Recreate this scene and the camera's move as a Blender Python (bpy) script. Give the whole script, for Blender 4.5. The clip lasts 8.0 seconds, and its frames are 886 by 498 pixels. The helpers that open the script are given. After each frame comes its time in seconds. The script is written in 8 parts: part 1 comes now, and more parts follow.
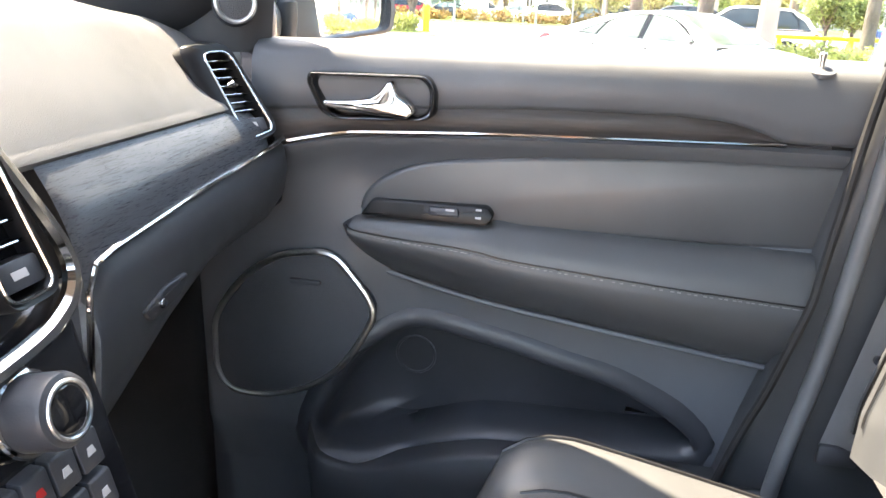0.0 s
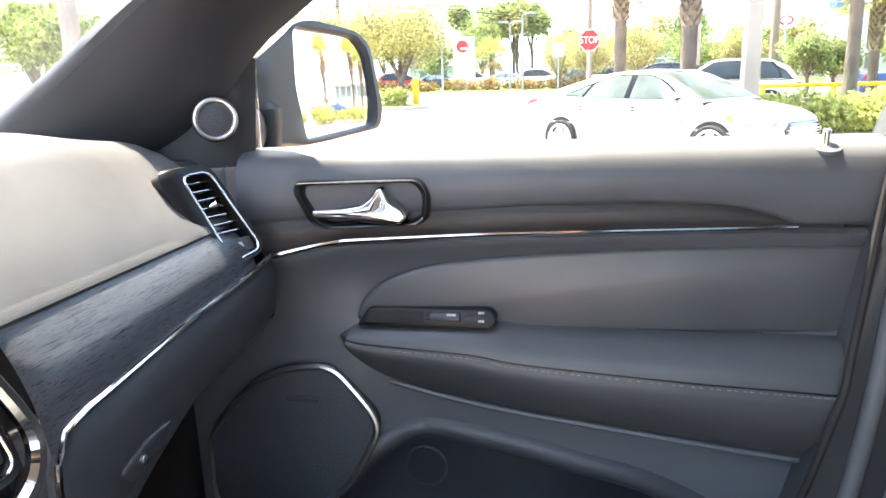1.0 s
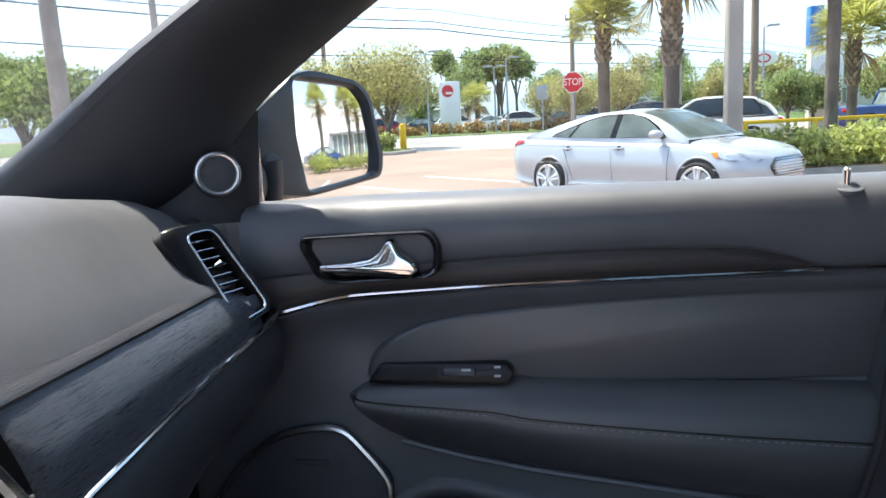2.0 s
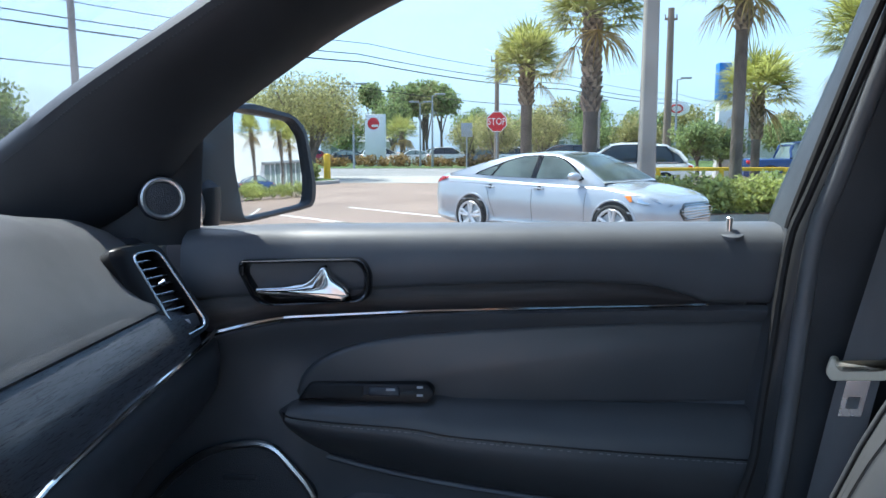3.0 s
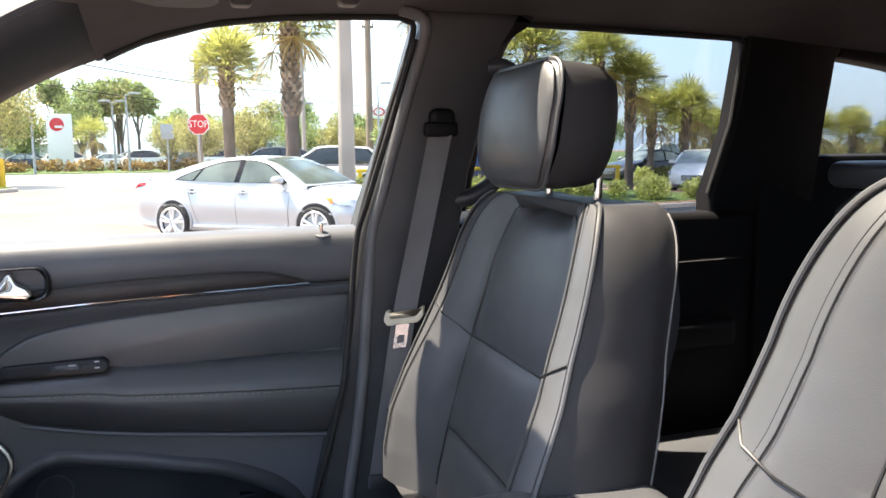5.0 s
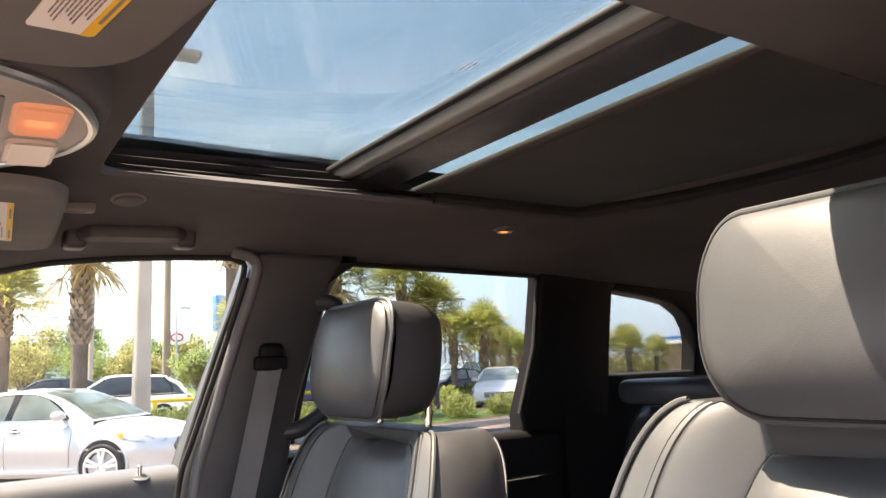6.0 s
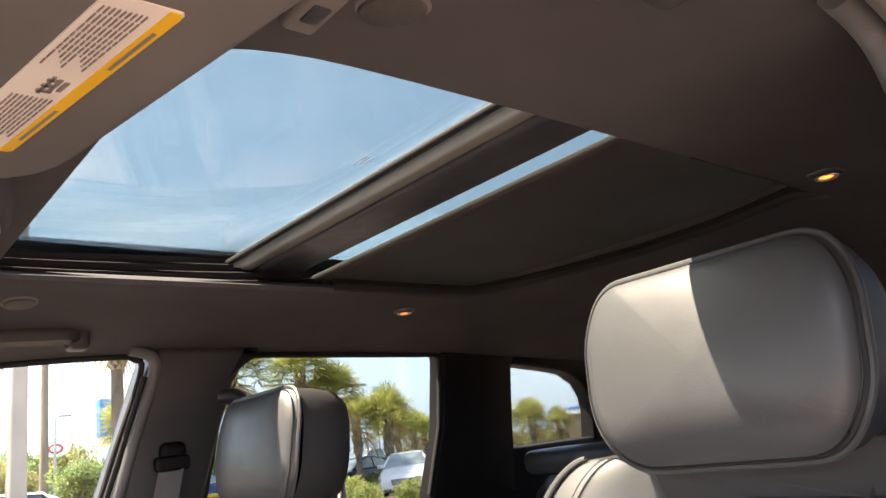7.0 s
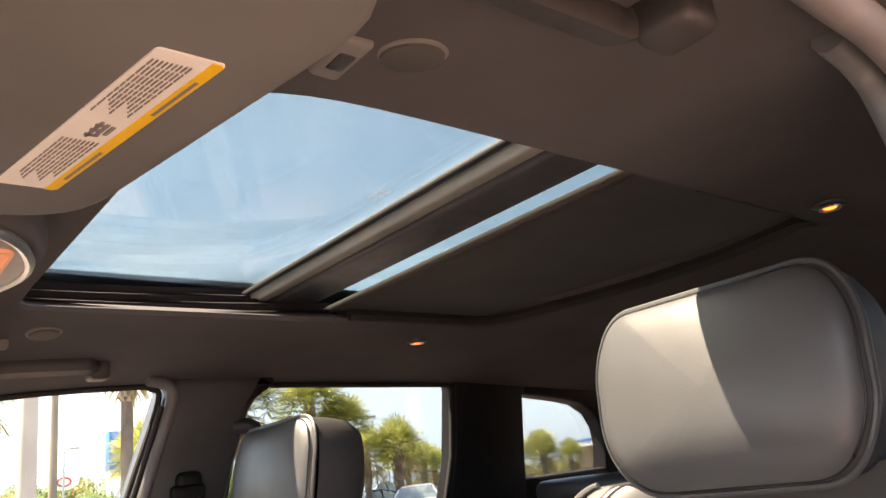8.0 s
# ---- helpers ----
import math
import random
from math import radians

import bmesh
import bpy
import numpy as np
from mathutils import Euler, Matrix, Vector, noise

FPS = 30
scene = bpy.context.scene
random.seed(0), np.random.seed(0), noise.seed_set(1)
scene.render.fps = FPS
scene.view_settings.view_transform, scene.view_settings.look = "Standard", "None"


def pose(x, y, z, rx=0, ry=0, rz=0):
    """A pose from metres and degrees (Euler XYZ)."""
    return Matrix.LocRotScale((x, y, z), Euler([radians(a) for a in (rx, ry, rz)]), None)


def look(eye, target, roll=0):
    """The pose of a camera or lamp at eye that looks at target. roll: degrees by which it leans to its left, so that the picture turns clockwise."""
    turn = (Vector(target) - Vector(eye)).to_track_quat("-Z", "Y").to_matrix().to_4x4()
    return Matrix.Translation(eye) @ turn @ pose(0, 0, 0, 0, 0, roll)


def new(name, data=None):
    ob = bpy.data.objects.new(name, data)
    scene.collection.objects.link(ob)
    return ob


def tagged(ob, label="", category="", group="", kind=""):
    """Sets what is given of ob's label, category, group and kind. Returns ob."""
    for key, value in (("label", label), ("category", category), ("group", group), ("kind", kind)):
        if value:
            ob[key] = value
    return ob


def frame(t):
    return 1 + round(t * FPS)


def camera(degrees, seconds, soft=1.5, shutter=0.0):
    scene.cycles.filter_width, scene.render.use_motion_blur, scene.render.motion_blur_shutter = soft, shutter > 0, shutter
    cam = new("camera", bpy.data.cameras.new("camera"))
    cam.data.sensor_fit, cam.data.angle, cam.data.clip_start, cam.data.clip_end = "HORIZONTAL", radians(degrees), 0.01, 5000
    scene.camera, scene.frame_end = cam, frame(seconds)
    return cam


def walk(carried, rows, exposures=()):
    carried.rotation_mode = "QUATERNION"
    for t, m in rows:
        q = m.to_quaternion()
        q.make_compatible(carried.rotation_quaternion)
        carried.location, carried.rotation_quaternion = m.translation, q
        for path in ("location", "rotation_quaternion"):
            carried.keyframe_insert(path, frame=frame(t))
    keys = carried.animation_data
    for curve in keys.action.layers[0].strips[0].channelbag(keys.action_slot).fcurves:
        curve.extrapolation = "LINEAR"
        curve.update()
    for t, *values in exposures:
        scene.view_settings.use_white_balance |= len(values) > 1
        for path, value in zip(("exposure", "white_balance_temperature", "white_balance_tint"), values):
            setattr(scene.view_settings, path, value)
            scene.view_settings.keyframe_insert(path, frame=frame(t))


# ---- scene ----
cam = camera(61.1, 8.0)
PATH = [
    (0, (0.203, 0.078, 1.445), (-0.129, 1.949, 0.821), 2.4),
    (0.5, (0.202, 0.118, 1.442), (-0.119, 2.0, 0.846), -0.5),
    (1, (0.195, 0.139, 1.48), (-0.153, 2.056, 1.027), -1.6),
    (2.3, (0.159, 0.171, 1.486), (-0.151, 2.118, 1.152), -3.3),
    (2.5, (0.161, 0.16, 1.486), (-0.117, 2.114, 1.162), -2.6),
    (3, (0.162, 0.088, 1.494), (0.051, 2.068, 1.232), -0.1),
    (3.5, (0.163, -0.069, 1.517), (0.333, 1.909, 1.276), -0.5),
    (4, (0.18, -0.219, 1.543), (0.533, 1.701, 1.11), -1.6),
    (4.2, (0.201, -0.23, 1.559), (0.601, 1.656, 1.026), -1.6),
    (5.3, (0.254, -0.385, 1.541), (1.024, 1.459, 1.456), 0.0),
    (5.5, (0.227, -0.381, 1.541), (1.113, 1.412, 1.574), -0.0),
    (6, (0.18, -0.41, 1.562), (1.268, 1.239, 1.872), -2.3),
    (6.5, (0.155, -0.434, 1.562), (1.367, 1.08, 2.051), -5.3),
    (7, (0.148, -0.444, 1.554), (1.442, 0.996, 2.055), -7.2),
    (7.5, (0.136, -0.462, 1.549), (1.429, 0.966, 2.088), -7.6),
    (8, (0.127, -0.46, 1.548), (1.395, 0.973, 2.13), -7.3),
]
EXPOSURES = [(0, 4.12, 8050, 12), (0.7, 4.0, 7850, 13), (1.2, 3.36, 7150, 11), (2.2, 2.0, 6500, 11), (2.6, 1.85, 6250, 10), (3.0, 1.70, 5720, 6), (3.5, 1.72, 5720, 5), (4.0, 1.90, 6650, 10), (4.3, 2.05, 7000, 12), (5.2, 2.8, 7400, 15), (5.8, 2.85, 8000, 17), (6.6, 2.90, 7700, 14), (8, 3.05, 8500, 17)]
walk(cam, [(t, look(eye, target, roll)) for t, eye, target, roll in PATH], EXPOSURES)

# ---- world, sun, exposure ----
SUN_TO = Vector((-0.415, 0.250, 1.0)).normalized()
world = bpy.data.worlds.new("sky")
scene.world = world
world.use_nodes = True
wn, wl = world.node_tree.nodes, world.node_tree.links
bg = wn["Background"]
sky = wn.new("ShaderNodeTexSky")
sky.sky_type = "NISHITA"
sky.sun_disc = False
sky.sun_elevation = math.asin(SUN_TO.z)
sky.sun_rotation = math.atan2(SUN_TO.x, SUN_TO.y)
sky.dust_density = 1.6
sky.air_density = 1.0
tc = wn.new("ShaderNodeTexCoord")
mp = wn.new("ShaderNodeMapping")
mp.inputs["Scale"].default_value = (1.0, 1.0, 3.2)
nz = wn.new("ShaderNodeTexNoise")
nz.inputs["Scale"].default_value = 2.2
nz.inputs["Detail"].default_value = 6.0
nz.inputs["Roughness"].default_value = 0.55
rp = wn.new("ShaderNodeValToRGB")
rp.color_ramp.elements[0].position, rp.color_ramp.elements[1].position = 0.50, 0.78
rp.color_ramp.elements[1].color = (0.75, 0.75, 0.75, 1)
mx = wn.new("ShaderNodeMix")
mx.data_type = "RGBA"
mx.inputs[7].default_value = (4.4, 4.7, 5.1, 1)
wl.new(tc.outputs["Generated"], mp.inputs["Vector"])
wl.new(mp.outputs["Vector"], nz.inputs["Vector"])
wl.new(nz.outputs["Fac"], rp.inputs["Fac"])
hi_ = wn.new("ShaderNodeMapRange")
hi_.inputs["From Min"].default_value, hi_.inputs["From Max"].default_value = 0.35, 0.62
hi_.inputs["To Min"].default_value, hi_.inputs["To Max"].default_value = 1.0, 0.02
sz = wn.new("ShaderNodeSeparateXYZ")
wl.new(tc.outputs["Generated"], sz.inputs[0])
wl.new(sz.outputs["Z"], hi_.inputs["Value"])
cm = wn.new("ShaderNodeMath")
cm.operation = "MULTIPLY"
wl.new(rp.outputs["Color"], cm.inputs[0])
wl.new(hi_.outputs["Result"], cm.inputs[1])
wl.new(cm.outputs[0], mx.inputs[0])
wl.new(sky.outputs["Color"], mx.inputs[6])
sp = wn.new("ShaderNodeSeparateXYZ")
wl.new(tc.outputs["Generated"], sp.inputs[0])
hz = wn.new("ShaderNodeMapRange")
hz.inputs["From Min"].default_value, hz.inputs["From Max"].default_value = 0.0, 0.29
hz.inputs["To Min"].default_value, hz.inputs["To Max"].default_value = 0.80, 0.0
wl.new(sp.outputs["Z"], hz.inputs["Value"])
mx2 = wn.new("ShaderNodeMix")
mx2.data_type = "RGBA"
mx2.inputs[7].default_value = (1.75, 2.5, 3.6, 1)
wl.new(hz.outputs["Result"], mx2.inputs[0])
wl.new(mx.outputs[2], mx2.inputs[6])
wl.new(mx2.outputs[2], bg.inputs["Color"])
bg.inputs["Strength"].default_value = 0.15

sun = new("sun", bpy.data.lights.new("sun", "SUN"))
sun.data.energy = 3.2
sun.data.angle = radians(0.53)
sun.data.color = (1.0, 0.94, 0.82)
sun.matrix_world = look(Vector((0, 0, 30)) + SUN_TO, Vector((0, 0, 30)))


# ---- materials ----
def nodes_of(name):
    m = bpy.data.materials.new(name)
    m.use_nodes = True
    return m, m.node_tree.nodes, m.node_tree.links, m.node_tree.nodes["Principled BSDF"]


def mat(name, color, rough=0.5, metal=0.0, vary=0.15, scale=8.0, bump=0.0, bscale=200.0, bdist=0.001, fine="noise",
        coat=0.0, spec=0.5, stretch=(1, 1, 1), island=0.0, obj_random=0.0, rvary=0.12, thin=0.0):
    """A surface with colour varied at a large scale, roughness varied at a finer one, and a fine relief."""
    m, n, l, b = nodes_of(name)
    tc = n.new("ShaderNodeTexCoord")
    mp = n.new("ShaderNodeMapping")
    mp.inputs["Scale"].default_value = stretch
    l.new(tc.outputs["Object"], mp.inputs["Vector"])
    a = n.new("ShaderNodeTexNoise")
    a.inputs["Scale"].default_value, a.inputs["Detail"].default_value = scale, 5
    l.new(mp.outputs["Vector"], a.inputs["Vector"])
    r = n.new("ShaderNodeMapRange")
    r.inputs["To Min"].default_value, r.inputs["To Max"].default_value = 1 - vary * 1.6, 1 + vary * 1.6
    r.inputs["From Min"].default_value, r.inputs["From Max"].default_value = 0.25, 0.75
    l.new(a.outputs["Fac"], r.inputs["Value"])
    last = r.outputs["Result"]
    for kind, amount in (("island", island), ("object", obj_random)):
        if amount:
            src = n.new("ShaderNodeNewGeometry").outputs["Random Per Island"] if kind == "island" else n.new("ShaderNodeObjectInfo").outputs["Random"]
            q = n.new("ShaderNodeMapRange")
            q.inputs["To Min"].default_value, q.inputs["To Max"].default_value = 1 - amount, 1 + amount
            l.new(src, q.inputs["Value"])
            mu = n.new("ShaderNodeMath")
            mu.operation = "MULTIPLY"
            l.new(last, mu.inputs[0])
            l.new(q.outputs["Result"], mu.inputs[1])
            last = mu.outputs[0]
    v = n.new("ShaderNodeVectorMath")
    v.operation = "SCALE"
    v.inputs[0].default_value = color
    l.new(last, v.inputs["Scale"])
    l.new(v.outputs["Vector"], b.inputs["Base Color"])
    g = n.new("ShaderNodeTexNoise")
    g.inputs["Scale"].default_value, g.inputs["Detail"].default_value = scale * 5, 3
    l.new(mp.outputs["Vector"], g.inputs["Vector"])
    rr = n.new("ShaderNodeMapRange")
    rr.inputs["To Min"].default_value, rr.inputs["To Max"].default_value = max(0.02, rough - rvary), min(1, rough + rvary)
    l.new(g.outputs["Fac"], rr.inputs["Value"])
    l.new(rr.outputs["Result"], b.inputs["Roughness"])
    b.inputs["Metallic"].default_value = metal
    b.inputs["Coat Weight"].default_value = coat
    b.inputs["Specular IOR Level"].default_value = spec
    if bump:
        if fine == "voronoi":
            t = n.new("ShaderNodeTexVoronoi")
            t.feature = "DISTANCE_TO_EDGE"
            t.inputs["Scale"].default_value = bscale
            out = t.outputs["Distance"]
        else:
            t = n.new("ShaderNodeTexNoise")
            t.inputs["Scale"].default_value, t.inputs["Detail"].default_value = bscale, 4
            out = t.outputs["Fac"]
        l.new(mp.outputs["Vector"], t.inputs["Vector"])
        bp = n.new("ShaderNodeBump")
        bp.inputs["Strength"].default_value, bp.inputs["Distance"].default_value = bump, bdist
        l.new(out, bp.inputs["Height"])
        l.new(bp.outputs["Normal"], b.inputs["Normal"])
    if thin:
        tr = n.new("ShaderNodeBsdfTranslucent")
        l.new(v.outputs["Vector"], tr.inputs["Color"])
        ms = n.new("ShaderNodeMixShader")
        ms.inputs["Fac"].default_value = thin
        l.new(b.outputs[0], ms.inputs[1])
        l.new(tr.outputs[0], ms.inputs[2])
        l.new(ms.outputs[0], n["Material Output"].inputs["Surface"])
    return m


def pane(name, tint, gloss=0.04):
    """Clear or tinted sheet glass: a straight-through tint with Fresnel gloss."""
    m, n, l, b = nodes_of(name)
    n.remove(b)
    out = n["Material Output"]
    t = n.new("ShaderNodeBsdfTransparent")
    t.inputs["Color"].default_value = (*tint, 1)
    g = n.new("ShaderNodeBsdfGlossy")
    g.inputs["Roughness"].default_value = gloss
    f = n.new("ShaderNodeFresnel")
    f.inputs["IOR"].default_value = 1.45
    k = n.new("ShaderNodeMath")
    k.operation = "MULTIPLY"
    k.inputs[1].default_value = 0.55
    mxs = n.new("ShaderNodeMixShader")
    l.new(f.outputs["Fac"], k.inputs[0])
    l.new(k.outputs[0], mxs.inputs["Fac"])
    l.new(t.outputs[0], mxs.inputs[1])
    l.new(g.outputs[0], mxs.inputs[2])
    l.new(mxs.outputs[0], out.inputs["Surface"])
    return m


def glow(name, color, power):
    m, n, l, b = nodes_of(name)
    b.inputs["Base Color"].default_value = (*color, 1)
    b.inputs["Emission Color"].default_value = (*color, 1)
    b.inputs["Emission Strength"].default_value = power
    return m


LEATHER = mat("black leather", (0.062, 0.065, 0.070), 0.43, vary=0.12, scale=5, bump=0.22, bscale=520, bdist=0.0006, fine="voronoi", spec=0.66)
DOORLEATHER = mat("black door leather", (0.070, 0.073, 0.078), 0.37, vary=0.12, scale=5, bump=0.16, bscale=520, bdist=0.0006, fine="voronoi", spec=0.7)
PERF = mat("perforated leather", (0.062, 0.065, 0.070), 0.43, vary=0.12, scale=5, bump=0.22, bscale=520, bdist=0.0006, fine="voronoi", spec=0.66)
pn, pl = PERF.node_tree.nodes, PERF.node_tree.links
pv = pn.new("ShaderNodeTexVoronoi")
pv.inputs["Scale"].default_value, pv.inputs["Randomness"].default_value = 460.0, 0.25
pr_ = pn.new("ShaderNodeMapRange")
pr_.inputs["From Min"].default_value, pr_.inputs["From Max"].default_value = 0.20, 0.30
pr_.inputs["To Min"].default_value = 0.35
pm = pn.new("ShaderNodeVectorMath")
pm.operation = "SCALE"
src = pn["Principled BSDF"].inputs["Base Color"].links[0].from_socket
pl.new(pn["Texture Coordinate"].outputs["Object"], pv.inputs["Vector"])
pl.new(pv.outputs["Distance"], pr_.inputs["Value"])
pl.new(src, pm.inputs[0])
pl.new(pr_.outputs["Result"], pm.inputs["Scale"])
pl.new(pm.outputs["Vector"], pn["Principled BSDF"].inputs["Base Color"])
SEATBACK = mat("black seat side vinyl", (0.034, 0.034, 0.037), 0.50, vary=0.15, scale=7, bump=0.3, bscale=420, bdist=0.0006)
PIPING = mat("dark piping", (0.016, 0.016, 0.017), 0.32, vary=0.1)
STITCH = mat("grey stitching thread", (0.17, 0.17, 0.175), 0.7, vary=0.2, scale=60)
DARKTHREAD = mat("black stitching thread", (0.045, 0.045, 0.048), 0.6, vary=0.2, scale=60)
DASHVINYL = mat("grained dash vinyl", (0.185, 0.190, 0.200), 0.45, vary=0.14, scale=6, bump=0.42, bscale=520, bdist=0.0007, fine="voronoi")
DOORVINYL = mat("grained door vinyl", (0.086, 0.093, 0.104), 0.46, vary=0.12, scale=5, bump=0.22, bscale=520, bdist=0.0006, fine="voronoi", spec=0.6)
PLASTIC = mat("black moulded plastic", (0.042, 0.045, 0.053), 0.40, vary=0.15, scale=8, bump=0.35, bscale=420, bdist=0.0006)
# darkened far below the other black plastics, to carry the rear cabin's shade
TRIMSHADE = mat("black moulded trim with shade in its colour", (0.007, 0.007, 0.008), 0.55, spec=0.2, vary=0.15, scale=8, bump=0.3, bscale=420, bdist=0.0006)
PILLARBLACK = mat("black pillar trim plastic", (0.048, 0.051, 0.056), 0.40, vary=0.15, scale=8, bump=0.3, bscale=420, bdist=0.0006, spec=0.4)
VENTBLACK = mat("satin black vent plastic", (0.010, 0.010, 0.011), 0.34, vary=0.1, spec=0.3)
PILLARVINYL = mat("soft black pillar vinyl", (0.026, 0.027, 0.030), 0.52, vary=0.12, scale=7, bump=0.35, bscale=480, bdist=0.0006, fine="voronoi", spec=0.4)
GLOSSBLACK = mat("piano black plastic", (0.008, 0.008, 0.009), 0.10, vary=0.1, coat=0.5, rvary=0.04)
WOOD = mat("black open-grain wood veneer", (0.104, 0.115, 0.134), 0.30, spec=0.8, vary=0.10, scale=260, bump=0.28, bscale=420, bdist=0.0004, stretch=(1, 0.06, 1))
# dark wood pores: short dashes along the grain
wn2, wl2 = WOOD.node_tree.nodes, WOOD.node_tree.links
wm_ = wn2.new("ShaderNodeMapping")
wm_.inputs["Scale"].default_value = (1, 0.05, 1)
wz = wn2.new("ShaderNodeTexNoise")
wz.inputs["Scale"].default_value, wz.inputs["Detail"].default_value = 520.0, 1.0
wr_ = wn2.new("ShaderNodeMapRange")
wr_.inputs["From Min"].default_value, wr_.inputs["From Max"].default_value = 0.60, 0.68
wr_.inputs["To Min"].default_value, wr_.inputs["To Max"].default_value = 1.0, 0.42
wv = wn2.new("ShaderNodeVectorMath")
wv.operation = "SCALE"
base = wn2["Principled BSDF"].inputs["Base Color"].links[0].from_socket
wl2.new(wn2["Texture Coordinate"].outputs["Object"], wm_.inputs["Vector"])
wl2.new(wm_.outputs["Vector"], wz.inputs["Vector"])
wl2.new(wz.outputs["Fac"], wr_.inputs["Value"])
wl2.new(base, wv.inputs[0])
wl2.new(wr_.outputs["Result"], wv.inputs["Scale"])
wl2.new(wv.outputs["Vector"], wn2["Principled BSDF"].inputs["Base Color"])
WOODX = mat("dark wood veneer", (0.095, 0.086, 0.084), 0.35, vary=0.2, scale=90, bump=0.5, bscale=90, bdist=0.0008, stretch=(0.10, 1, 1.6))
CHROME = mat("bright chrome", (0.72, 0.71, 0.69), 0.08, metal=1.0, vary=0.05, rvary=0.03)
SATIN = mat("satin silver", (0.62, 0.62, 0.61), 0.32, metal=1.0, vary=0.06, rvary=0.06)
GRILLE = mat("speaker mesh", (0.048, 0.052, 0.060), 0.5, vary=0.1, bump=1.0, bscale=420, bdist=0.001, fine="voronoi")
VISORCLOTH = mat("grey visor cloth", (0.135, 0.131, 0.129), 0.9, vary=0.10, scale=6, bump=0.3, bscale=900, bdist=0.0005, spec=0.25)
HEADLINER = mat("woven headliner cloth", (0.086, 0.081, 0.086), 0.95, vary=0.10, scale=5, bump=0.35, bscale=900, bdist=0.0005, spec=0.2)
SHADECLOTH = mat("sunshade cloth", (0.070, 0.062, 0.062), 0.95, vary=0.10, scale=4, bump=0.3, bscale=800, bdist=0.0005, spec=0.2)
BELLOWS = mat("black pleated fabric", (0.020, 0.016, 0.019), 0.8, vary=0.2)
RUBBER = mat("black rubber seal", (0.014, 0.014, 0.015), 0.7, vary=0.2)
WEBBING = mat("woven seat belt webbing", (0.23, 0.232, 0.245), 0.5, vary=0.1, scale=20, bump=0.6, bscale=1400, bdist=0.0008, stretch=(1, 1, 0.35))
SEALCLOTH = mat("grey cloth-faced seal", (0.17, 0.152, 0.155), 0.85, vary=0.12, scale=9, bump=0.3, bscale=600, bdist=0.0005)
SEALGREY = mat("smooth grey rubber", (0.125, 0.130, 0.138), 0.42, vary=0.1, scale=9, bump=0.2, bscale=500, bdist=0.0005)
CARPET = mat("black carpet", (0.010, 0.010, 0.011), 1.0, vary=0.3, bump=0.6, bscale=700, bdist=0.002)
CREAM = mat("cream latch plastic", (0.72, 0.66, 0.52), 0.5, vary=0.06)
STEEL = mat("zinc steel", (0.55, 0.57, 0.60), 0.25, metal=1.0, vary=0.1)
LABELWHITE = mat("printed white label", (0.74, 0.70, 0.66), 0.6, vary=0.03)
LABELYELLOW = mat("yellow label band", (0.78, 0.46, 0.02), 0.6, vary=0.04)
INK = mat("label ink", (0.21, 0.185, 0.18), 0.7, vary=0.1)
ICONGREY = mat("printed grey symbol", (0.45, 0.45, 0.46), 0.6, vary=0.1)
RED = mat("red key", (0.5, 0.02, 0.02), 0.4, vary=0.1)
SCREEN = glow("screen", (0.12, 0.16, 0.20), 0.25)
AMBER = glow("warm lamp lens", (0.60, 0.26, 0.15), 0.05)
MIRROR = mat("silvered mirror", (0.92, 0.93, 0.93), 0.015, metal=1.0, vary=0.01, rvary=0.01)
SCREENGLASS = pane("clear windscreen glass", (0.90, 0.93, 0.92))
GLASS = pane("clear window glass", (0.77, 0.80, 0.79))
SMOKED = pane("smoked window glass", (0.51, 0.54, 0.56))
QUARTERGLASS = pane("lightly smoked window glass", (0.64, 0.67, 0.69))
PRIVACY = pane("dark privacy glass", (0.14, 0.15, 0.155))
ROOFGLASS = pane("tinted roof glass", (0.530, 0.590, 0.575))
BODYBLACK = mat("dark car paint", (0.03, 0.03, 0.035), 0.2, vary=0.1, coat=0.6)

ASPHALT = mat("sun-bleached brown asphalt", (0.270, 0.190, 0.150), 0.92, vary=0.14, scale=0.35, bump=0.4, bscale=60, bdist=0.004)
ROADGREY = mat("pale road asphalt", (0.25, 0.235, 0.22), 0.9, vary=0.12, scale=0.3, bump=0.3, bscale=50, bdist=0.004)
CONCRETE = mat("weathered concrete", (0.40, 0.37, 0.33), 0.9, vary=0.15, scale=1.5, bump=0.4, bscale=60, bdist=0.004)
LINE = mat("worn white line paint", (0.72, 0.70, 0.66), 0.8, vary=0.18, scale=4)
GRASS = mat("grass", (0.085, 0.135, 0.030), 0.95, vary=0.35, scale=1.2, bump=0.8, bscale=30, bdist=0.03)
MULCH = mat("red-brown mulch", (0.22, 0.12, 0.08), 1.0, vary=0.3, scale=3, bump=1.0, bscale=25, bdist=0.03)
SILVER = mat("silver-white car paint", (0.43, 0.45, 0.48), 0.24, metal=0.25, vary=0.03, coat=0.7, rvary=0.05)
WHITEPAINT = mat("white car paint", (0.78, 0.78, 0.77), 0.25, vary=0.03, coat=0.6)
CARRED = mat("red car paint", (0.35, 0.02, 0.025), 0.25, vary=0.05, coat=0.6)
CARBLUE = mat("dark blue car paint", (0.02, 0.05, 0.16), 0.25, vary=0.05, coat=0.6)
CARDARK = mat("charcoal car paint", (0.03, 0.035, 0.045), 0.25, vary=0.05, coat=0.6)
CARGREY = mat("grey car paint", (0.22, 0.24, 0.27), 0.25, metal=0.2, vary=0.05, coat=0.6)
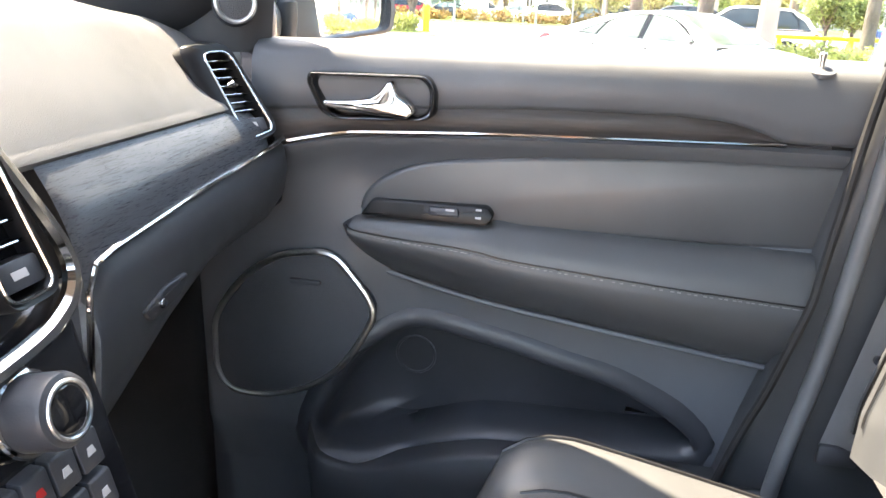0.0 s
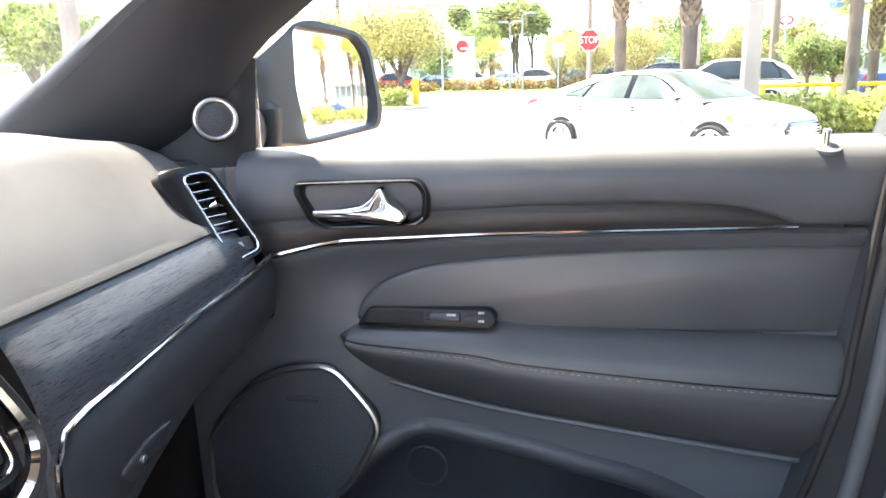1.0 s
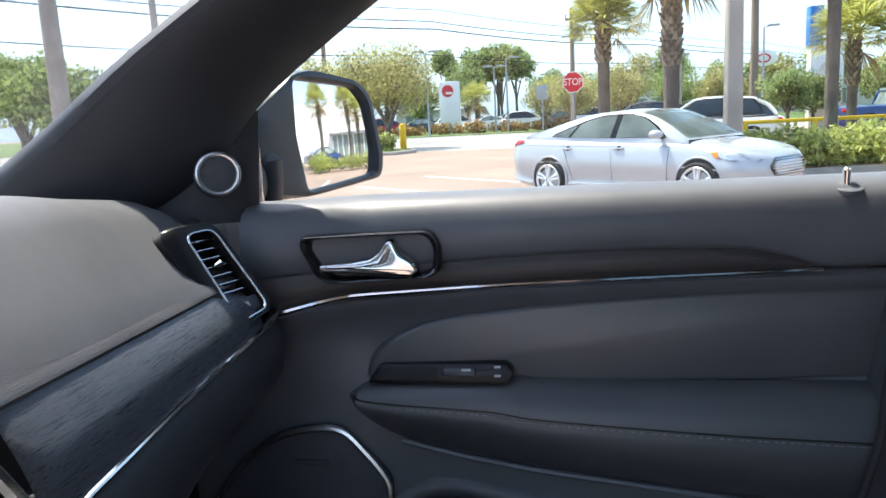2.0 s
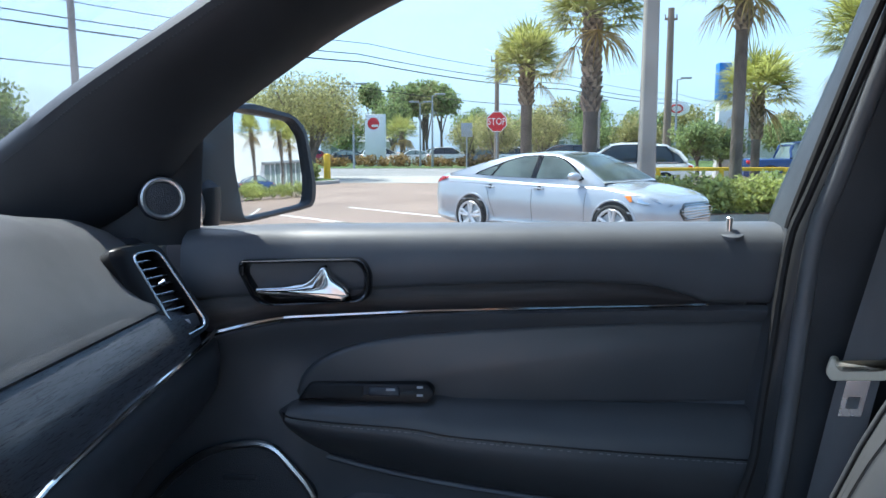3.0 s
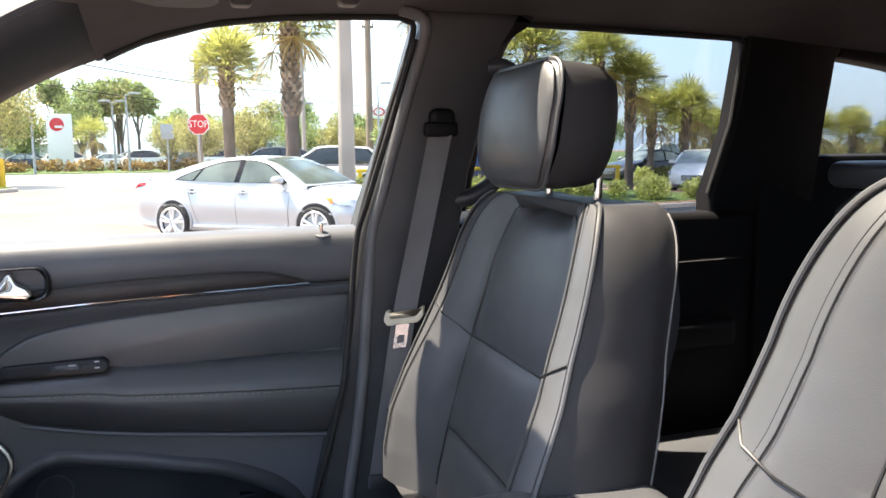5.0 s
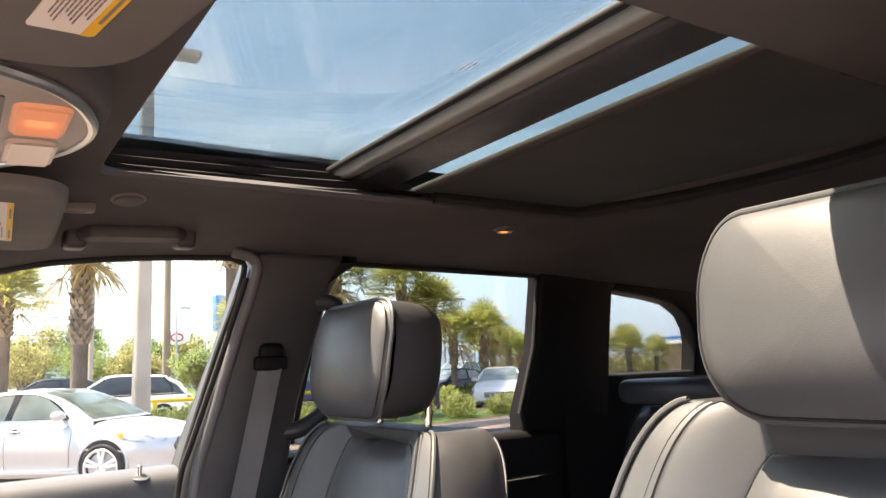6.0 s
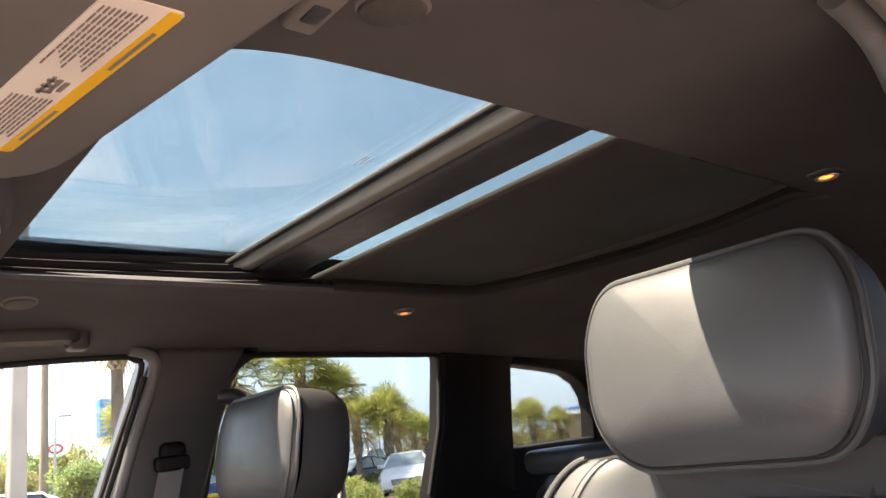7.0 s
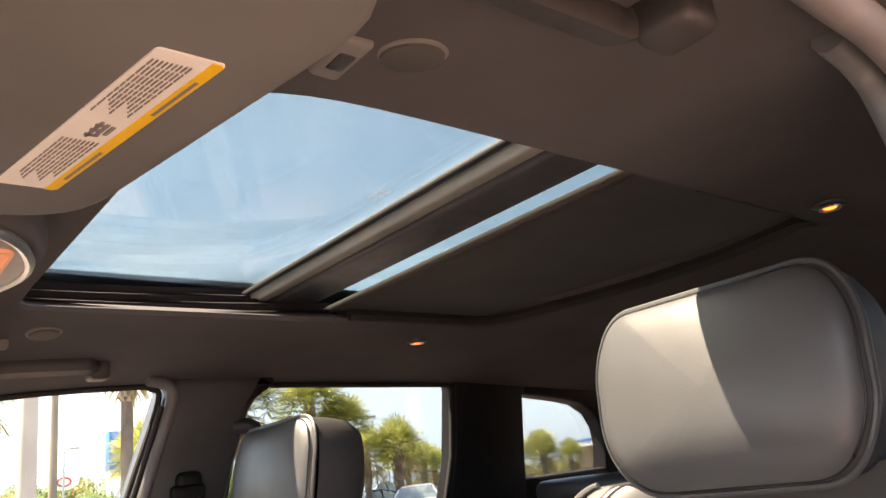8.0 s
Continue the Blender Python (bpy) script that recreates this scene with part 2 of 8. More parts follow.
CARGLASS = mat("car window glass", (0.22, 0.27, 0.255), 0.06, vary=0.3, scale=2, coat=0.4, rvary=0.03)
DARKGLASS = mat("dark car window glass", (0.025, 0.032, 0.036), 0.06, vary=0.3, scale=2, coat=0.4, rvary=0.03)
TYRE = mat("tyre rubber", (0.02, 0.02, 0.021), 0.85, vary=0.2)
ALLOY = mat("alloy wheel", (0.62, 0.63, 0.65), 0.35, metal=0.35, vary=0.06)
TAIL = mat("red lamp lens", (0.55, 0.015, 0.02), 0.2, vary=0.1, coat=0.5)
HEADL = mat("headlamp lens", (0.17, 0.18, 0.20), 0.10, vary=0.1, coat=0.6)
ORANGE = mat("orange lamp lens", (0.8, 0.22, 0.02), 0.2, vary=0.1, coat=0.5)
BARK = mat("palm bark", (0.150, 0.122, 0.104), 0.95, vary=0.3, scale=4, bump=1.0, bscale=18, bdist=0.03, stretch=(1, 1, 0.5))
BOOT = mat("dry leaf bases", (0.29, 0.235, 0.185), 0.95, vary=0.3, scale=5, island=0.35)
FROND = mat("palm frond", (0.420, 0.425, 0.130), 0.55, vary=0.3, scale=1.5, island=0.45, thin=0.45)
DEADFROND = mat("dry palm frond", (0.420, 0.310, 0.140), 0.8, vary=0.3, scale=1.5, island=0.35, thin=0.45)
LEAFA = mat("olive foliage", (0.370, 0.350, 0.150), 0.7, vary=0.3, scale=0.7, island=0.5, thin=0.45)
LEAFB = mat("deep green foliage", (0.260, 0.320, 0.125), 0.7, vary=0.3, scale=0.7, island=0.5, thin=0.45)
LEAFC = mat("fresh hedge foliage", (0.420, 0.450, 0.150), 0.7, vary=0.3, scale=0.9, island=0.5, thin=0.45)
HEDGEDRY = mat("rusty hedge foliage", (0.300, 0.200, 0.080), 0.8, vary=0.3, scale=0.9, island=0.5, thin=0.45)
TRUNK = mat("grey-brown bark", (0.16, 0.13, 0.11), 0.95, vary=0.3, scale=4, bump=0.8, bscale=20, bdist=0.02)
POLECON = mat("cast concrete pole", (0.38, 0.345, 0.30), 0.9, vary=0.14, scale=2.5, bump=0.3, bscale=50, bdist=0.003, stretch=(1, 1, 0.4))
POLEWOOD = mat("weathered timber pole", (0.26, 0.21, 0.16), 0.95, vary=0.2, scale=4, bump=0.5, bscale=30, bdist=0.006, stretch=(1, 1, 0.1))
GALV = mat("galvanised post", (0.36, 0.38, 0.39), 0.55, metal=0.6, vary=0.12)
CABLE = mat("black cable", (0.015, 0.015, 0.016), 0.8, vary=0.1)
SIGNRED = mat("red sign sheeting", (0.60, 0.02, 0.03), 0.45, vary=0.05)
SIGNWHITE = mat("white sign sheeting", (0.80, 0.80, 0.79), 0.5, vary=0.04)
SIGNBLUE = mat("blue sign panel", (0.02, 0.18, 0.55), 0.45, vary=0.05)
YELLOW = mat("yellow safety paint", (0.72, 0.44, 0.02), 0.55, vary=0.12, scale=3)
STUCCO = mat("white stucco", (0.72, 0.71, 0.69), 0.9, vary=0.06, scale=0.8, bump=0.3, bscale=40, bdist=0.004)
TANWALL = mat("tan stucco", (0.48, 0.34, 0.24), 0.9, vary=0.08, scale=0.8)
ROOFGREY = mat("grey roof", (0.22, 0.23, 0.25), 0.8, vary=0.12, scale=1)


# ---- mesh helpers ----
def part(name, bm, material, parent=None, label="", smooth=True, angle=40):
    """Links a bmesh as one mesh object, under a thing or a part if one is given."""
    me = bpy.data.meshes.new(name)
    bmesh.ops.recalc_face_normals(bm, faces=bm.faces)
    if smooth:
        for f in bm.faces:
            f.smooth = True
        lim = radians(angle)
        for e in bm.edges:
            e.smooth = len(e.link_faces) == 2 and e.calc_face_angle(0) < lim
    bm.to_mesh(me)
    bm.free()
    me.materials.append(material)
    ob = new(name, me)
    if parent:
        ob.parent = parent
    if label:
        ob["label"] = label
    return ob


def thing(name, label, category, group="", kind="", at=(0, 0, 0)):
    ob = new(name)
    ob.location = at
    ob.empty_display_size = 0.05
    return tagged(ob, label, category, group, kind)


def add_box(bm, lo, hi, bevel=0.0, segs=2):
    """A box from corner to corner, with rounded edges."""
    lo, hi = Vector(lo), Vector(hi)
    c, s = (lo + hi) / 2, hi - lo
    r = bmesh.ops.create_cube(bm, size=1.0, matrix=Matrix.Translation(c) @ Matrix.Diagonal((s.x, s.y, s.z, 1)))
    if bevel:
        es = list({e for v in r["verts"] for e in v.link_edges})
        bmesh.ops.bevel(bm, geom=es, offset=min(bevel, min(s) * 0.49), segments=segs, profile=0.5, affect="EDGES")
    return bm


def box(lo, hi, bevel=0.0, segs=2):
    return add_box(bmesh.new(), lo, hi, bevel, segs)


def spline(pts, n, closed=False):
    """n points along a Catmull-Rom curve through pts."""
    P = [Vector(p) for p in pts]
    m = len(P) if closed else len(P) - 1
    out = []
    for i in range(n):
        u = i * m / (n if closed else n - 1)
        k = min(int(u), m - 1)
        f = u - k
        g = (lambda j: P[j % len(P)]) if closed else (lambda j: P[max(0, min(len(P) - 1, j))])
        a, b, c, d = g(k - 1), g(k), g(k + 1), g(k + 2)
        out.append(0.5 * ((2 * b) + (c - a) * f + (2 * a - 5 * b + 4 * c - d) * f * f + (3 * b - a - 3 * c + d) * f ** 3))
    return out


def rounded(pts, r, n=5):
    """A polygon with its corners rounded by quadratic arcs; r: one radius or one for each corner."""
    P = [Vector(p) for p in pts]
    out = []
    for i, p in enumerate(P):
        a, b = P[i - 1], P[(i + 1) % len(P)]
        q = r[i] if isinstance(r, (list, tuple)) else r
        u, v = (a - p), (b - p)
        q = min(q, u.length * 0.49, v.length * 0.49)
        s, e = p + u.normalized() * q, p + v.normalized() * q
        for k in range(n + 1):
            t = k / n
            out.append(s * (1 - t) ** 2 + p * 2 * t * (1 - t) + e * t * t)
    return out


def grid(bm, rows, closed_u=False, closed_v=False):
    """Quads over rows of points."""
    V = [[bm.verts.new(p) for p in r] for r in rows]
    a, b = len(V), len(V[0])
    for i in range(a if closed_u else a - 1):
        for j in range(b if closed_v else b - 1):
            try:
                bm.faces.new((V[i][j], V[i][(j + 1) % b], V[(i + 1) % a][(j + 1) % b], V[(i + 1) % a][j]))
            except ValueError:
                pass
    return V


def tube(bm, path, r, segs=8, closed=False, flat=1.0):
    """A round bar along a path; r: one radius or one for each point."""
    P = [Vector(p) for p in path]
    n = len(P)
    rows = []
    side = None
    for i in range(n):
        a = P[(i - 1) % n] if closed or i else P[i]
        b = P[(i + 1) % n] if closed or i < n - 1 else P[i]
        t = (b - a).normalized()
        if side is None:
            side = t.orthogonal().normalized()
            if abs(t.z) < 0.9:
                side = t.cross(Vector((0, 0, 1))).normalized()
        side = (side - t * side.dot(t)).normalized()
        up = t.cross(side)
        q = r[i] if isinstance(r, (list, tuple)) else r
        rows.append([P[i] + side * math.cos(k * 2 * math.pi / segs) * q * flat + up * math.sin(k * 2 * math.pi / segs) * q for k in range(segs)])
    V = grid(bm, rows, closed_u=closed, closed_v=True)
    if not closed:
        bm.faces.new(V[0])
        bm.faces.new(V[-1])
    return bm


def rod(a, b, r, segs=10, r2=None):
    return tube(bmesh.new(), [a, b], [r, r if r2 is None else r2], segs)


def plate(outline, to3, d0, d1, bevel=0.0, segs=2):
    """A slab from a flat outline: to3(u, v, d) gives the place of outline point (u, v) at depth d; the face at d0 has rounded edges."""
    bm = bmesh.new()
    n = len(outline)
    P = [Vector((p[0], p[1])) for p in outline]
    area = sum(P[i - 1].x * P[i].y - P[i].x * P[i - 1].y for i in range(n))
    sg = 1 if area > 0 else -1

    def inset(k):
        out = []
        for i in range(n):
            t = (P[(i + 1) % n] - P[i - 1])
            nrm = Vector((-t.y, t.x))
            out.append(P[i] + (nrm.normalized() * k * sg if nrm.length > 1e-9 else nrm))
        return out
    dirn = 1 if d1 > d0 else -1
    rows = [[to3(q.x, q.y, d0) for q in P]] if not bevel else [[to3(q.x, q.y, d0 + dirn * bevel * (1 - math.cos(a))) for q in inset(bevel * (1 - math.sin(a)))] for a in [math.pi / 2 * k / segs for k in range(segs + 1)]]
    rows.append([to3(q.x, q.y, d1) for q in P])
    V = grid(bm, rows, closed_v=True)
    bm.faces.new(V[0])
    bm.faces.new(V[-1])
    return bm


def disc_prism(c, axis, r, depth, segs=32, bevel=0.0):
    """A round slab at c, along axis."""
    ax = Vector(axis).normalized()
    u = ax.orthogonal().normalized()
    w = ax.cross(u)
    c = Vector(c)
    bm = bmesh.new()
    prof = [(0.0, r - bevel), (bevel * 0.3, r - bevel * 0.3), (bevel, r), (depth, r)] if bevel else [(0.0, r), (depth, r)]
    rows = [[c - ax * d + (u * math.cos(k * 2 * math.pi / segs) + w * math.sin(k * 2 * math.pi / segs)) * q for k in range(segs)] for d, q in prof]
    V = grid(bm, rows, closed_v=True)
    bm.faces.new(V[0])
    bm.faces.new(V[-1])
    return bm


def raw(name, verts, faces, material, parent=None, label="", smooth=False):
    me = bpy.data.meshes.new(name)
    me.from_pydata(verts, [], faces)
    me.materials.append(material)
    if smooth:
        me.shade_smooth()
    ob = new(name, me)
    if parent:
        ob.parent = parent
    if label:
        ob["label"] = label
    return ob


def text_on(words, size, place, material, parent, name="lettering"):
    """Raised letters from the built-in font, as a mesh; place: a pose whose x runs along the words and y up them."""
    cu = bpy.data.curves.new(name, "FONT")
    cu.body, cu.size, cu.align_x, cu.align_y, cu.extrude = words, size, "CENTER", "CENTER", 0.002
    cu.resolution_u = 3
    tmp = bpy.data.objects.new("tmp", cu)
    scene.collection.objects.link(tmp)
    me = bpy.data.meshes.new_from_object(tmp.evaluated_get(bpy.context.evaluated_depsgraph_get()))
    bpy.data.objects.remove(tmp)
    me.transform(place)
    me.materials.clear()
    me.materials.append(material)
    ob = new(name, me)
    ob.parent = parent
    return ob


# ---- the car's cabin: x runs to the car's rear, y to its passenger side ----
CY = 0.335                     # the car's centre line


def sy(z):
    """The cabin's inner side, by height."""
    return 1.10 - max(0.0, z - 1.39) * 0.18


def side(x, z, d):
    return Vector((x, sy(z) + d, z))


def far_side(x, z, d):
    return Vector((x, 2 * CY - sy(z) - d, z))


RAIL = [(-0.02, 1.61), (0.06, 1.665), (0.124, 1.697), (0.203, 1.734), (0.288, 1.757), (0.378, 1.771), (0.474, 1.779), (0.625, 1.785), (0.9, 1.787), (1.407, 1.775), (1.66, 1.757), (1.983, 1.74), (2.4, 1.70)]


def rail_z(x):
    return float(np.interp(x, [p[0] for p in RAIL], [p[1] for p in RAIL]))


def roof_z(x, y):
    """The headliner's height."""
    a = abs(y - CY)
    f = max(0.0, (a - 0.26) / 0.45)
    top = 1.842 - (max(0.0, (0.36 - x) / 0.26) ** 1.5) * 0.05 - (max(0.0, (x - 1.5) / 0.9) ** 2) * 0.09
    top -= 0.024 * min(1.0, max(0.0, -y / 0.06)) * (1 - min(1.0, f))
    return top + (min(top - 0.02, rail_z(max(x, 0.12))) - top) * f ** 1.5


# floor pan and front bulkhead
part("floor", box((-0.95, -0.62, 0.50), (2.4, 1.28, 0.56), 0.01), CARPET, tagged(new("cabin_floor"), "black carpeted car floor", "floor", kind="structure"))
part("bulkhead", box((-1.0, -0.45, 0.5), (-0.93, 1.12, 1.30), 0.01), CARPET, tagged(new("wall_front"), "black front bulkhead of the car", "wall", kind="structure"))
part("tailgate", box((2.42, -0.45, 0.5), (2.5, 1.12, 1.30), 0.02), PLASTIC, tagged(new("wall_rear"), "black lower tailgate trim", "wall", kind="structure"))

# headliner with the roof opening
OPEN = [(0.338, -0.050), (1.215, -0.055), (1.275, 0.03), (1.318, 0.16), (1.318, 0.34), (1.29, 0.50), (1.235, 0.66), (0.338, 0.66)]
inner = rounded(OPEN, [0.10, 0.02, 0.04, 0.06, 0.06, 0.06, 0.06, 0.025], 7)
OUTR = [(0.11, -0.375), (2.42, -0.375), (2.42, 1.045), (0.11, 1.045)]
cen = Vector((0.91, 0.315))


def ray_rect(p, lo, hi):
    d = p - cen
    t = min([(hi[k] - cen[k]) / d[k] if d[k] > 1e-6 else (lo[k] - cen[k]) / d[k] if d[k] < -1e-6 else 1e9 for k in (0, 1)])
    return cen + d * t


dense = []
for i, p in enumerate(inner):
    q = inner[(i + 1) % len(inner)]
    m = max(1, int((q - p).length / 0.05))
    dense += [p.lerp(q, k / m) for k in range(m)]
outer = [ray_rect(p, (0.11, -0.375), (2.42, 1.045)) for p in dense]
for c in OUTR:
    k = min(range(len(outer)), key=lambda i: (outer[i] - Vector(c)).length)
    outer[k] = Vector(c)
rows = [[Vector((p.x, p.y + (0.10 if p.y > 0.60 else -0.10 if p.y < 0.03 else 0.0), roof_z(p.x, p.y) + 0.045)) for p in dense], [Vector((p.x, p.y + (0.01 if p.y > 0.60 else -0.01 if p.y < 0.03 else 0.0), roof_z(p.x, p.y) + 0.014)) for p in dense], [Vector((p.x, p.y, roof_z(p.x, p.y) + 0.006)) for p in dense]]
for t in [0.02, 0.05] + [k / 14 for k in range(1, 15)]:
    rows.append([Vector((*p.lerp(q, t), roof_z(*p.lerp(q, t)))) for p, q in zip(dense, outer)])
rows.append([r + Vector((0, 0, 0.06)) for r in rows[-1]])
rows.append([Vector((r.x, r.y, 1.93)) for r in rows[0]])
bm = bmesh.new()
grid(bm, rows, closed_v=True)
ceiling = part("ceiling", bm, HEADLINER, None, angle=35)
tagged(ceiling, "dark woven cloth headliner round the glass roof", "ceiling", kind="structure")

# line of the dark gap between the headliner's lip and the shade
gap_pts = [Vector((p.x, p.y, roof_z(p.x, p.y) + 0.013)) for p in dense if p.x > 0.86]
k0 = max(range(len(gap_pts)), key=lambda i: (gap_pts[i] - gap_pts[i - 1]).length)
gap_path = gap_pts[k0:] + gap_pts[:k0]
# glass roof: panes, crossbeam, side bellows, rolled-back shade
roof = thing("glass_roof", "tinted glass sunroof with its cloth shade half open", "sunroof")
g = part("front_pane", box((0.27, -0.16, 1.909), (0.722, 0.81, 1.915), 0.002), ROOFGLASS, roof, "tinted front glass pane")
g.visible_shadow = False
g = part("rear_pane", box((0.81, -0.16, 1.905), (1.50, 0.81, 1.911), 0.002), ROOFGLASS, roof, "tinted rear glass pane")
part("seal", box((0.706, -0.10, 1.900), (0.718, 0.75, 1.908), 0.003), RUBBER, roof)
part("beam_front_strip", box((0.716, -0.10, 1.884), (0.742, 0.745, 1.903), 0.006, 3), mat("pale moulded plastic", (0.20, 0.195, 0.178), 0.6, vary=0.1), roof, "pale grey edge of the crossbeam")
part("crossbeam", box((0.742, -0.10, 1.878), (0.826, 0.745, 1.903), 0.008, 3), PLASTIC, roof, "black roof crossbeam")
SHADE0 = 0.857
bm = bmesh.new()
grid(bm, [[Vector((SHADE0 + (1.50 - SHADE0) * i / 12, -0.09 + 0.84 * j / 16, 1.872 + 0.006 * math.sin(math.pi * j / 16))) for j in range(17)] for i in range(13)])
bmesh.ops.solidify(bm, geom=bm.faces[:], thickness=-0.003)
part("shade", bm, SHADECLOTH, roof, "dark cloth sunshade")
# added black tube that fills this gap with shade
part("gap_shade", tube(bmesh.new(), gap_path, 0.011, 8), RUBBER, roof)
part("shade_bar", box((SHADE0 - 0.010, -0.09, 1.864), (SHADE0 + 0.010, 0.75, 1.876), 0.005, 3), SHADECLOTH, roof, "grey leading bar of the shade")
for name, s in (("side_bellows", 1), ("side_bellows", -1)):
    rows = []
    for k in range(15):
        f = k / 14
        yy = 0.668 + 0.078 * f + (0.011 if k % 2 else -0.005)
        rows.append([Vector((x, yy if s > 0 else 0.585 - yy, 1.856 + 0.050 * f + 0.0035 * math.sin(9 * x + k) - 0.006 * math.sin(math.pi * (x - 0.28) / 0.57) * (1 - f))) for x in np.linspace(0.28, 0.85, 24)])
    bm = bmesh.new()
    grid(bm, rows)
    part(name, bm, BELLOWS, roof, "black pleated fabric gaiter")
    yy = 0.70 if s > 0 else -0.07
    part("side_rail", box((0.86, yy - 0.015, 1.853), (1.5, yy + 0.015, 1.868), 0.004), RUBBER, roof)
part("roof_skin", box((1.47, -0.40, 1.925), (2.45, 1.07, 1.945), 0.008), BODYBLACK, roof)
for a, b in (((0.05, -0.40), (1.5, -0.15)), ((0.05, 0.80), (1.5, 1.07))):
    part("roof_skin", box((a[0], a[1], 1.925), (b[0], b[1], 1.945), 0.008), BODYBLACK, roof)
part("roof_skin", box((0.05, -0.155, 1.925), (0.275, 0.805, 1.945), 0.008), BODYBLACK, roof)


# windscreen and its pillars
ws = tagged(new("window_1"), "clear laminated car windscreen", "windscreen", kind="structure")
bm = bmesh.new()
SCR = [(-0.70, 1.335), (-0.52, 1.44), (-0.42, 1.50), (-0.317, 1.567), (-0.172, 1.655), (-0.063, 1.722), (0.03, 1.775), (0.12, 1.815)]
grid(bm, [[Vector((x - 0.02 - 0.12 * (1 - w * w), CY + w * 0.665, z)) for w in np.linspace(-1, 1, 17)] for x, z in SCR])
bmesh.ops.solidify(bm, geom=bm.faces[:], thickness=0.004)
g = part("windscreen_pane", bm, SCREENGLASS, ws)
g.visible_shadow = False

LOW = [(-0.345, 1.012, 1.388), (-0.285, 1.028, 1.420), (-0.237, 1.036, 1.463), (-0.188, 1.042, 1.519), (-0.10, 1.044, 1.584), (-0.017, 1.045, 1.638), (0.06, 1.043, 1.677), (0.13, 1.041, 1.705), (0.22, 1.04, 1.742), (0.30, 1.035, 1.763), (0.42, 1.032, 1.780)]
UPP = [(-0.66, 0.985, 1.36), (-0.52, 0.97, 1.44), (-0.42, 0.96, 1.50), (-0.317, 0.95, 1.567), (-0.172, 0.95, 1.655), (-0.063, 0.945, 1.722), (0.03, 0.94, 1.775), (0.11, 0.93, 1.805), (0.22, 0.93, 1.815), (0.36, 0.975, 1.806)]


def pillar_rows(flip):
    lo, up = spline(LOW, 33), spline(UPP, 33)
    rows = []
    for a, b in zip(lo, up):
        r = []
        for k in range(13):
            f = k / 12
            p = a.lerp(b, f)
            p = p + Vector((0.012, -0.034, 0.004)) * (math.sin(math.pi * f) ** 0.55 if 0 < f < 1 else 0.0)
            r.append(Vector((p.x, 2 * CY - p.y, p.z)) if flip else p)
        e = Vector((-0.02, 0.05 if not flip else -0.05, 0.012))
        r = [r[0] + e] + r + [r[-1] + e]
        rows.append(r)
    return rows


for flip in (False, True):
    bm = bmesh.new()
    grid(bm, pillar_rows(flip))
    tr = part("front_pillar_trim", bm, PILLARVINYL, tagged(new("trim"), "black grained windscreen pillar trim", "pillar trim", kind="structure"), angle=38)
    # corner panel between the pillar's foot and the window, set back from the pillar
    rows = []
    for x in np.linspace(-0.345, -0.209, 16):
        top = float(np.interp(x, [p[0] for p in LOW], [p[2] for p in LOW])) + 0.012
        yb = float(np.interp(x, [-0.345, -0.27, -0.235, -0.217, -0.209], [1.012, 1.020, 1.034, 1.046, 1.060]))
        low = 1.372
        col_ = [Vector((x - 0.008 * (1 - f), yb + 0.008 * f, low + (top - low) * f)) for f in np.linspace(0, 1, 9)]
        rows.append([Vector((p.x, 2 * CY - p.y, p.z)) for p in col_] if flip else col_)
    edge_ = [p + Vector((-0.036, -0.02 if flip else 0.02, 0)) for p in rows[-1]]
    bm = bmesh.new()
    grid(bm, rows + [edge_])
    part("corner_panel", bm, PILLARVINYL, tr.parent, "black corner panel at the pillar's foot", angle=50)
    # stitched seam up the pillar
    if not flip:
        seam_ = pillar_rows(False)
        bm = bmesh.new()
        for i in range(6, 31):
            for f in (0.0, 0.125, 0.25, 0.375, 0.5, 0.625, 0.75, 0.875):
                p = seam_[i][11].lerp(seam_[i + 1][11], f) + Vector((0.0006, -0.0012, 0))
                add_box(bm, p - Vector((0.0008, 0.0005, 0.0006)), p + Vector((0.0008, 0.0005, 0.0006)))
        tagged(part("pillar_stitching", bm, DARKTHREAD, tr.parent, "fine grey stitches along the pillar", smooth=False), kind="stuff")
# round tweeter on the pillar's foot
tw = thing("tweeter_speaker", "small round tweeter with a silver ring on the pillar", "speaker")
part("housing", disc_prism((-0.243, 1.011, 1.434), (0.47, -0.87, 0.10), 0.0280, 0.05, 32, 0.004), PLASTIC, tw)
axis = Vector((0.47, -0.87, 0.10)).normalized()
tc0 = Vector((-0.243, 1.011, 1.434)) + axis * 0.003
u = axis.orthogonal().normalized()
w = axis.cross(u)
part("ring", tube(bmesh.new(), [tc0 + (u * math.cos(k * math.pi / 20) + w * math.sin(k * math.pi / 20)) * 0.0235 for k in range(40)], 0.0032, 8, True), SATIN, tw, "satin silver ring")
part("mesh_cover", disc_prism(tc0, axis, 0.0235, 0.006, 32, 0.004), GRILLE, tw)

# ---- passenger door ----
door = thing("passenger_door", "black front passenger door with wood trim and chrome strip", "car door")


def dline(x):
    """How far in the door's trim line stands."""
    return float(np.interp(x, [-0.30, -0.189, -0.10, 0.10, 0.45, 0.60], [0.99, 1.022, 1.052, 1.062, 1.077, 1.085]))


def dmap(x, z, d):
    return Vector((x, dline(x) + d, z))


STRIP = [(-0.189, 1.259), (-0.15, 1.267), (-0.11, 1.273), (-0.04, 1.277), (0.10, 1.283), (0.28, 1.2875), (0.456, 1.2915)]
strip = spline([(x, z, 0) for x, z in STRIP], 40)
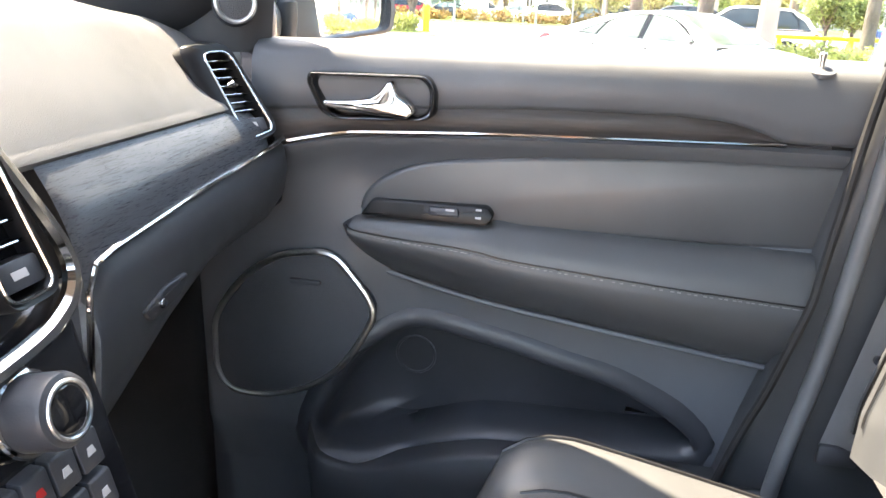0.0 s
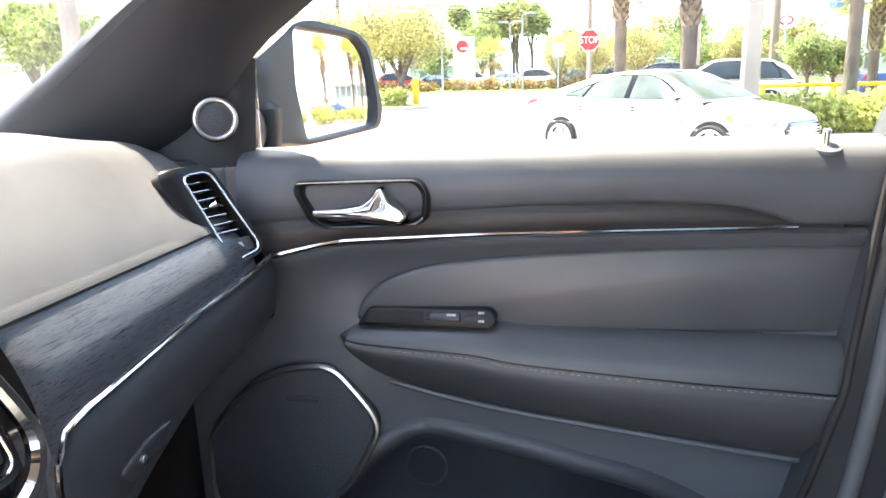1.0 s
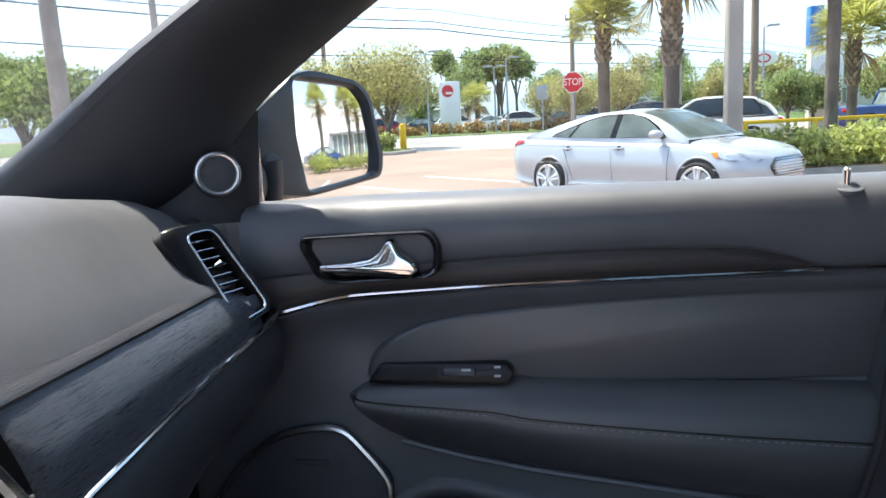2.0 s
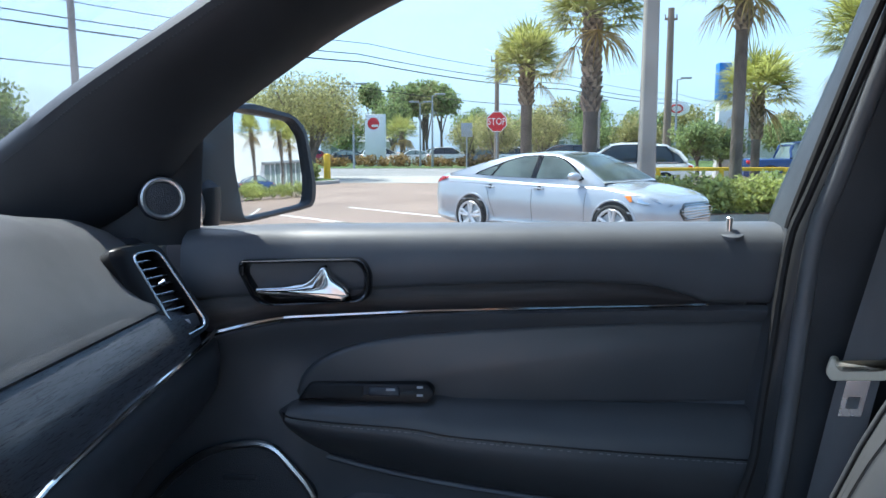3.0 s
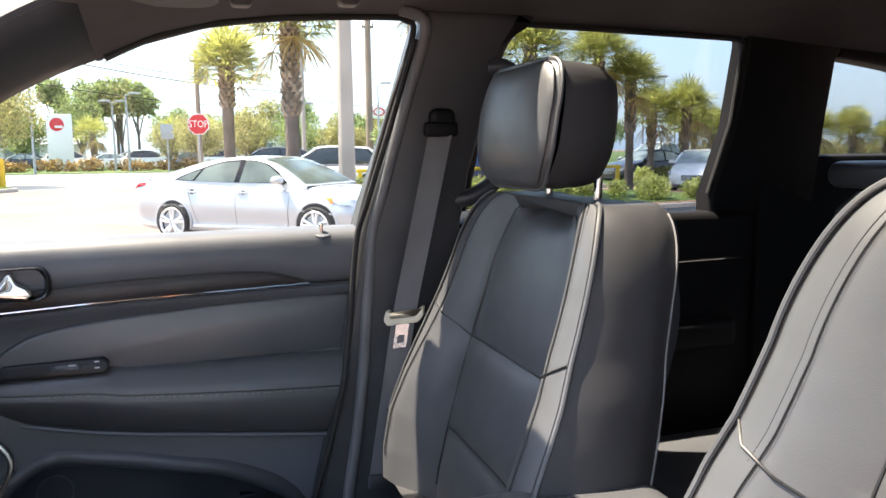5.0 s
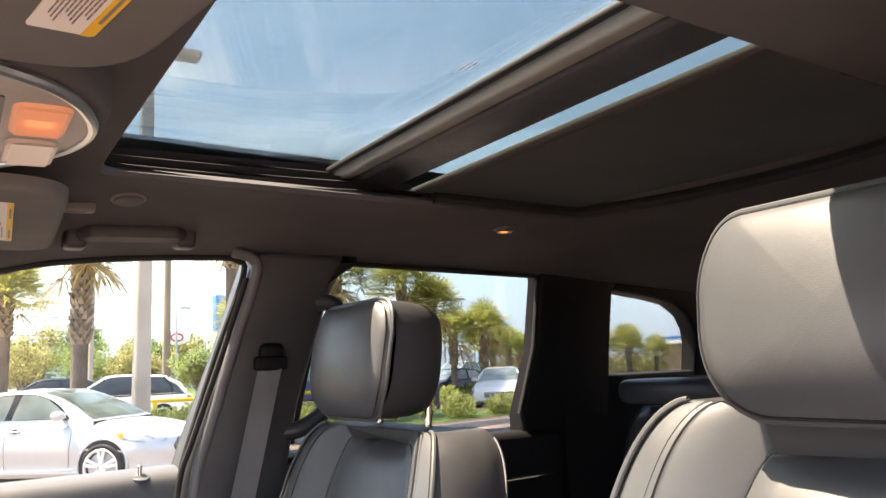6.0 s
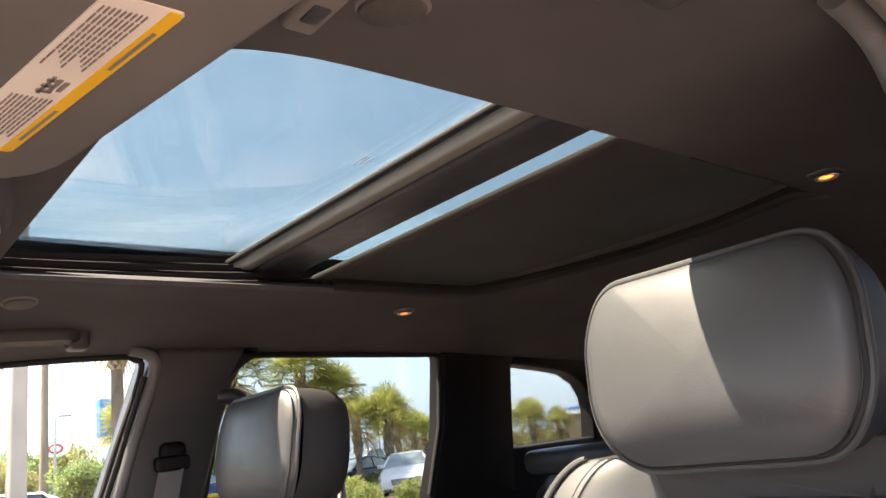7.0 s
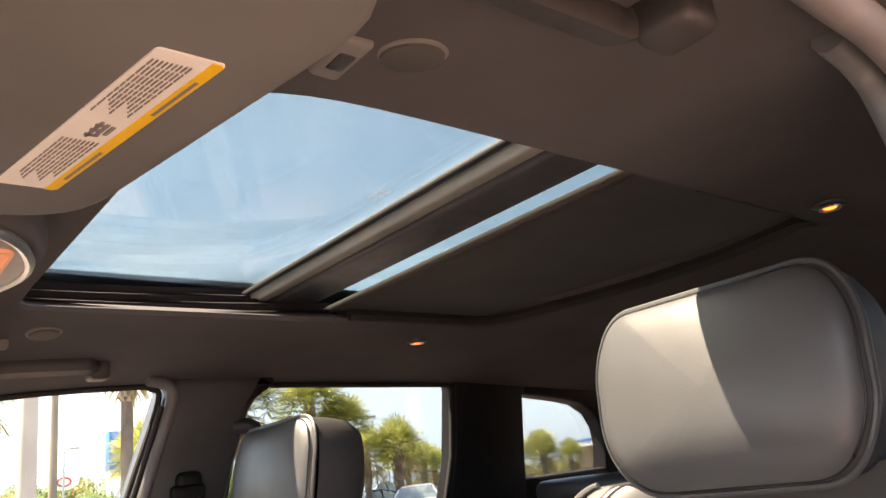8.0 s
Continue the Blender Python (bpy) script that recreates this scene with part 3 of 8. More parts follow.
TOPL = [(-0.215, 1.302), (-0.10, 1.306), (0.02, 1.311), (0.134, 1.317), (0.27, 1.3195), (0.368, 1.317), (0.420, 1.306), (0.456, 1.2925)]
topl = spline([(x, z, 0) for x, z in TOPL], 40)

# upper pad: rolls from the trim line up over the sill to the pane
xs = list(np.linspace(-0.225, 0.60, 40))
rows = []
for x in xs:
    zl = float(np.interp(x, [p.x for p in topl], [p.y for p in topl])) if x < 0.456 else 1.2925
    y0 = dline(x)
    top = 1.392 + 0.004 * x
    lead = max(0.0, (-0.13 - x) / 0.09)
    prof = [(y0 + 0.03, zl - 0.002), (y0 + 0.006, zl), (y0 + 0.001, zl + 0.006), (y0 - 0.001, zl + 0.03), (y0 + 0.004, top - 0.022), (y0 + 0.013, top - 0.009), (y0 + 0.028, top - 0.002), (y0 + 0.055, top + 0.001), (y0 + 0.09, top - 0.001), (y0 + 0.10, top - 0.012), (y0 + 0.10, zl)]
    rows.append([Vector((x, yy, z)) for yy, z in prof])
bm = bmesh.new()
V = grid(bm, rows)
bm.faces.new(V[0])
bm.faces.new(V[-1])
part("upper_pad", bm, DOORVINYL, door, "grained black upper door pad", angle=50)
# wood inlay between the pad and the chrome strip
bm = bmesh.new()
rows = []
for k in range(5):
    f = k / 4
    r = []
    for j in range(40):
        x = -0.215 + 0.671 * j / 39
        za = float(np.interp(x, [p.x for p in topl], [p.y for p in topl]))
        zb = float(np.interp(x, [p.x for p in strip], [p.y for p in strip]))
        zb = min(zb, za - 0.0004)
        r.append(Vector((x, dline(x) + 0.002 - 0.004 * math.sin(math.pi * f) + 0.004, zb + (za - zb) * f)))
    rows.append(r)
grid(bm, rows)
bmesh.ops.solidify(bm, geom=bm.faces[:], thickness=0.004)
part("wood_inlay", bm, WOODX, door, "dark wood veneer inlay")
part("chrome_strip", tube(bmesh.new(), [Vector((p.x, dline(p.x) - 0.003, p.y)) for p in strip], [0.0042 - 0.0018 * i / 39 for i in range(40)], 8), CHROME, door, "thin chrome strip")
# main skin below the strip, sunk where the pocket is
POCK = [(-0.105, 0.93), (-0.044, 0.972), (-0.002, 0.981), (0.048, 0.974), (0.13, 0.958), (0.21, 0.937), (0.289, 0.917), (0.38, 0.87), (0.41, 0.82), (0.25, 0.812), (0.115, 0.806), (0.03, 0.788), (-0.041, 0.763), (-0.095, 0.752), (-0.154, 0.761), (-0.166, 0.805), (-0.14, 0.87)]
pk = spline([(x, z, 0) for x, z in POCK], 60, closed=True)


def grown(d):
    """The pocket's outline, moved outwards by d."""
    out = []
    for i, p in enumerate(pk):
        t = (pk[(i + 1) % len(pk)] - pk[i - 1]).normalized()
        out.append(Vector((p.x - t.y * d, p.y + t.x * d, 0)))
    return out


pko = grown(0.012)


def in_pocket(x, z):
    inside = False
    for p, q in zip(pko, pko[1:] + pko[:1]):
        if (p.y > z) != (q.y > z) and x < p.x + (q.x - p.x) * (z - p.y) / (q.y - p.y):
            inside = not inside
    return inside


rows = []
for x in np.linspace(-0.46, 0.61, 88):
    zs = float(np.interp(x, [p.x for p in strip], [p.y for p in strip])) - 0.002 if x < 0.45 else 1.288
    y0 = dline(x)
    near = min(1.0, max(0.0, (-0.02 - x) / 0.08))
    prof = [(y0 + 0.012, zs), (y0 + 0.004, zs - 0.006), (y0 + 0.006, zs - 0.016), (y0 + 0.016, zs - 0.024), (y0 + 0.030, 1.20), (1.094 - 0.03 * near, 1.15), (1.100 - 0.036 * near, 1.05), (1.104 - 0.036 * near, 0.90), (1.098 - 0.03 * near, 0.80), (1.10, 0.70), (1.11, 0.56)]
    low = [1.03 - 0.012 * k for k in range(28)]
    pz, py = [q[1] for q in prof[::-1]], [q[0] for q in prof[::-1]]
    prof = prof[:7] + [(float(np.interp(z, pz, py)), z) for z in low] + prof[-2:]
    rows.append([Vector((x, (max(yy, 1.0) if x > -0.3 else max(yy, 1.05)) + (0.11 if in_pocket(x, z) else 0), z)) for yy, z in prof])
bm = bmesh.new()
grid(bm, rows)
part("door_skin", bm, DOORVINYL, door, "grained black door skin", angle=60)
# padded insert above the armrest, with its raised outline
INS = [(-0.095, 1.165), (-0.085, 1.190), (-0.055, 1.215), (-0.005, 1.235), (0.08, 1.248), (0.20, 1.2575), (0.36, 1.265), (0.60, 1.268), (0.60, 1.15), (-0.085, 1.15)]
ins = spline(INS[:8], 40) + [Vector(INS[8]), Vector(INS[9])]
part("insert_pad", plate(ins, lambda x, z, d: Vector((x, dline(x) + 0.014 + d, z)), 0.0, 0.04, 0.008, 3), DOORLEATHER, door, "smooth black leather insert")
# armrest: a roll that bulges into the cabin
ATOP = [(-0.122, 1.142), (-0.105, 1.153), (-0.086, 1.159), (0.0, 1.162), (0.099, 1.162), (0.13, 1.158), (0.202, 1.156), (0.343, 1.151), (0.45, 1.150), (0.522, 1.149)]
ABOT = [(-0.124, 1.138), (-0.117, 1.122), (-0.10, 1.098), (-0.075, 1.077), (-0.02, 1.061), (0.05, 1.045), (0.129, 1.031), (0.245, 1.015), (0.358, 1.0), (0.44, 0.990), (0.492, 0.984)]
atop, abot = spline(ATOP, 50), spline(ABOT, 50)
rows = []
for i, (a, b) in enumerate(zip(atop, abot)):
    g_in = min(1.0, i / 7) ** 0.6
    r = []
    for k in range(15):
        f = k / 14
        z = a.y + (b.y - a.y) * f
        x = a.x + (b.x - a.x) * f
        bulge = (0.060 * math.sin(math.pi * min(1.0, f * 1.9 + 0.12) * 0.5) ** 0.7 if f < 0.47 else 0.060 * (1 - ((f - 0.47) / 0.53) ** 1.7)) * g_in
        if k == 5:
            bulge -= 0.0022
        r.append(Vector((x, 1.088 - 0.75 * bulge, z)))
    rows.append([Vector((a.x, 1.115, a.y + 0.002))] + r + [Vector((b.x, 1.115, b.y - 0.002))])
bm = bmesh.new()
V = grid(bm, rows)
bm.faces.new(V[-1])
part("armrest", bm, LEATHER, door, "padded leather armrest", angle=60)
seam = [rows[i][6] + Vector((0, -0.0002, 0)) for i in range(5, 50)]
part("armrest_seam", tube(bmesh.new(), seam, 0.0013, 6), PIPING, door)
bm = bmesh.new()
for i in range(8, 49):
    a, b = rows[i][6], rows[i][7]
    for q in (0.15, 0.55):
        p = a.lerp(rows[min(i + 1, 49)][6], q) + Vector((0, -0.0012, -0.004))
        add_box(bm, p - Vector((0.0022, 0.0008, 0.0006)), p + Vector((0.0022, 0.0008, 0.0006)))
tagged(part("stitching", bm, STITCH, door, "grey stitches along the armrest", smooth=False), kind="stuff")
# lower edge line of the armrest panel
part("edge_roll", tube(bmesh.new(), [Vector((p.x, 1.087, p.y - 0.004)) for p in abot], 0.005, 8), DOORVINYL, door)
# window switch pod
pod = part("switch_pod", plate(rounded([(-0.091, 1.1575), (0.087, 1.1570), (0.098, 1.170), (0.088, 1.1825), (-0.074, 1.1815)], [0.004, 0.006, 0.010, 0.006, 0.006], 4), lambda x, z, d: Vector((x, 1.054 + (z - 1.157) * 0.25 + d, z)), 0.0, 0.03, 0.003, 2), VENTBLACK, door, "gloss black window switch pod")
part("finger_well", plate(rounded([(-0.080, 1.162), (-0.001, 1.163), (0.000, 1.1795), (-0.072, 1.179)], 0.003, 2), lambda x, z, d: Vector((x, 1.0532 + (z - 1.157) * 0.25 + d, z)), 0.0, 0.004, 0.0003), RUBBER, pod)
part("window_switch", plate(rounded([(0.007, 1.166), (0.050, 1.166), (0.048, 1.179), (0.007, 1.178)], 0.004, 3), lambda x, z, d: Vector((x, 1.0505 + (z - 1.157) * 0.25 + d, z)), 0.0, 0.012, 0.003), PLASTIC, pod, "black rocker switch")
for x0, z0, sx in ((0.037, 1.1755, 0.006), (0.076, 1.178, 0.004), (0.076, 1.1675, 0.004)):
    part("switch_symbol", plate([(x0 - sx, z0 - 0.0014), (x0 + sx, z0 - 0.0014), (x0 + sx, z0 + 0.0014), (x0 - sx, z0 + 0.0014)], lambda x, z, d: Vector((x, 1.0498 + (z - 1.157) * 0.25 + d + (0.0036 if x > 0.065 else 0), z)), 0.0, 0.002), ICONGREY, pod, smooth=False)
# pull handle bezel and chrome lever
BEZ = [(-0.150, 1.352), (0.000, 1.353), (0.012, 1.335), (0.010, 1.305), (-0.002, 1.297), (-0.120, 1.293), (-0.136, 1.303), (-0.152, 1.340)]
bez = rounded(BEZ, 0.018, 5)
cb = Vector((-0.069, 1.325))
bmap = lambda x, z, d: Vector((x, dline(x) - 0.012 + d, z))
bm = bmesh.new()
ringrows = []
for k, dd in ((1.07, 0.014), (1.06, 0.004), (1.03, -0.001), (0.985, -0.003), (0.93, -0.002), (0.88, 0.003), (0.84, 0.010), (0.80, 0.030), (0.4, 0.038)):
    ringrows.append([bmap(cb.x + (p.x - cb.x) * (1 - (1 - k) * 0.62), cb.y + (p.y - cb.y) * k, dd) for p in bez])
V = grid(bm, ringrows, closed_v=True)
bm.faces.new(V[-1])
hb = part("handle_bezel", bm, GLOSSBLACK, door, "gloss black bezel of the inner handle", angle=50)
LEV = [(-0.137, 1.3165), (-0.100, 1.3175), (-0.072, 1.3225), (-0.060, 1.331), (-0.050, 1.345), (-0.042, 1.345), (-0.036, 1.329), (-0.018, 1.317), (-0.012, 1.306), (-0.022, 1.2985), (-0.066, 1.300), (-0.134, 1.3065)]
lmap = lambda x, z, d: bmap(x, z, d + 0.010 * max(0.0, (-0.06 - x) / 0.075) - 0.004 * math.exp(-((x + 0.035) / 0.018) ** 2))
part("door_lever", plate(rounded(LEV, 0.004, 3), lmap, -0.006, 0.012, 0.0045, 4), CHROME, hb, "chrome inner door lever", angle=70)
part("lever_ridge", tube(bmesh.new(), [lmap(-0.130, 1.3125, -0.005), lmap(-0.085, 1.3135, -0.0055), lmap(-0.060, 1.318, -0.006), lmap(-0.047, 1.338, -0.005)], [0.0016, 0.0022, 0.0026, 0.0016], 8), CHROME, hb, "raised chrome ridge")
# lock pin on the sill
pinp = thing("lock_pin", "small chrome door lock pin on the sill", "lock pin")
part("collar", disc_prism((0.487, 1.096, 1.3850), (0, -0.30, 0.95), 0.0165, 0.006, 28, 0.0015), DOORVINYL, pinp)
part("pin", tube(bmesh.new(), [(0.486, 1.099, 1.385), (0.486, 1.099, 1.392), (0.486, 1.099, 1.4035), (0.486, 1.099, 1.4055)], [0.0040, 0.0040, 0.0050, 0.003], 14), CHROME, pinp, "chrome pin")
# door speaker: grille, silver ring, plain badge
SPK = [(-0.184, 1.093), (-0.134, 1.095), (-0.103, 1.068), (-0.071, 1.019), (-0.083, 0.975), (-0.12, 0.918), (-0.165, 0.882), (-0.228, 0.858), (-0.291, 0.859), (-0.315, 0.888), (-0.318, 0.939), (-0.311, 0.985), (-0.272, 1.041), (-0.226, 1.078)]
spk = spline([(x, z, 0) for x, z in SPK], 60, closed=True)
smap = lambda x, z, d: Vector((x, 1.050 + 0.01 * (x + 0.2) + d, z))
sp = part("speaker_grille", plate([(p.x, p.y) for p in spk], smap, 0.0, 0.06, 0.006, 3), GRILLE, door, "black mesh door speaker")
part("speaker_ring", tube(bmesh.new(), [smap(p.x, p.y, 0.002) for p in spk], 0.0052, 8, True), SATIN, sp, "satin silver ring")
part("badge", plate(rounded([(-0.194, 1.047), (-0.148, 1.047), (-0.147, 1.054), (-0.195, 1.055)], 0.003, 3), smap, -0.004, 0.01, 0.001), PLASTIC, sp, "plain black badge")
# map pocket: bulged lower panel with a hollow
cpk = Vector((0.08, 0.87, 0))
bm = bmesh.new()
rws = []
for off, dd in ((0.034, 0.005), (0.022, -0.006), (0.006, -0.010), (-0.003, -0.006), (-0.010, 0.025), (-0.020, 0.070)):
    rws.append([Vector((p.x, 1.103 - 0.036 * min(1.0, max(0.0, (-0.02 - p.x) / 0.08)) + dd, p.y)) for p in grown(off)])
for k in (0.7, 0.4, 0.1):
    rws.append([Vector((cpk.x + (p.x - cpk.x) * k, 1.178, cpk.y + (p.y - cpk.y) * k)) for p in pk])
V = grid(bm, rws, closed_v=True)
bm.faces.new(V[-1])
# plastic darker than the door skin, so the colour gives the hollow its shade
pkt = part("map_pocket", bm, PLASTIC, door, "hollow lower door pocket", angle=60)
part("bottle_ring", tube(bmesh.new(), [Vector((-0.015 + 0.030 * math.cos(k * math.pi / 16), 1.108, 0.927 + 0.030 * math.sin(k * math.pi / 16))) for k in range(32)], 0.0022, 6, True), PLASTIC, pkt)
# pocket lip that runs along the bottom
LIP = [(-0.17, 0.82), (-0.155, 0.765), (-0.095, 0.750), (-0.041, 0.763), (0.03, 0.788), (0.115, 0.806), (0.25, 0.81), (0.5, 0.81)]
bm = bmesh.new()
rws = []
for p in spline([(x, z, 0) for x, z in LIP], 36):
    rws.append([Vector((p.x, 1.09, p.y)), Vector((p.x, 1.055, p.y - 0.002)), Vector((p.x, 1.045, p.y - 0.010)), Vector((p.x, 1.043, p.y - 0.06)), Vector((p.x, 1.06, p.y - 0.16))])
grid(bm, rws)
bmesh.ops.solidify(bm, geom=bm.faces[:], thickness=0.01)
part("pocket_lip", bm, DOORVINYL, door, angle=60)
# outer skin, pane and seals
part("outer_skin", plate([(-0.45, 0.6), (0.60, 0.6), (0.60, 1.37), (-0.45, 1.37)], lambda x, z, d: Vector((x, 1.235 - 0.05 * abs(z - 1.1) + d, z)), 0.0, 0.02, 0.004), BODYBLACK, door)
WIN = [(-0.190, 1.392), (-0.172, 1.548), (-0.075, 1.615), (0.03, 1.668), (0.124, 1.700), (0.203, 1.736), (0.288, 1.759), (0.378, 1.772), (0.474, 1.780), (0.60, 1.786), (0.640, 1.782), (0.655, 1.755), (0.61, 1.60), (0.566, 1.43), (0.558, 1.392)]
WIDE = [(-0.25, 1.385), (-0.235, 1.56), (-0.115, 1.665), (0.0, 1.72), (0.11, 1.752), (0.203, 1.782), (0.288, 1.80), (0.40, 1.815), (0.60, 1.82), (0.70, 1.82), (0.62, 1.43), (0.60, 1.385)]
g = part("window_pane", plate(WIDE, lambda x, z, d: Vector((x, sy(z) + 0.055 + d, z)), 0.0, 0.004), GLASS, door, "clear side window glass", smooth=False)
g.visible_shadow = False
part("window_seal", tube(bmesh.new(), [Vector((p[0], sy(p[1]) - 0.012, p[1])) for p in [q.to_tuple() for q in spline([(x, z, 0) for x, z in WIN[4:]], 50)]], 0.006, 8), RUBBER, door)

# wing mirror outside the pane
wm = thing("wing_mirror", "black folding wing mirror with silvered glass", "wing mirror")
mn = Vector((0.87, -0.49, 0.035)).normalized()
mt = Vector((0.49, 0.87, 0)).normalized()
mu = mn.cross(mt)
if mu.z < 0:
    mu = -mu
mc = Vector((-0.212, 1.40, 1.468))
MG = [(-0.086, 0.092), (0.046, 0.078), (0.071, 0.050), (0.082, -0.032), (0.078, -0.072), (-0.076, -0.088), (-0.090, 0.0)]
MH = [(-0.196, 0.036), (-0.080, 0.102), (-0.045, 0.107), (0.055, 0.090), (0.085, 0.066), (0.107, -0.044), (0.098, -0.080), (-0.071, -0.097), (-0.200, -0.091)]


def polar(poly, n, r):
    """A rounded outline resampled at even angles round its middle, so that two outlines can be joined."""
    R0 = rounded(poly, r, 6)
    P = [p.lerp(q, k / 8) for p, q in zip(R0, R0[1:] + R0[:1]) for k in range(8)]
    ang = [math.atan2(p.y, p.x) for p in P]
    q = sorted(zip(ang, [p.length for p in P]))
    A = [a - 2 * math.pi for a, _ in q] + [a for a, _ in q] + [a + 2 * math.pi for a, _ in q]
    R = [x for _, x in q] * 3
    out = []
    for k in range(n):
        a = -math.pi + 2 * math.pi * k / n
        d = float(np.interp(a, A, R))
        out.append(Vector((math.cos(a) * d, math.sin(a) * d)))
    return out


mg, mh = polar(MG, 144, 0.011), polar(MH, 144, 0.016)
mm = lambda a, b, d: mc + mt * a + mu * b - mn * d
bm = bmesh.new()
V = grid(bm, [[mm(p.x * k, p.y * k, (p.x ** 2 + p.y ** 2) * k * k / 2.8) for p in mg] for k in (1.0, 0.85, 0.65, 0.45, 0.25, 0.05)], closed_v=True)
bm.faces.new(V[-1])
part("mirror_glass", bm, MIRROR, wm, "silvered convex mirror glass")
bm = bmesh.new()
rws = [[mm(p.x, p.y, 0.010) for p in mg], [mm(p.x, p.y, -0.003) for p in mg], [mm(*p.lerp(q, 0.35), -0.009) for p, q in zip(mg, mh)], [mm(*p.lerp(q, 0.85), -0.007) for p, q in zip(mg, mh)], [mm(q.x, q.y, 0.004) for q in mh]]
for k, d in ((1.02, 0.03), (0.97, 0.07), (0.80, 0.11), (0.45, 0.135), (0.1, 0.14)):
    rws.append([mm(q.x * k, q.y * k, d) for q in mh])
V = grid(bm, rws, closed_v=True)
bm.faces.new(V[-1])
part("housing", bm, PLASTIC, wm, "black mirror housing")
part("fold_joint", tube(bmesh.new(), [mm(-0.150, -0.092, 0.0), mm(-0.150, -0.060, -0.006), mm(-0.150, -0.035, -0.008), mm(-0.150, -0.030, -0.002)], [0.018, 0.019, 0.018, 0.012], 14), PLASTIC, wm, "black hinge of the folding mirror")
bm = bmesh.new()
tube(bm, spline([(-0.275, 1.13, 1.405), (-0.285, 1.20, 1.405), (-0.300, 1.26, 1.405), (-0.31, 1.32, 1.41)], 10), [0.045, 0.043, 0.040, 0.038, 0.036, 0.034, 0.033, 0.032, 0.031, 0.03], 12, flat=0.55)
part("arm", bm, PLASTIC, wm)
part("sail_plate", plate(rounded([(-0.36, 1.38), (-0.252, 1.385), (-0.250, 1.50), (-0.258, 1.50)], 0.008, 2), lambda x, z, d: Vector((x, 1.125 + d, z)), 0.0, 0.03, 0.004), PLASTIC, wm)

# ---- side trims: centre pillar, rear door, rear pillars, both sides ----
B_OUT = [(0.38, 0.56), (0.452, 0.857), (0.479, 0.965), (0.512, 1.125), (0.531, 1.24), (0.552, 1.375), (0.570, 1.44), (0.620, 1.60), (0.662, 1.755), (0.675, 1.80), (0.885, 1.80), (0.868, 1.785), (0.835, 1.73), (0.808, 1.637), (0.775, 1.50), (0.762, 1.39), (0.80, 1.30), (0.84, 1.0), (0.86, 0.56)]
C_OUT = [(1.385, 1.25), (1.372, 1.435), (1.405, 1.59), (1.408, 1.765), (1.400, 1.80), (1.68, 1.80), (1.662, 1.74), (1.667, 1.53), (1.66, 1.25)]
D_OUT = [(2.016, 1.50), (2.014, 1.60), (2.000, 1.645), (1.966, 1.685), (1.905, 1.716), (1.83, 1.728), (1.67, 1.746), (1.66, 1.785), (2.42, 1.74), (2.42, 1.50)]
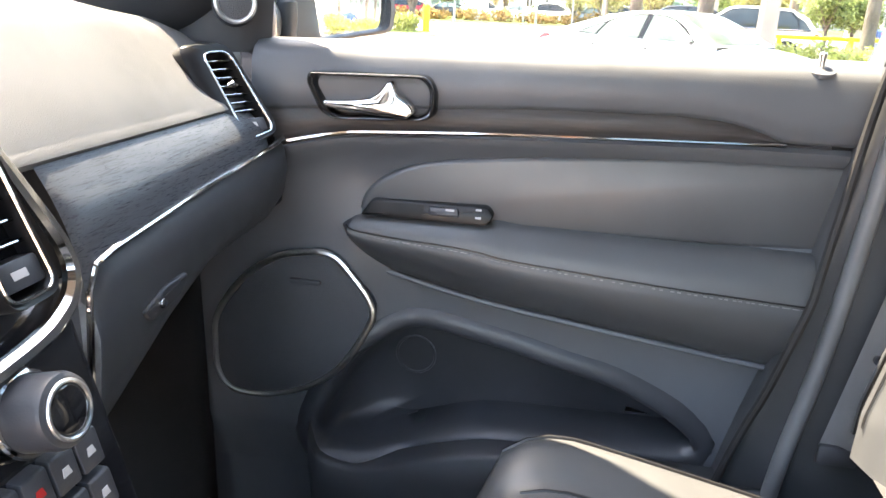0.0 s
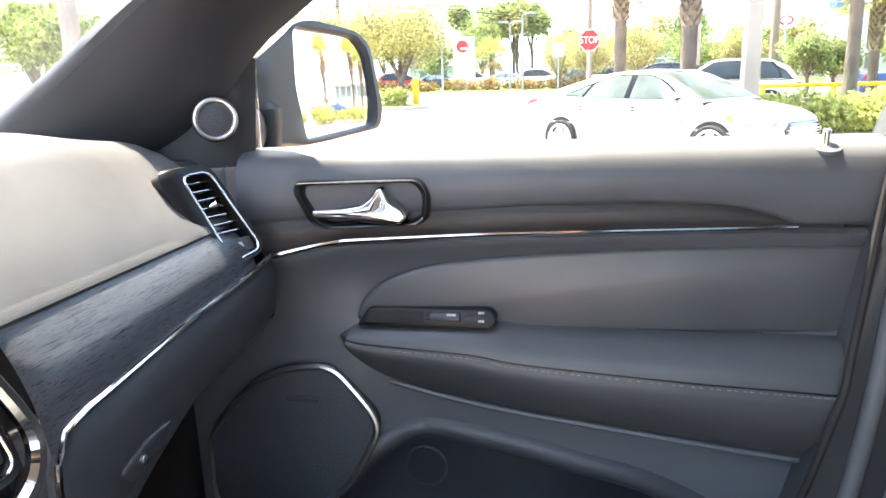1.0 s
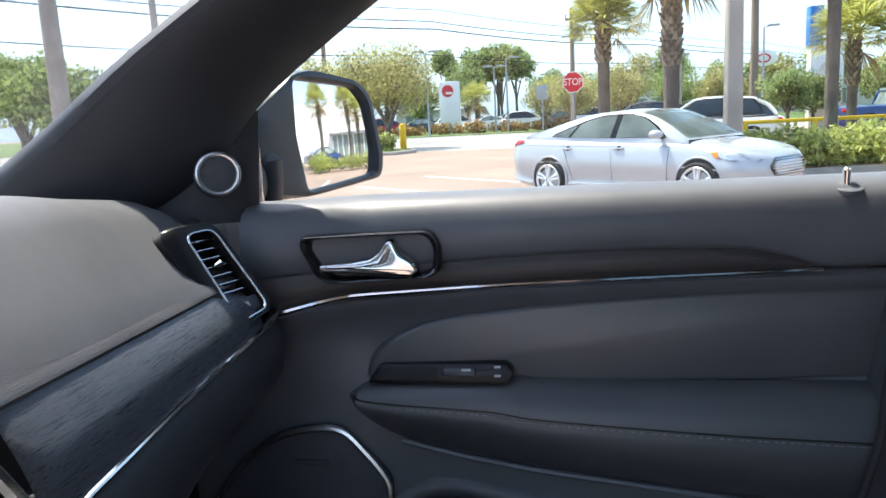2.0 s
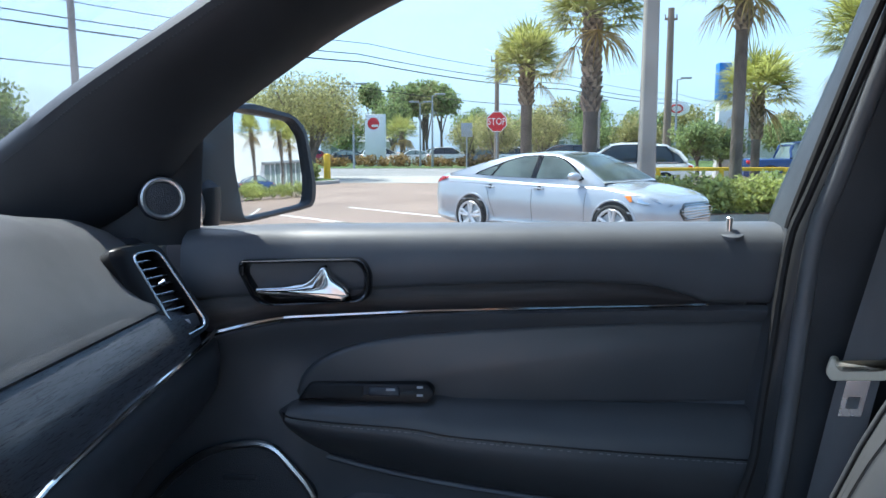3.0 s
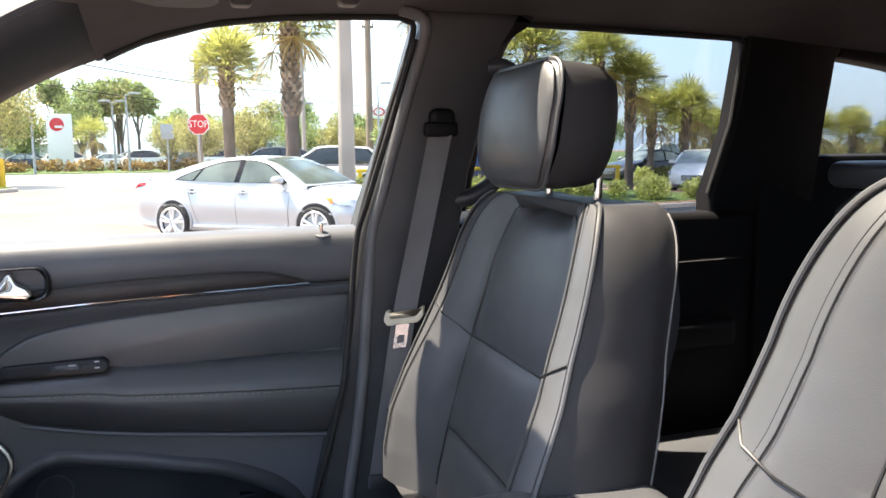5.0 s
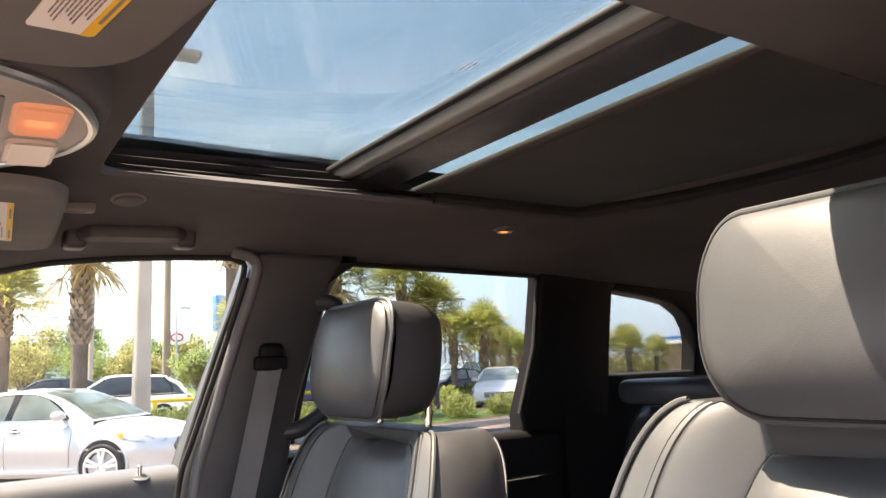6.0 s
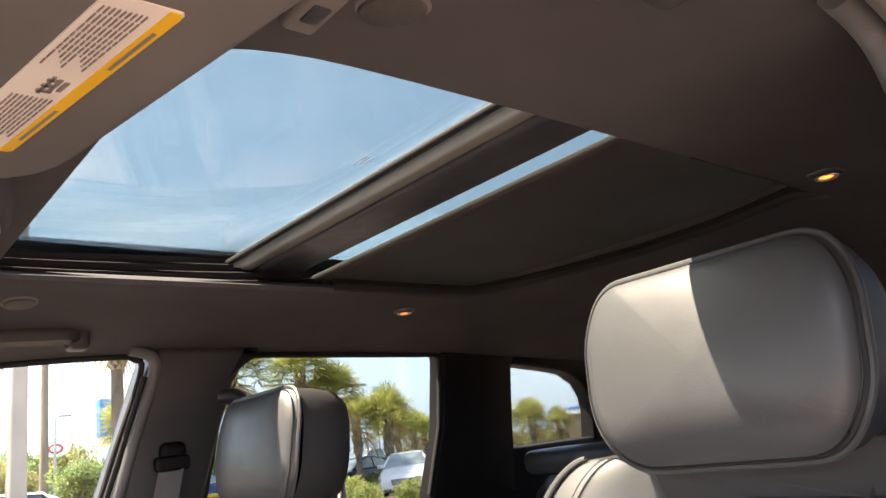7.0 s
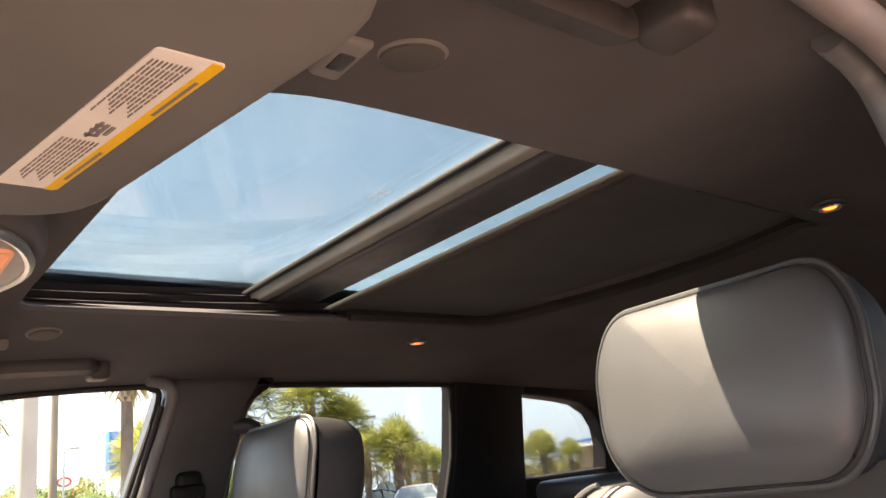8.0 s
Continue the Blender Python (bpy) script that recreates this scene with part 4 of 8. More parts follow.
for m3, sgn in ((side, 1), (far_side, -1)):
    t = tagged(new("trim"), "black plastic centre door pillar trim", "pillar trim", kind="structure")
    part("centre_pillar_trim", plate(B_OUT, lambda x, z, d: m3(x, z, -0.045 + d), 0.0, 0.11, 0.018, 3), PILLARBLACK, t, angle=50)
    # flat black sheet on the pillar stands in for the shaded hollow behind the belt
    part("belt_recess", plate(rounded([(0.610, 1.450), (0.720, 1.452), (0.748, 1.56), (0.764, 1.628), (0.652, 1.630), (0.636, 1.59)], 0.012, 3), lambda x, z, d: m3(x, z, -0.0465 + d), 0.0, 0.004, 0.001), TRIMSHADE, t, "flat black sheet for the shade behind the belt")
    part("weatherstrip", tube(bmesh.new(), spline([m3(x, z, -0.050) for x, z in ((0.50, 0.70), (0.517, 0.86), (0.536, 0.98), (0.553, 1.124), (0.567, 1.291), (0.578, 1.39), (0.594, 1.46), (0.632, 1.618), (0.660, 1.72), (0.668, 1.765), (0.655, 1.784), (0.62, 1.793))], 44), 0.0115, 10), SEALGREY, t, "smooth grey rubber weatherstrip")
    for xa, za, xb, zb in ((0.60, 1.455, 0.655, 1.455),):
        part("pillar_joint", tube(bmesh.new(), [m3(xa - 0.02, za - 0.005, -0.0465), m3(xb - 0.015, zb - 0.012, -0.0465)], 0.0016, 6), RUBBER, t)
    part("rear_pillar_trim", plate(C_OUT, lambda x, z, d: m3(x, z, -0.02 + d), 0.0, 0.052, 0.012, 3), TRIMSHADE, tagged(new("trim"), "black plastic rear door pillar trim", "pillar trim", kind="structure"), angle=50)
    part("tail_pillar_trim", plate(D_OUT, lambda x, z, d: m3(x, z, -0.02 + d), 0.0, 0.052, 0.012, 3), TRIMSHADE, tagged(new("trim"), "black plastic tail pillar trim", "pillar trim", kind="structure"), angle=50)
    part("quarter_trim", box((1.50, m3(0, 1.2, 0.0).y - 0.04, 0.56), (2.42, m3(0, 1.2, 0.0).y + 0.06, 1.525), 0.015), TRIMSHADE, tagged(new("trim"), "black load bay side trim", "side trim", kind="structure"))
    rd = thing("rear_door", "black rear passenger door with smoked glass", "car door")
    RP = [(0.80, 0.56), (1.50, 0.56), (1.50, 1.385), (1.44, 1.40), (0.76, 1.395)]
    part("door_panel", plate(RP, lambda x, z, d: m3(x, z, -0.035 + d), 0.0, 0.13, 0.02, 3), TRIMSHADE, rd, angle=50)
    part("armrest", box((0.86, m3(0, 1.2, -0.085).y - 0.0 if sgn > 0 else m3(0, 1.2, -0.03).y, 1.09), (1.42, m3(0, 1.2, -0.03).y if sgn > 0 else m3(0, 1.2, -0.085).y, 1.16), 0.02, 3), TRIMSHADE, rd)
    part("trim_strip", tube(bmesh.new(), [m3(0.85, 1.285, -0.038), m3(1.45, 1.292, -0.038)], 0.004, 8), CHROME, rd, "thin chrome strip")
    RW = [(0.765, 1.395), (0.81, 1.637), (0.835, 1.73), (0.866, 1.787), (1.408, 1.778), (1.406, 1.60), (1.372, 1.435), (1.37, 1.395)]
    g = part("window_pane", plate([(1.09 + (x - 1.09) * 1.10, 1.59 + (z - 1.59) * 1.12) for x, z in RW], lambda x, z, d: m3(x, z, 0.03 + d), 0.0, 0.004), SMOKED, rd, "smoked privacy glass", smooth=False)
    g.visible_shadow = False
    part("window_seal", tube(bmesh.new(), [m3(x, z, -0.012) for x, z in [(0.775, 1.42), (0.81, 1.637), (0.835, 1.73), (0.858, 1.775), (0.88, 1.785), (1.39, 1.776), (1.403, 1.765), (1.402, 1.60), (1.370, 1.44)]], 0.006, 8), RUBBER, rd)
    part("door_handle_loop", tube(bmesh.new(), spline([m3(0.80, 1.70, -0.035), m3(0.842, 1.69, -0.05), m3(0.850, 1.60, -0.055), m3(0.838, 1.50, -0.05), m3(0.79, 1.455, -0.045), m3(0.75, 1.445, -0.03)], 24), 0.017, 10), PLASTIC, rd, "black curved pull handle")
    QW = [(1.664, 1.525), (1.662, 1.74), (1.68, 1.756), (1.93, 1.748), (1.99, 1.725), (2.022, 1.66), (2.028, 1.525)]
    g = part("quarter_pane", plate([(1.845 + (x - 1.845) * 1.16, 1.64 + (z - 1.64) * 1.25) for x, z in QW], lambda x, z, d: m3(x, z, 0.03 + d), 0.0, 0.004), QUARTERGLASS, tagged(new("window_2"), "smoked rear quarter window", "window", kind="structure"), smooth=False)
    g.visible_shadow = False
part("rear_pane", plate([(-0.30, 1.30), (0.97, 1.30), (0.93, 1.74), (-0.26, 1.74)], lambda y, z, d: Vector((2.46 - (z - 1.3) * 0.35 + d, y, z)), 0.0, 0.004), PRIVACY, tagged(new("window_3"), "smoked tailgate window", "window", kind="structure"), smooth=False).visible_shadow = False
part("sill_trim", box((-0.5, -0.47, 0.5), (0.6, -0.36, 0.70), 0.02), PLASTIC, tagged(new("trim"), "black driver door sill trim", "sill trim", kind="structure"))
part("kick_panel", box((-0.95, 1.045, 0.5), (-0.345, 1.085, 1.20), 0.012, 3), CARPET, tagged(new("trim"), "black footwell side trim", "side trim", kind="structure"))
part("dash_end_cap", box((-0.52, 0.925, 1.22), (-0.270, 1.095, 1.383), 0.02, 3), PLASTIC, tagged(new("trim"), "black grained dash end trim", "side trim", kind="structure"))
part("door_seal", tube(bmesh.new(), spline([(-0.02, -0.36, 1.60), (0.12, -0.352, 1.690), (0.30, -0.348, 1.752), (0.45, -0.342, 1.772), (0.56, -0.336, 1.781), (0.625, -0.335, 1.779), (0.664, -0.338, 1.755), (0.668, -0.345, 1.70), (0.636, -0.370, 1.58), (0.59, -0.40, 1.43), (0.56, -0.41, 1.30)], 60), 0.013, 10), SEALCLOTH, tagged(new("trim"), "black rubber seal round the driver door opening", "door seal", kind="structure"))
part("pillar_head_trim", plate(rounded([(0.675, -0.35), (0.682, -0.306), (0.735, -0.285), (0.84, -0.263), (0.93, -0.268), (0.955, -0.35)], 0.014, 4), lambda x, y, d: Vector((x, y, roof_z(x, y) - 0.012 + d)), 0.0, 0.016, 0.006, 3), SEALCLOTH, tagged(new("trim"), "grey moulded head of the driver side door pillar", "pillar trim", kind="structure"), angle=50)
part("dash_corner", box((-0.42, 0.955, 1.16), (-0.205, 1.075, 1.295), 0.015, 3), TRIMSHADE, tagged(new("trim"), "black dash corner trim beside the door", "side trim", kind="structure"))
part("edge_seal", tube(bmesh.new(), spline([(0.375, 1.054, 0.56), (0.449, 1.052, 0.857), (0.480, 1.044, 0.965), (0.499, 1.036, 1.05), (0.512, 1.038, 1.10), (0.519, 1.046, 1.145), (0.532, 1.055, 1.24), (0.547, 1.056, 1.375), (0.566, 1.05, 1.44), (0.612, 1.02, 1.60), (0.65, 0.99, 1.745)], 40), 0.006, 8), RUBBER, tagged(new("trim"), "black rubber seal along the centre pillar", "door seal", kind="structure"))


# ---- dashboard ----
dash = thing("dashboard", "black grained dashboard with open-grain wood trim", "dashboard")


def dz(y):
    """Drop of the dash's top edge towards the door."""
    return float(np.interp(y, [-0.4, 0.60, 0.78, 0.86, 0.92, 0.955, 1.00, 1.08], [0.012, 0.010, 0.0, -0.013, -0.020, -0.024, -0.042, -0.058]))


def dash_sec(y):
    k = dz(y)
    return [(-0.96, 1.33), (-0.75, 1.40), (-0.55, 1.432 + k * 0.5), (-0.40, 1.440 + k), (-0.325, 1.436 + k), (-0.292, 1.424 + k), (-0.272, 1.408 + k * 0.9), (-0.225, 1.352 + k * 0.45), (-0.202, 1.326 + k * 0.1), (-0.198, 1.318), (-0.204, 1.312)]


ys = list(np.linspace(-0.40, 1.085, 50))
bm = bmesh.new()
rows = []
for y in ys:
    sec = dash_sec(y)
    bend = max(0.0, (y - 0.975) / 0.07) ** 1.2 * 0.05
    rows.append([Vector((x - bend, y, z)) for x, z in sec])
grid(bm, rows)
bmesh.ops.solidify(bm, geom=bm.faces[:], thickness=-0.012)
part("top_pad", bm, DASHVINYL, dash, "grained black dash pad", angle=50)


def strip_z(y):
    return float(np.interp(y, [0.562, 0.567, 0.578, 0.604, 0.657, 0.752, 0.875, 0.97, 1.02], [1.190, 1.218, 1.238, 1.244, 1.249, 1.258, 1.265, 1.273, 1.276]))


def strip_x(y):
    return float(np.interp(y, [0.5, 0.6, 0.8, 0.95, 1.02], [-0.166, -0.166, -0.168, -0.169, -0.178]))


bm = bmesh.new()
rows = []
for y in [0.566, 0.570, 0.576] + list(np.linspace(0.584, 0.930, 36)):
    a, b = Vector((-0.199, y, 1.315)), Vector((strip_x(y), y, strip_z(y)))
    rows.append([a.lerp(b, f) + Vector((0.006, 0, 0.003)) * math.sin(math.pi * f) for f in np.linspace(0, 1, 9)])
grid(bm, rows)
bmesh.ops.solidify(bm, geom=bm.faces[:], thickness=-0.006)
part("wood_trim", bm, WOOD, dash, "black open-grain wood veneer panel")
part("chrome_strip", tube(bmesh.new(), [(strip_x(y) + 0.002, y, strip_z(y) - 0.001) for y in [0.5645, 0.567, 0.572, 0.578, 0.588] + list(np.linspace(0.604, 0.985, 36))], 0.0026, 8), CHROME, dash, "thin chrome strip")
bm = bmesh.new()
rows = []
for y in [0.566, 0.570, 0.576] + list(np.linspace(0.584, 1.06, 30)):
    x0, z0 = strip_x(y), strip_z(y)
    ze = float(np.interp(y, [0.56, 0.62, 0.71, 0.80, 1.06], [1.070, 1.095, 1.135, 1.165, 1.175]))
    b2 = max(0.0, (y - 0.98) / 0.08) * 0.05
    rows.append([Vector((x0 - 0.006 - b2, y, z0 - 0.003)), Vector((x0 + 0.004 - b2, y, z0 - 0.012)), Vector((x0 + 0.008 - b2, y, z0 - 0.035)), Vector((x0 + 0.002 - b2, y, z0 - 0.035 + (ze - z0 + 0.035) * 0.55)), Vector((x0 - 0.018 - b2, y, ze)), Vector((x0 - 0.034 - b2, y, ze - 0.012)), Vector((x0 - 0.13 - b2, y, ze - 0.05)), Vector((x0 - 0.28, y, ze - 0.12)), Vector((x0 - 0.5, y, ze - 0.20))])
grid(bm, rows)
bmesh.ops.solidify(bm, geom=bm.faces[:], thickness=-0.012)
lowd = part("glovebox_panel", bm, DOORVINYL, dash, "black lower dash with glovebox", angle=60)
part("glovebox_latch", plate(rounded([(0.628, 1.175), (0.668, 1.187), (0.708, 1.187), (0.696, 1.168), (0.645, 1.158)], 0.007, 3), lambda y, z, d: Vector((-0.158 - (1.20 - z) * 0.12 - d, y, z)), -0.002, 0.014, 0.003, 3), PLASTIC, lowd, "black glovebox latch")
part("latch_keyhole", disc_prism((-0.1555, 0.657, 1.174), (1, 0, 0.1), 0.0045, 0.006, 16, 0.001), STEEL, lowd)
part("glovebox_gap", tube(bmesh.new(), [(strip_x(0.615) + 0.0035 - t * 0.055, 0.605 + t * 0.05, 1.218 - t * 0.12) for t in np.linspace(0, 0.55, 8)], 0.0016, 6), RUBBER, lowd)


def vent(place, parent, name, rim, outer, slats, low):
    """An upright air vent: gloss frame, chrome rim, cross slats, thumb tab and shut-off; place: its middle, x across, y up, z out."""
    o = thing(name, "", "")
    o.parent = parent
    o.matrix_local = place
    rc = [Vector((p.x, p.y, 0)) for p in rounded(rim, 0.013, 11)]
    oc = [Vector((p.x, p.y, 0)) for p in rounded(outer, 0.018, 11)]
    c = sum(rc, Vector()) / len(rc)
    sc = lambda k, d: [Vector((c.x + (p.x - c.x) * k, c.y + (p.y - c.y) * k, d)) for p in rc]
    bm = bmesh.new()
    V = grid(bm, [[Vector((p.x, p.y, -0.035)) for p in oc], [Vector((p.x, p.y, 0.002)) for p in oc], [p.lerp(q, 0.25) + Vector((0, 0, 0.007)) for p, q in zip(oc, rc)], sc(1.03, 0.006), sc(0.97, 0.0), sc(0.95, -0.03), sc(0.3, -0.032)], closed_v=True)
    bm.faces.new(V[-1])
    part("vent_frame", bm, VENTBLACK, o, "gloss black vent frame", angle=50)
    part("vent_rim", tube(bmesh.new(), sc(1.0, 0.0065), 0.0014, 6, True), CHROME, o, "chrome vent rim")
    top = max(p.y for p in rc)

    def span(y):
        xs = []
        for p, q in zip(rc, rc[1:] + rc[:1]):
            if (p.y - y) * (q.y - y) < 0:
                xs.append(p.x + (q.x - p.x) * (y - p.y) / (q.y - p.y))
        return min(xs) + 0.001, max(xs) - 0.001
    for i in range(slats):
        y = top - 0.010 - (top - 0.010 - low - 0.006) * i / (slats - 1)
        a, b = span(y)
        part("slat", box((a, y - 0.0014, -0.018), (b, y + 0.0014, 0.0), 0.0008, 1), GLOSSBLACK, o)
        part("slat_edge", tube(bmesh.new(), [(a, y + 0.0006, 0.0008), (b, y + 0.0006, 0.0008)], 0.0009, 5), CHROME, o)
        if i == slats // 2:
            m = (a + b) / 2
            part("thumb_tab", tube(bmesh.new(), [(m - 0.006, y + 0.001, 0.003), (m, y + 0.002, 0.005), (m + 0.010, y + 0.0005, 0.003)], [0.002, 0.0042, 0.002], 8), CHROME, o, "chrome thumb tab")
    ya, yb = low - 0.004, min(p.y for p in rc) + 0.007
    (a0, a1), (b0, b1) = span(ya), span(yb)
    part("shutoff_plate", plate(rounded([(a0, ya), (a1, ya), (b1, yb), (b0, yb)], 0.004, 3), lambda x, y, d: Vector((x, y, 0.003 - d)), 0.0, 0.02, 0.001), PLASTIC, o, "black vent shut-off")
    m = (a0 + a1 + b0 + b1) / 4
    part("shutoff_symbol", plate([(m - 0.007, (ya + yb) / 2 - 0.003), (m + 0.007, (ya + yb) / 2 - 0.003), (m + 0.006, (ya + yb) / 2 + 0.003), (m - 0.008, (ya + yb) / 2 + 0.003)], lambda x, y, d: Vector((x, y, 0.0036 - d)), 0.0, 0.0005), ICONGREY, o, smooth=False)
    return o


vu, vv, vn = Vector((0.342, 0.940, 0.0)), Vector((-0.397, 0.145, 0.906)), Vector((0.852, -0.310, 0.423))
m = Matrix.Identity(4)
for i, c in enumerate((vu, vv, vn)):
    m.col[i] = (*c, 0)
m.col[3] = (*(Vector((-0.2185, 0.965, 1.3345)) + vn * 0.028 - vu * 0.036 - vv * 0.013), 1)
vent(m, dash, "side_vent", [(-0.039, 0.047), (0.001, 0.048), (0.031, -0.052), (-0.017, -0.059)], [(-0.068, 0.058), (0.006, 0.060), (0.042, -0.055), (-0.042, -0.074)], 7, -0.030)

# centre stack: black fascia, chrome frame round the screen, middle vent, knob, keys
stack = thing("centre_stack", "gloss black centre console with touch screen and dials", "console")
SX = -0.16
part("fascia", plate(rounded([(0.135, 1.395), (0.505, 1.395), (0.545, 1.26), (0.548, 1.10), (0.552, 0.85), (0.12, 0.85)], [0.02, 0.03, 0.02, 0.03, 0.02, 0.02], 4), lambda y, z, d: Vector((SX - 0.012 - (z - 1.25) * 0.25 - d, y, z)), 0.0, 0.20, 0.010, 3), GLOSSBLACK, stack, "gloss black fascia", angle=50)
sm = lambda y, z, d: Vector((SX - 0.004 - (z - 1.25) * 0.25 - d, y, z))
FR = [(0.488, 1.385), (0.512, 1.340), (0.530, 1.30), (0.544, 1.262), (0.541, 1.238), (0.520, 1.220), (0.470, 1.208), (0.335, 1.200), (0.200, 1.208), (0.150, 1.220), (0.128, 1.24), (0.127, 1.262), (0.140, 1.30), (0.182, 1.385)]
fr = spline([(y, z, 0) for y, z in FR], 60)
part("chrome_frame", tube(bmesh.new(), [sm(p.x, p.y, -0.003) for p in fr], [0.0045 + 0.003 * math.sin(math.pi * i / 59) for i in range(60)], 8), CHROME, stack, "chrome frame round the screen")
part("touch_screen", plate(rounded([(0.205, 1.232), (0.448, 1.232), (0.448, 1.362), (0.205, 1.362)], 0.01, 3), sm, -0.002, 0.01, 0.002), SCREEN, stack, "lit touch screen")
for yc, nm in ((0.487, "middle_vent"), (0.183, "middle_vent")):
    s = 1 if yc > 0.3 else -1
    m = Matrix.Identity(4)
    m.col[0], m.col[1], m.col[2] = (0, 1, 0, 0), (-0.24, 0, 0.97, 0), (0.97, 0, 0.24, 0)
    m.col[3] = (*sm(yc, 1.302, -0.004), 1)
    shape = lambda k: [(s * x * k, y * (1 + (k - 1) * 0.5)) for x, y in ((-0.026, 0.063), (0.010, 0.063), (0.031, -0.061), (-0.014, -0.062))]
    vent(m, stack, nm, shape(1.0), shape(1.22), 6, -0.030)
for yc, zc in ((0.465, 1.179), (0.205, 1.179)):
    k = thing("dial", "", "")
    k.parent = stack
    ax = Vector((0.97, 0, 0.24))
    c = sm(yc, zc, -0.034)
    part("knob_body", disc_prism(c, ax, 0.0265, 0.036, 36, 0.006), PLASTIC, k, "ribbed black knob")
    part("knob_ring", tube(bmesh.new(), [c + (Vector((0, math.cos(a), 0)) + Vector((-0.24, 0, 0.97)) * math.sin(a)) * 0.0195 + ax * 0.0005 for a in np.linspace(0, 2 * math.pi, 36, endpoint=False)], 0.0017, 8, True), SATIN, k, "silver ring")
    part("knob_cap", disc_prism(c + ax * 0.001, ax, 0.017, 0.004, 28, 0.002), GLOSSBLACK, k)
    part("dial_collar", tube(bmesh.new(), [c - ax * 0.033 + (Vector((0, math.cos(a), 0)) + Vector((-0.24, 0, 0.97)) * math.sin(a)) * 0.0280 for a in np.linspace(0, 2 * math.pi, 36, endpoint=False)], 0.003, 8, True), CHROME, k)
for r in range(3):
    for c in range(13):
        yc, zc = 0.180 + 0.0268 * c, 1.122 - r * 0.034
        b = part("key", plate(rounded([(yc - 0.0122, zc - 0.014), (yc + 0.0122, zc - 0.014), (yc + 0.0122, zc + 0.014), (yc - 0.0122, zc + 0.014)], 0.003, 2), sm, -0.003, 0.01, 0.002), PLASTIC, stack)
        part("key_symbol", plate([(yc - 0.0045, zc - 0.003), (yc + 0.0045, zc - 0.003), (yc + 0.003, zc + 0.003), (yc - 0.003, zc + 0.003)], sm, -0.0036, 0.0, 0.0), RED if (r, c) == (0, 10) else ICONGREY, b, smooth=False)
part("side_chrome", tube(bmesh.new(), spline([(-0.164, 0.567, 1.218), (-0.164, 0.562, 1.175), (-0.165, 0.559, 1.134), (-0.166, 0.561, 1.088), (-0.168, 0.567, 0.95), (-0.17, 0.57, 0.85)], 24), 0.0030, 8), CHROME, stack, "chrome side strip")
part("side_panel", box((-0.46, 0.548, 0.56), (-0.170, 0.564, 1.22), 0.006, 2), DOORVINYL, stack, "black console side")
# centre console with its armrest
con = thing("centre_console", "black centre console with padded armrest lid", "console")
part("tunnel", box((-0.20, 0.215, 0.55), (0.86, 0.455, 0.95), 0.03, 3), PLASTIC, con)
part("armrest_lid", box((0.315, 0.200, 1.03), (0.80, 0.472, 1.131), 0.045, 6), LEATHER, con, "padded black leather armrest")
part("bin", box((0.35, 0.215, 0.90), (0.78, 0.458, 1.045), 0.02, 3), PLASTIC, con)


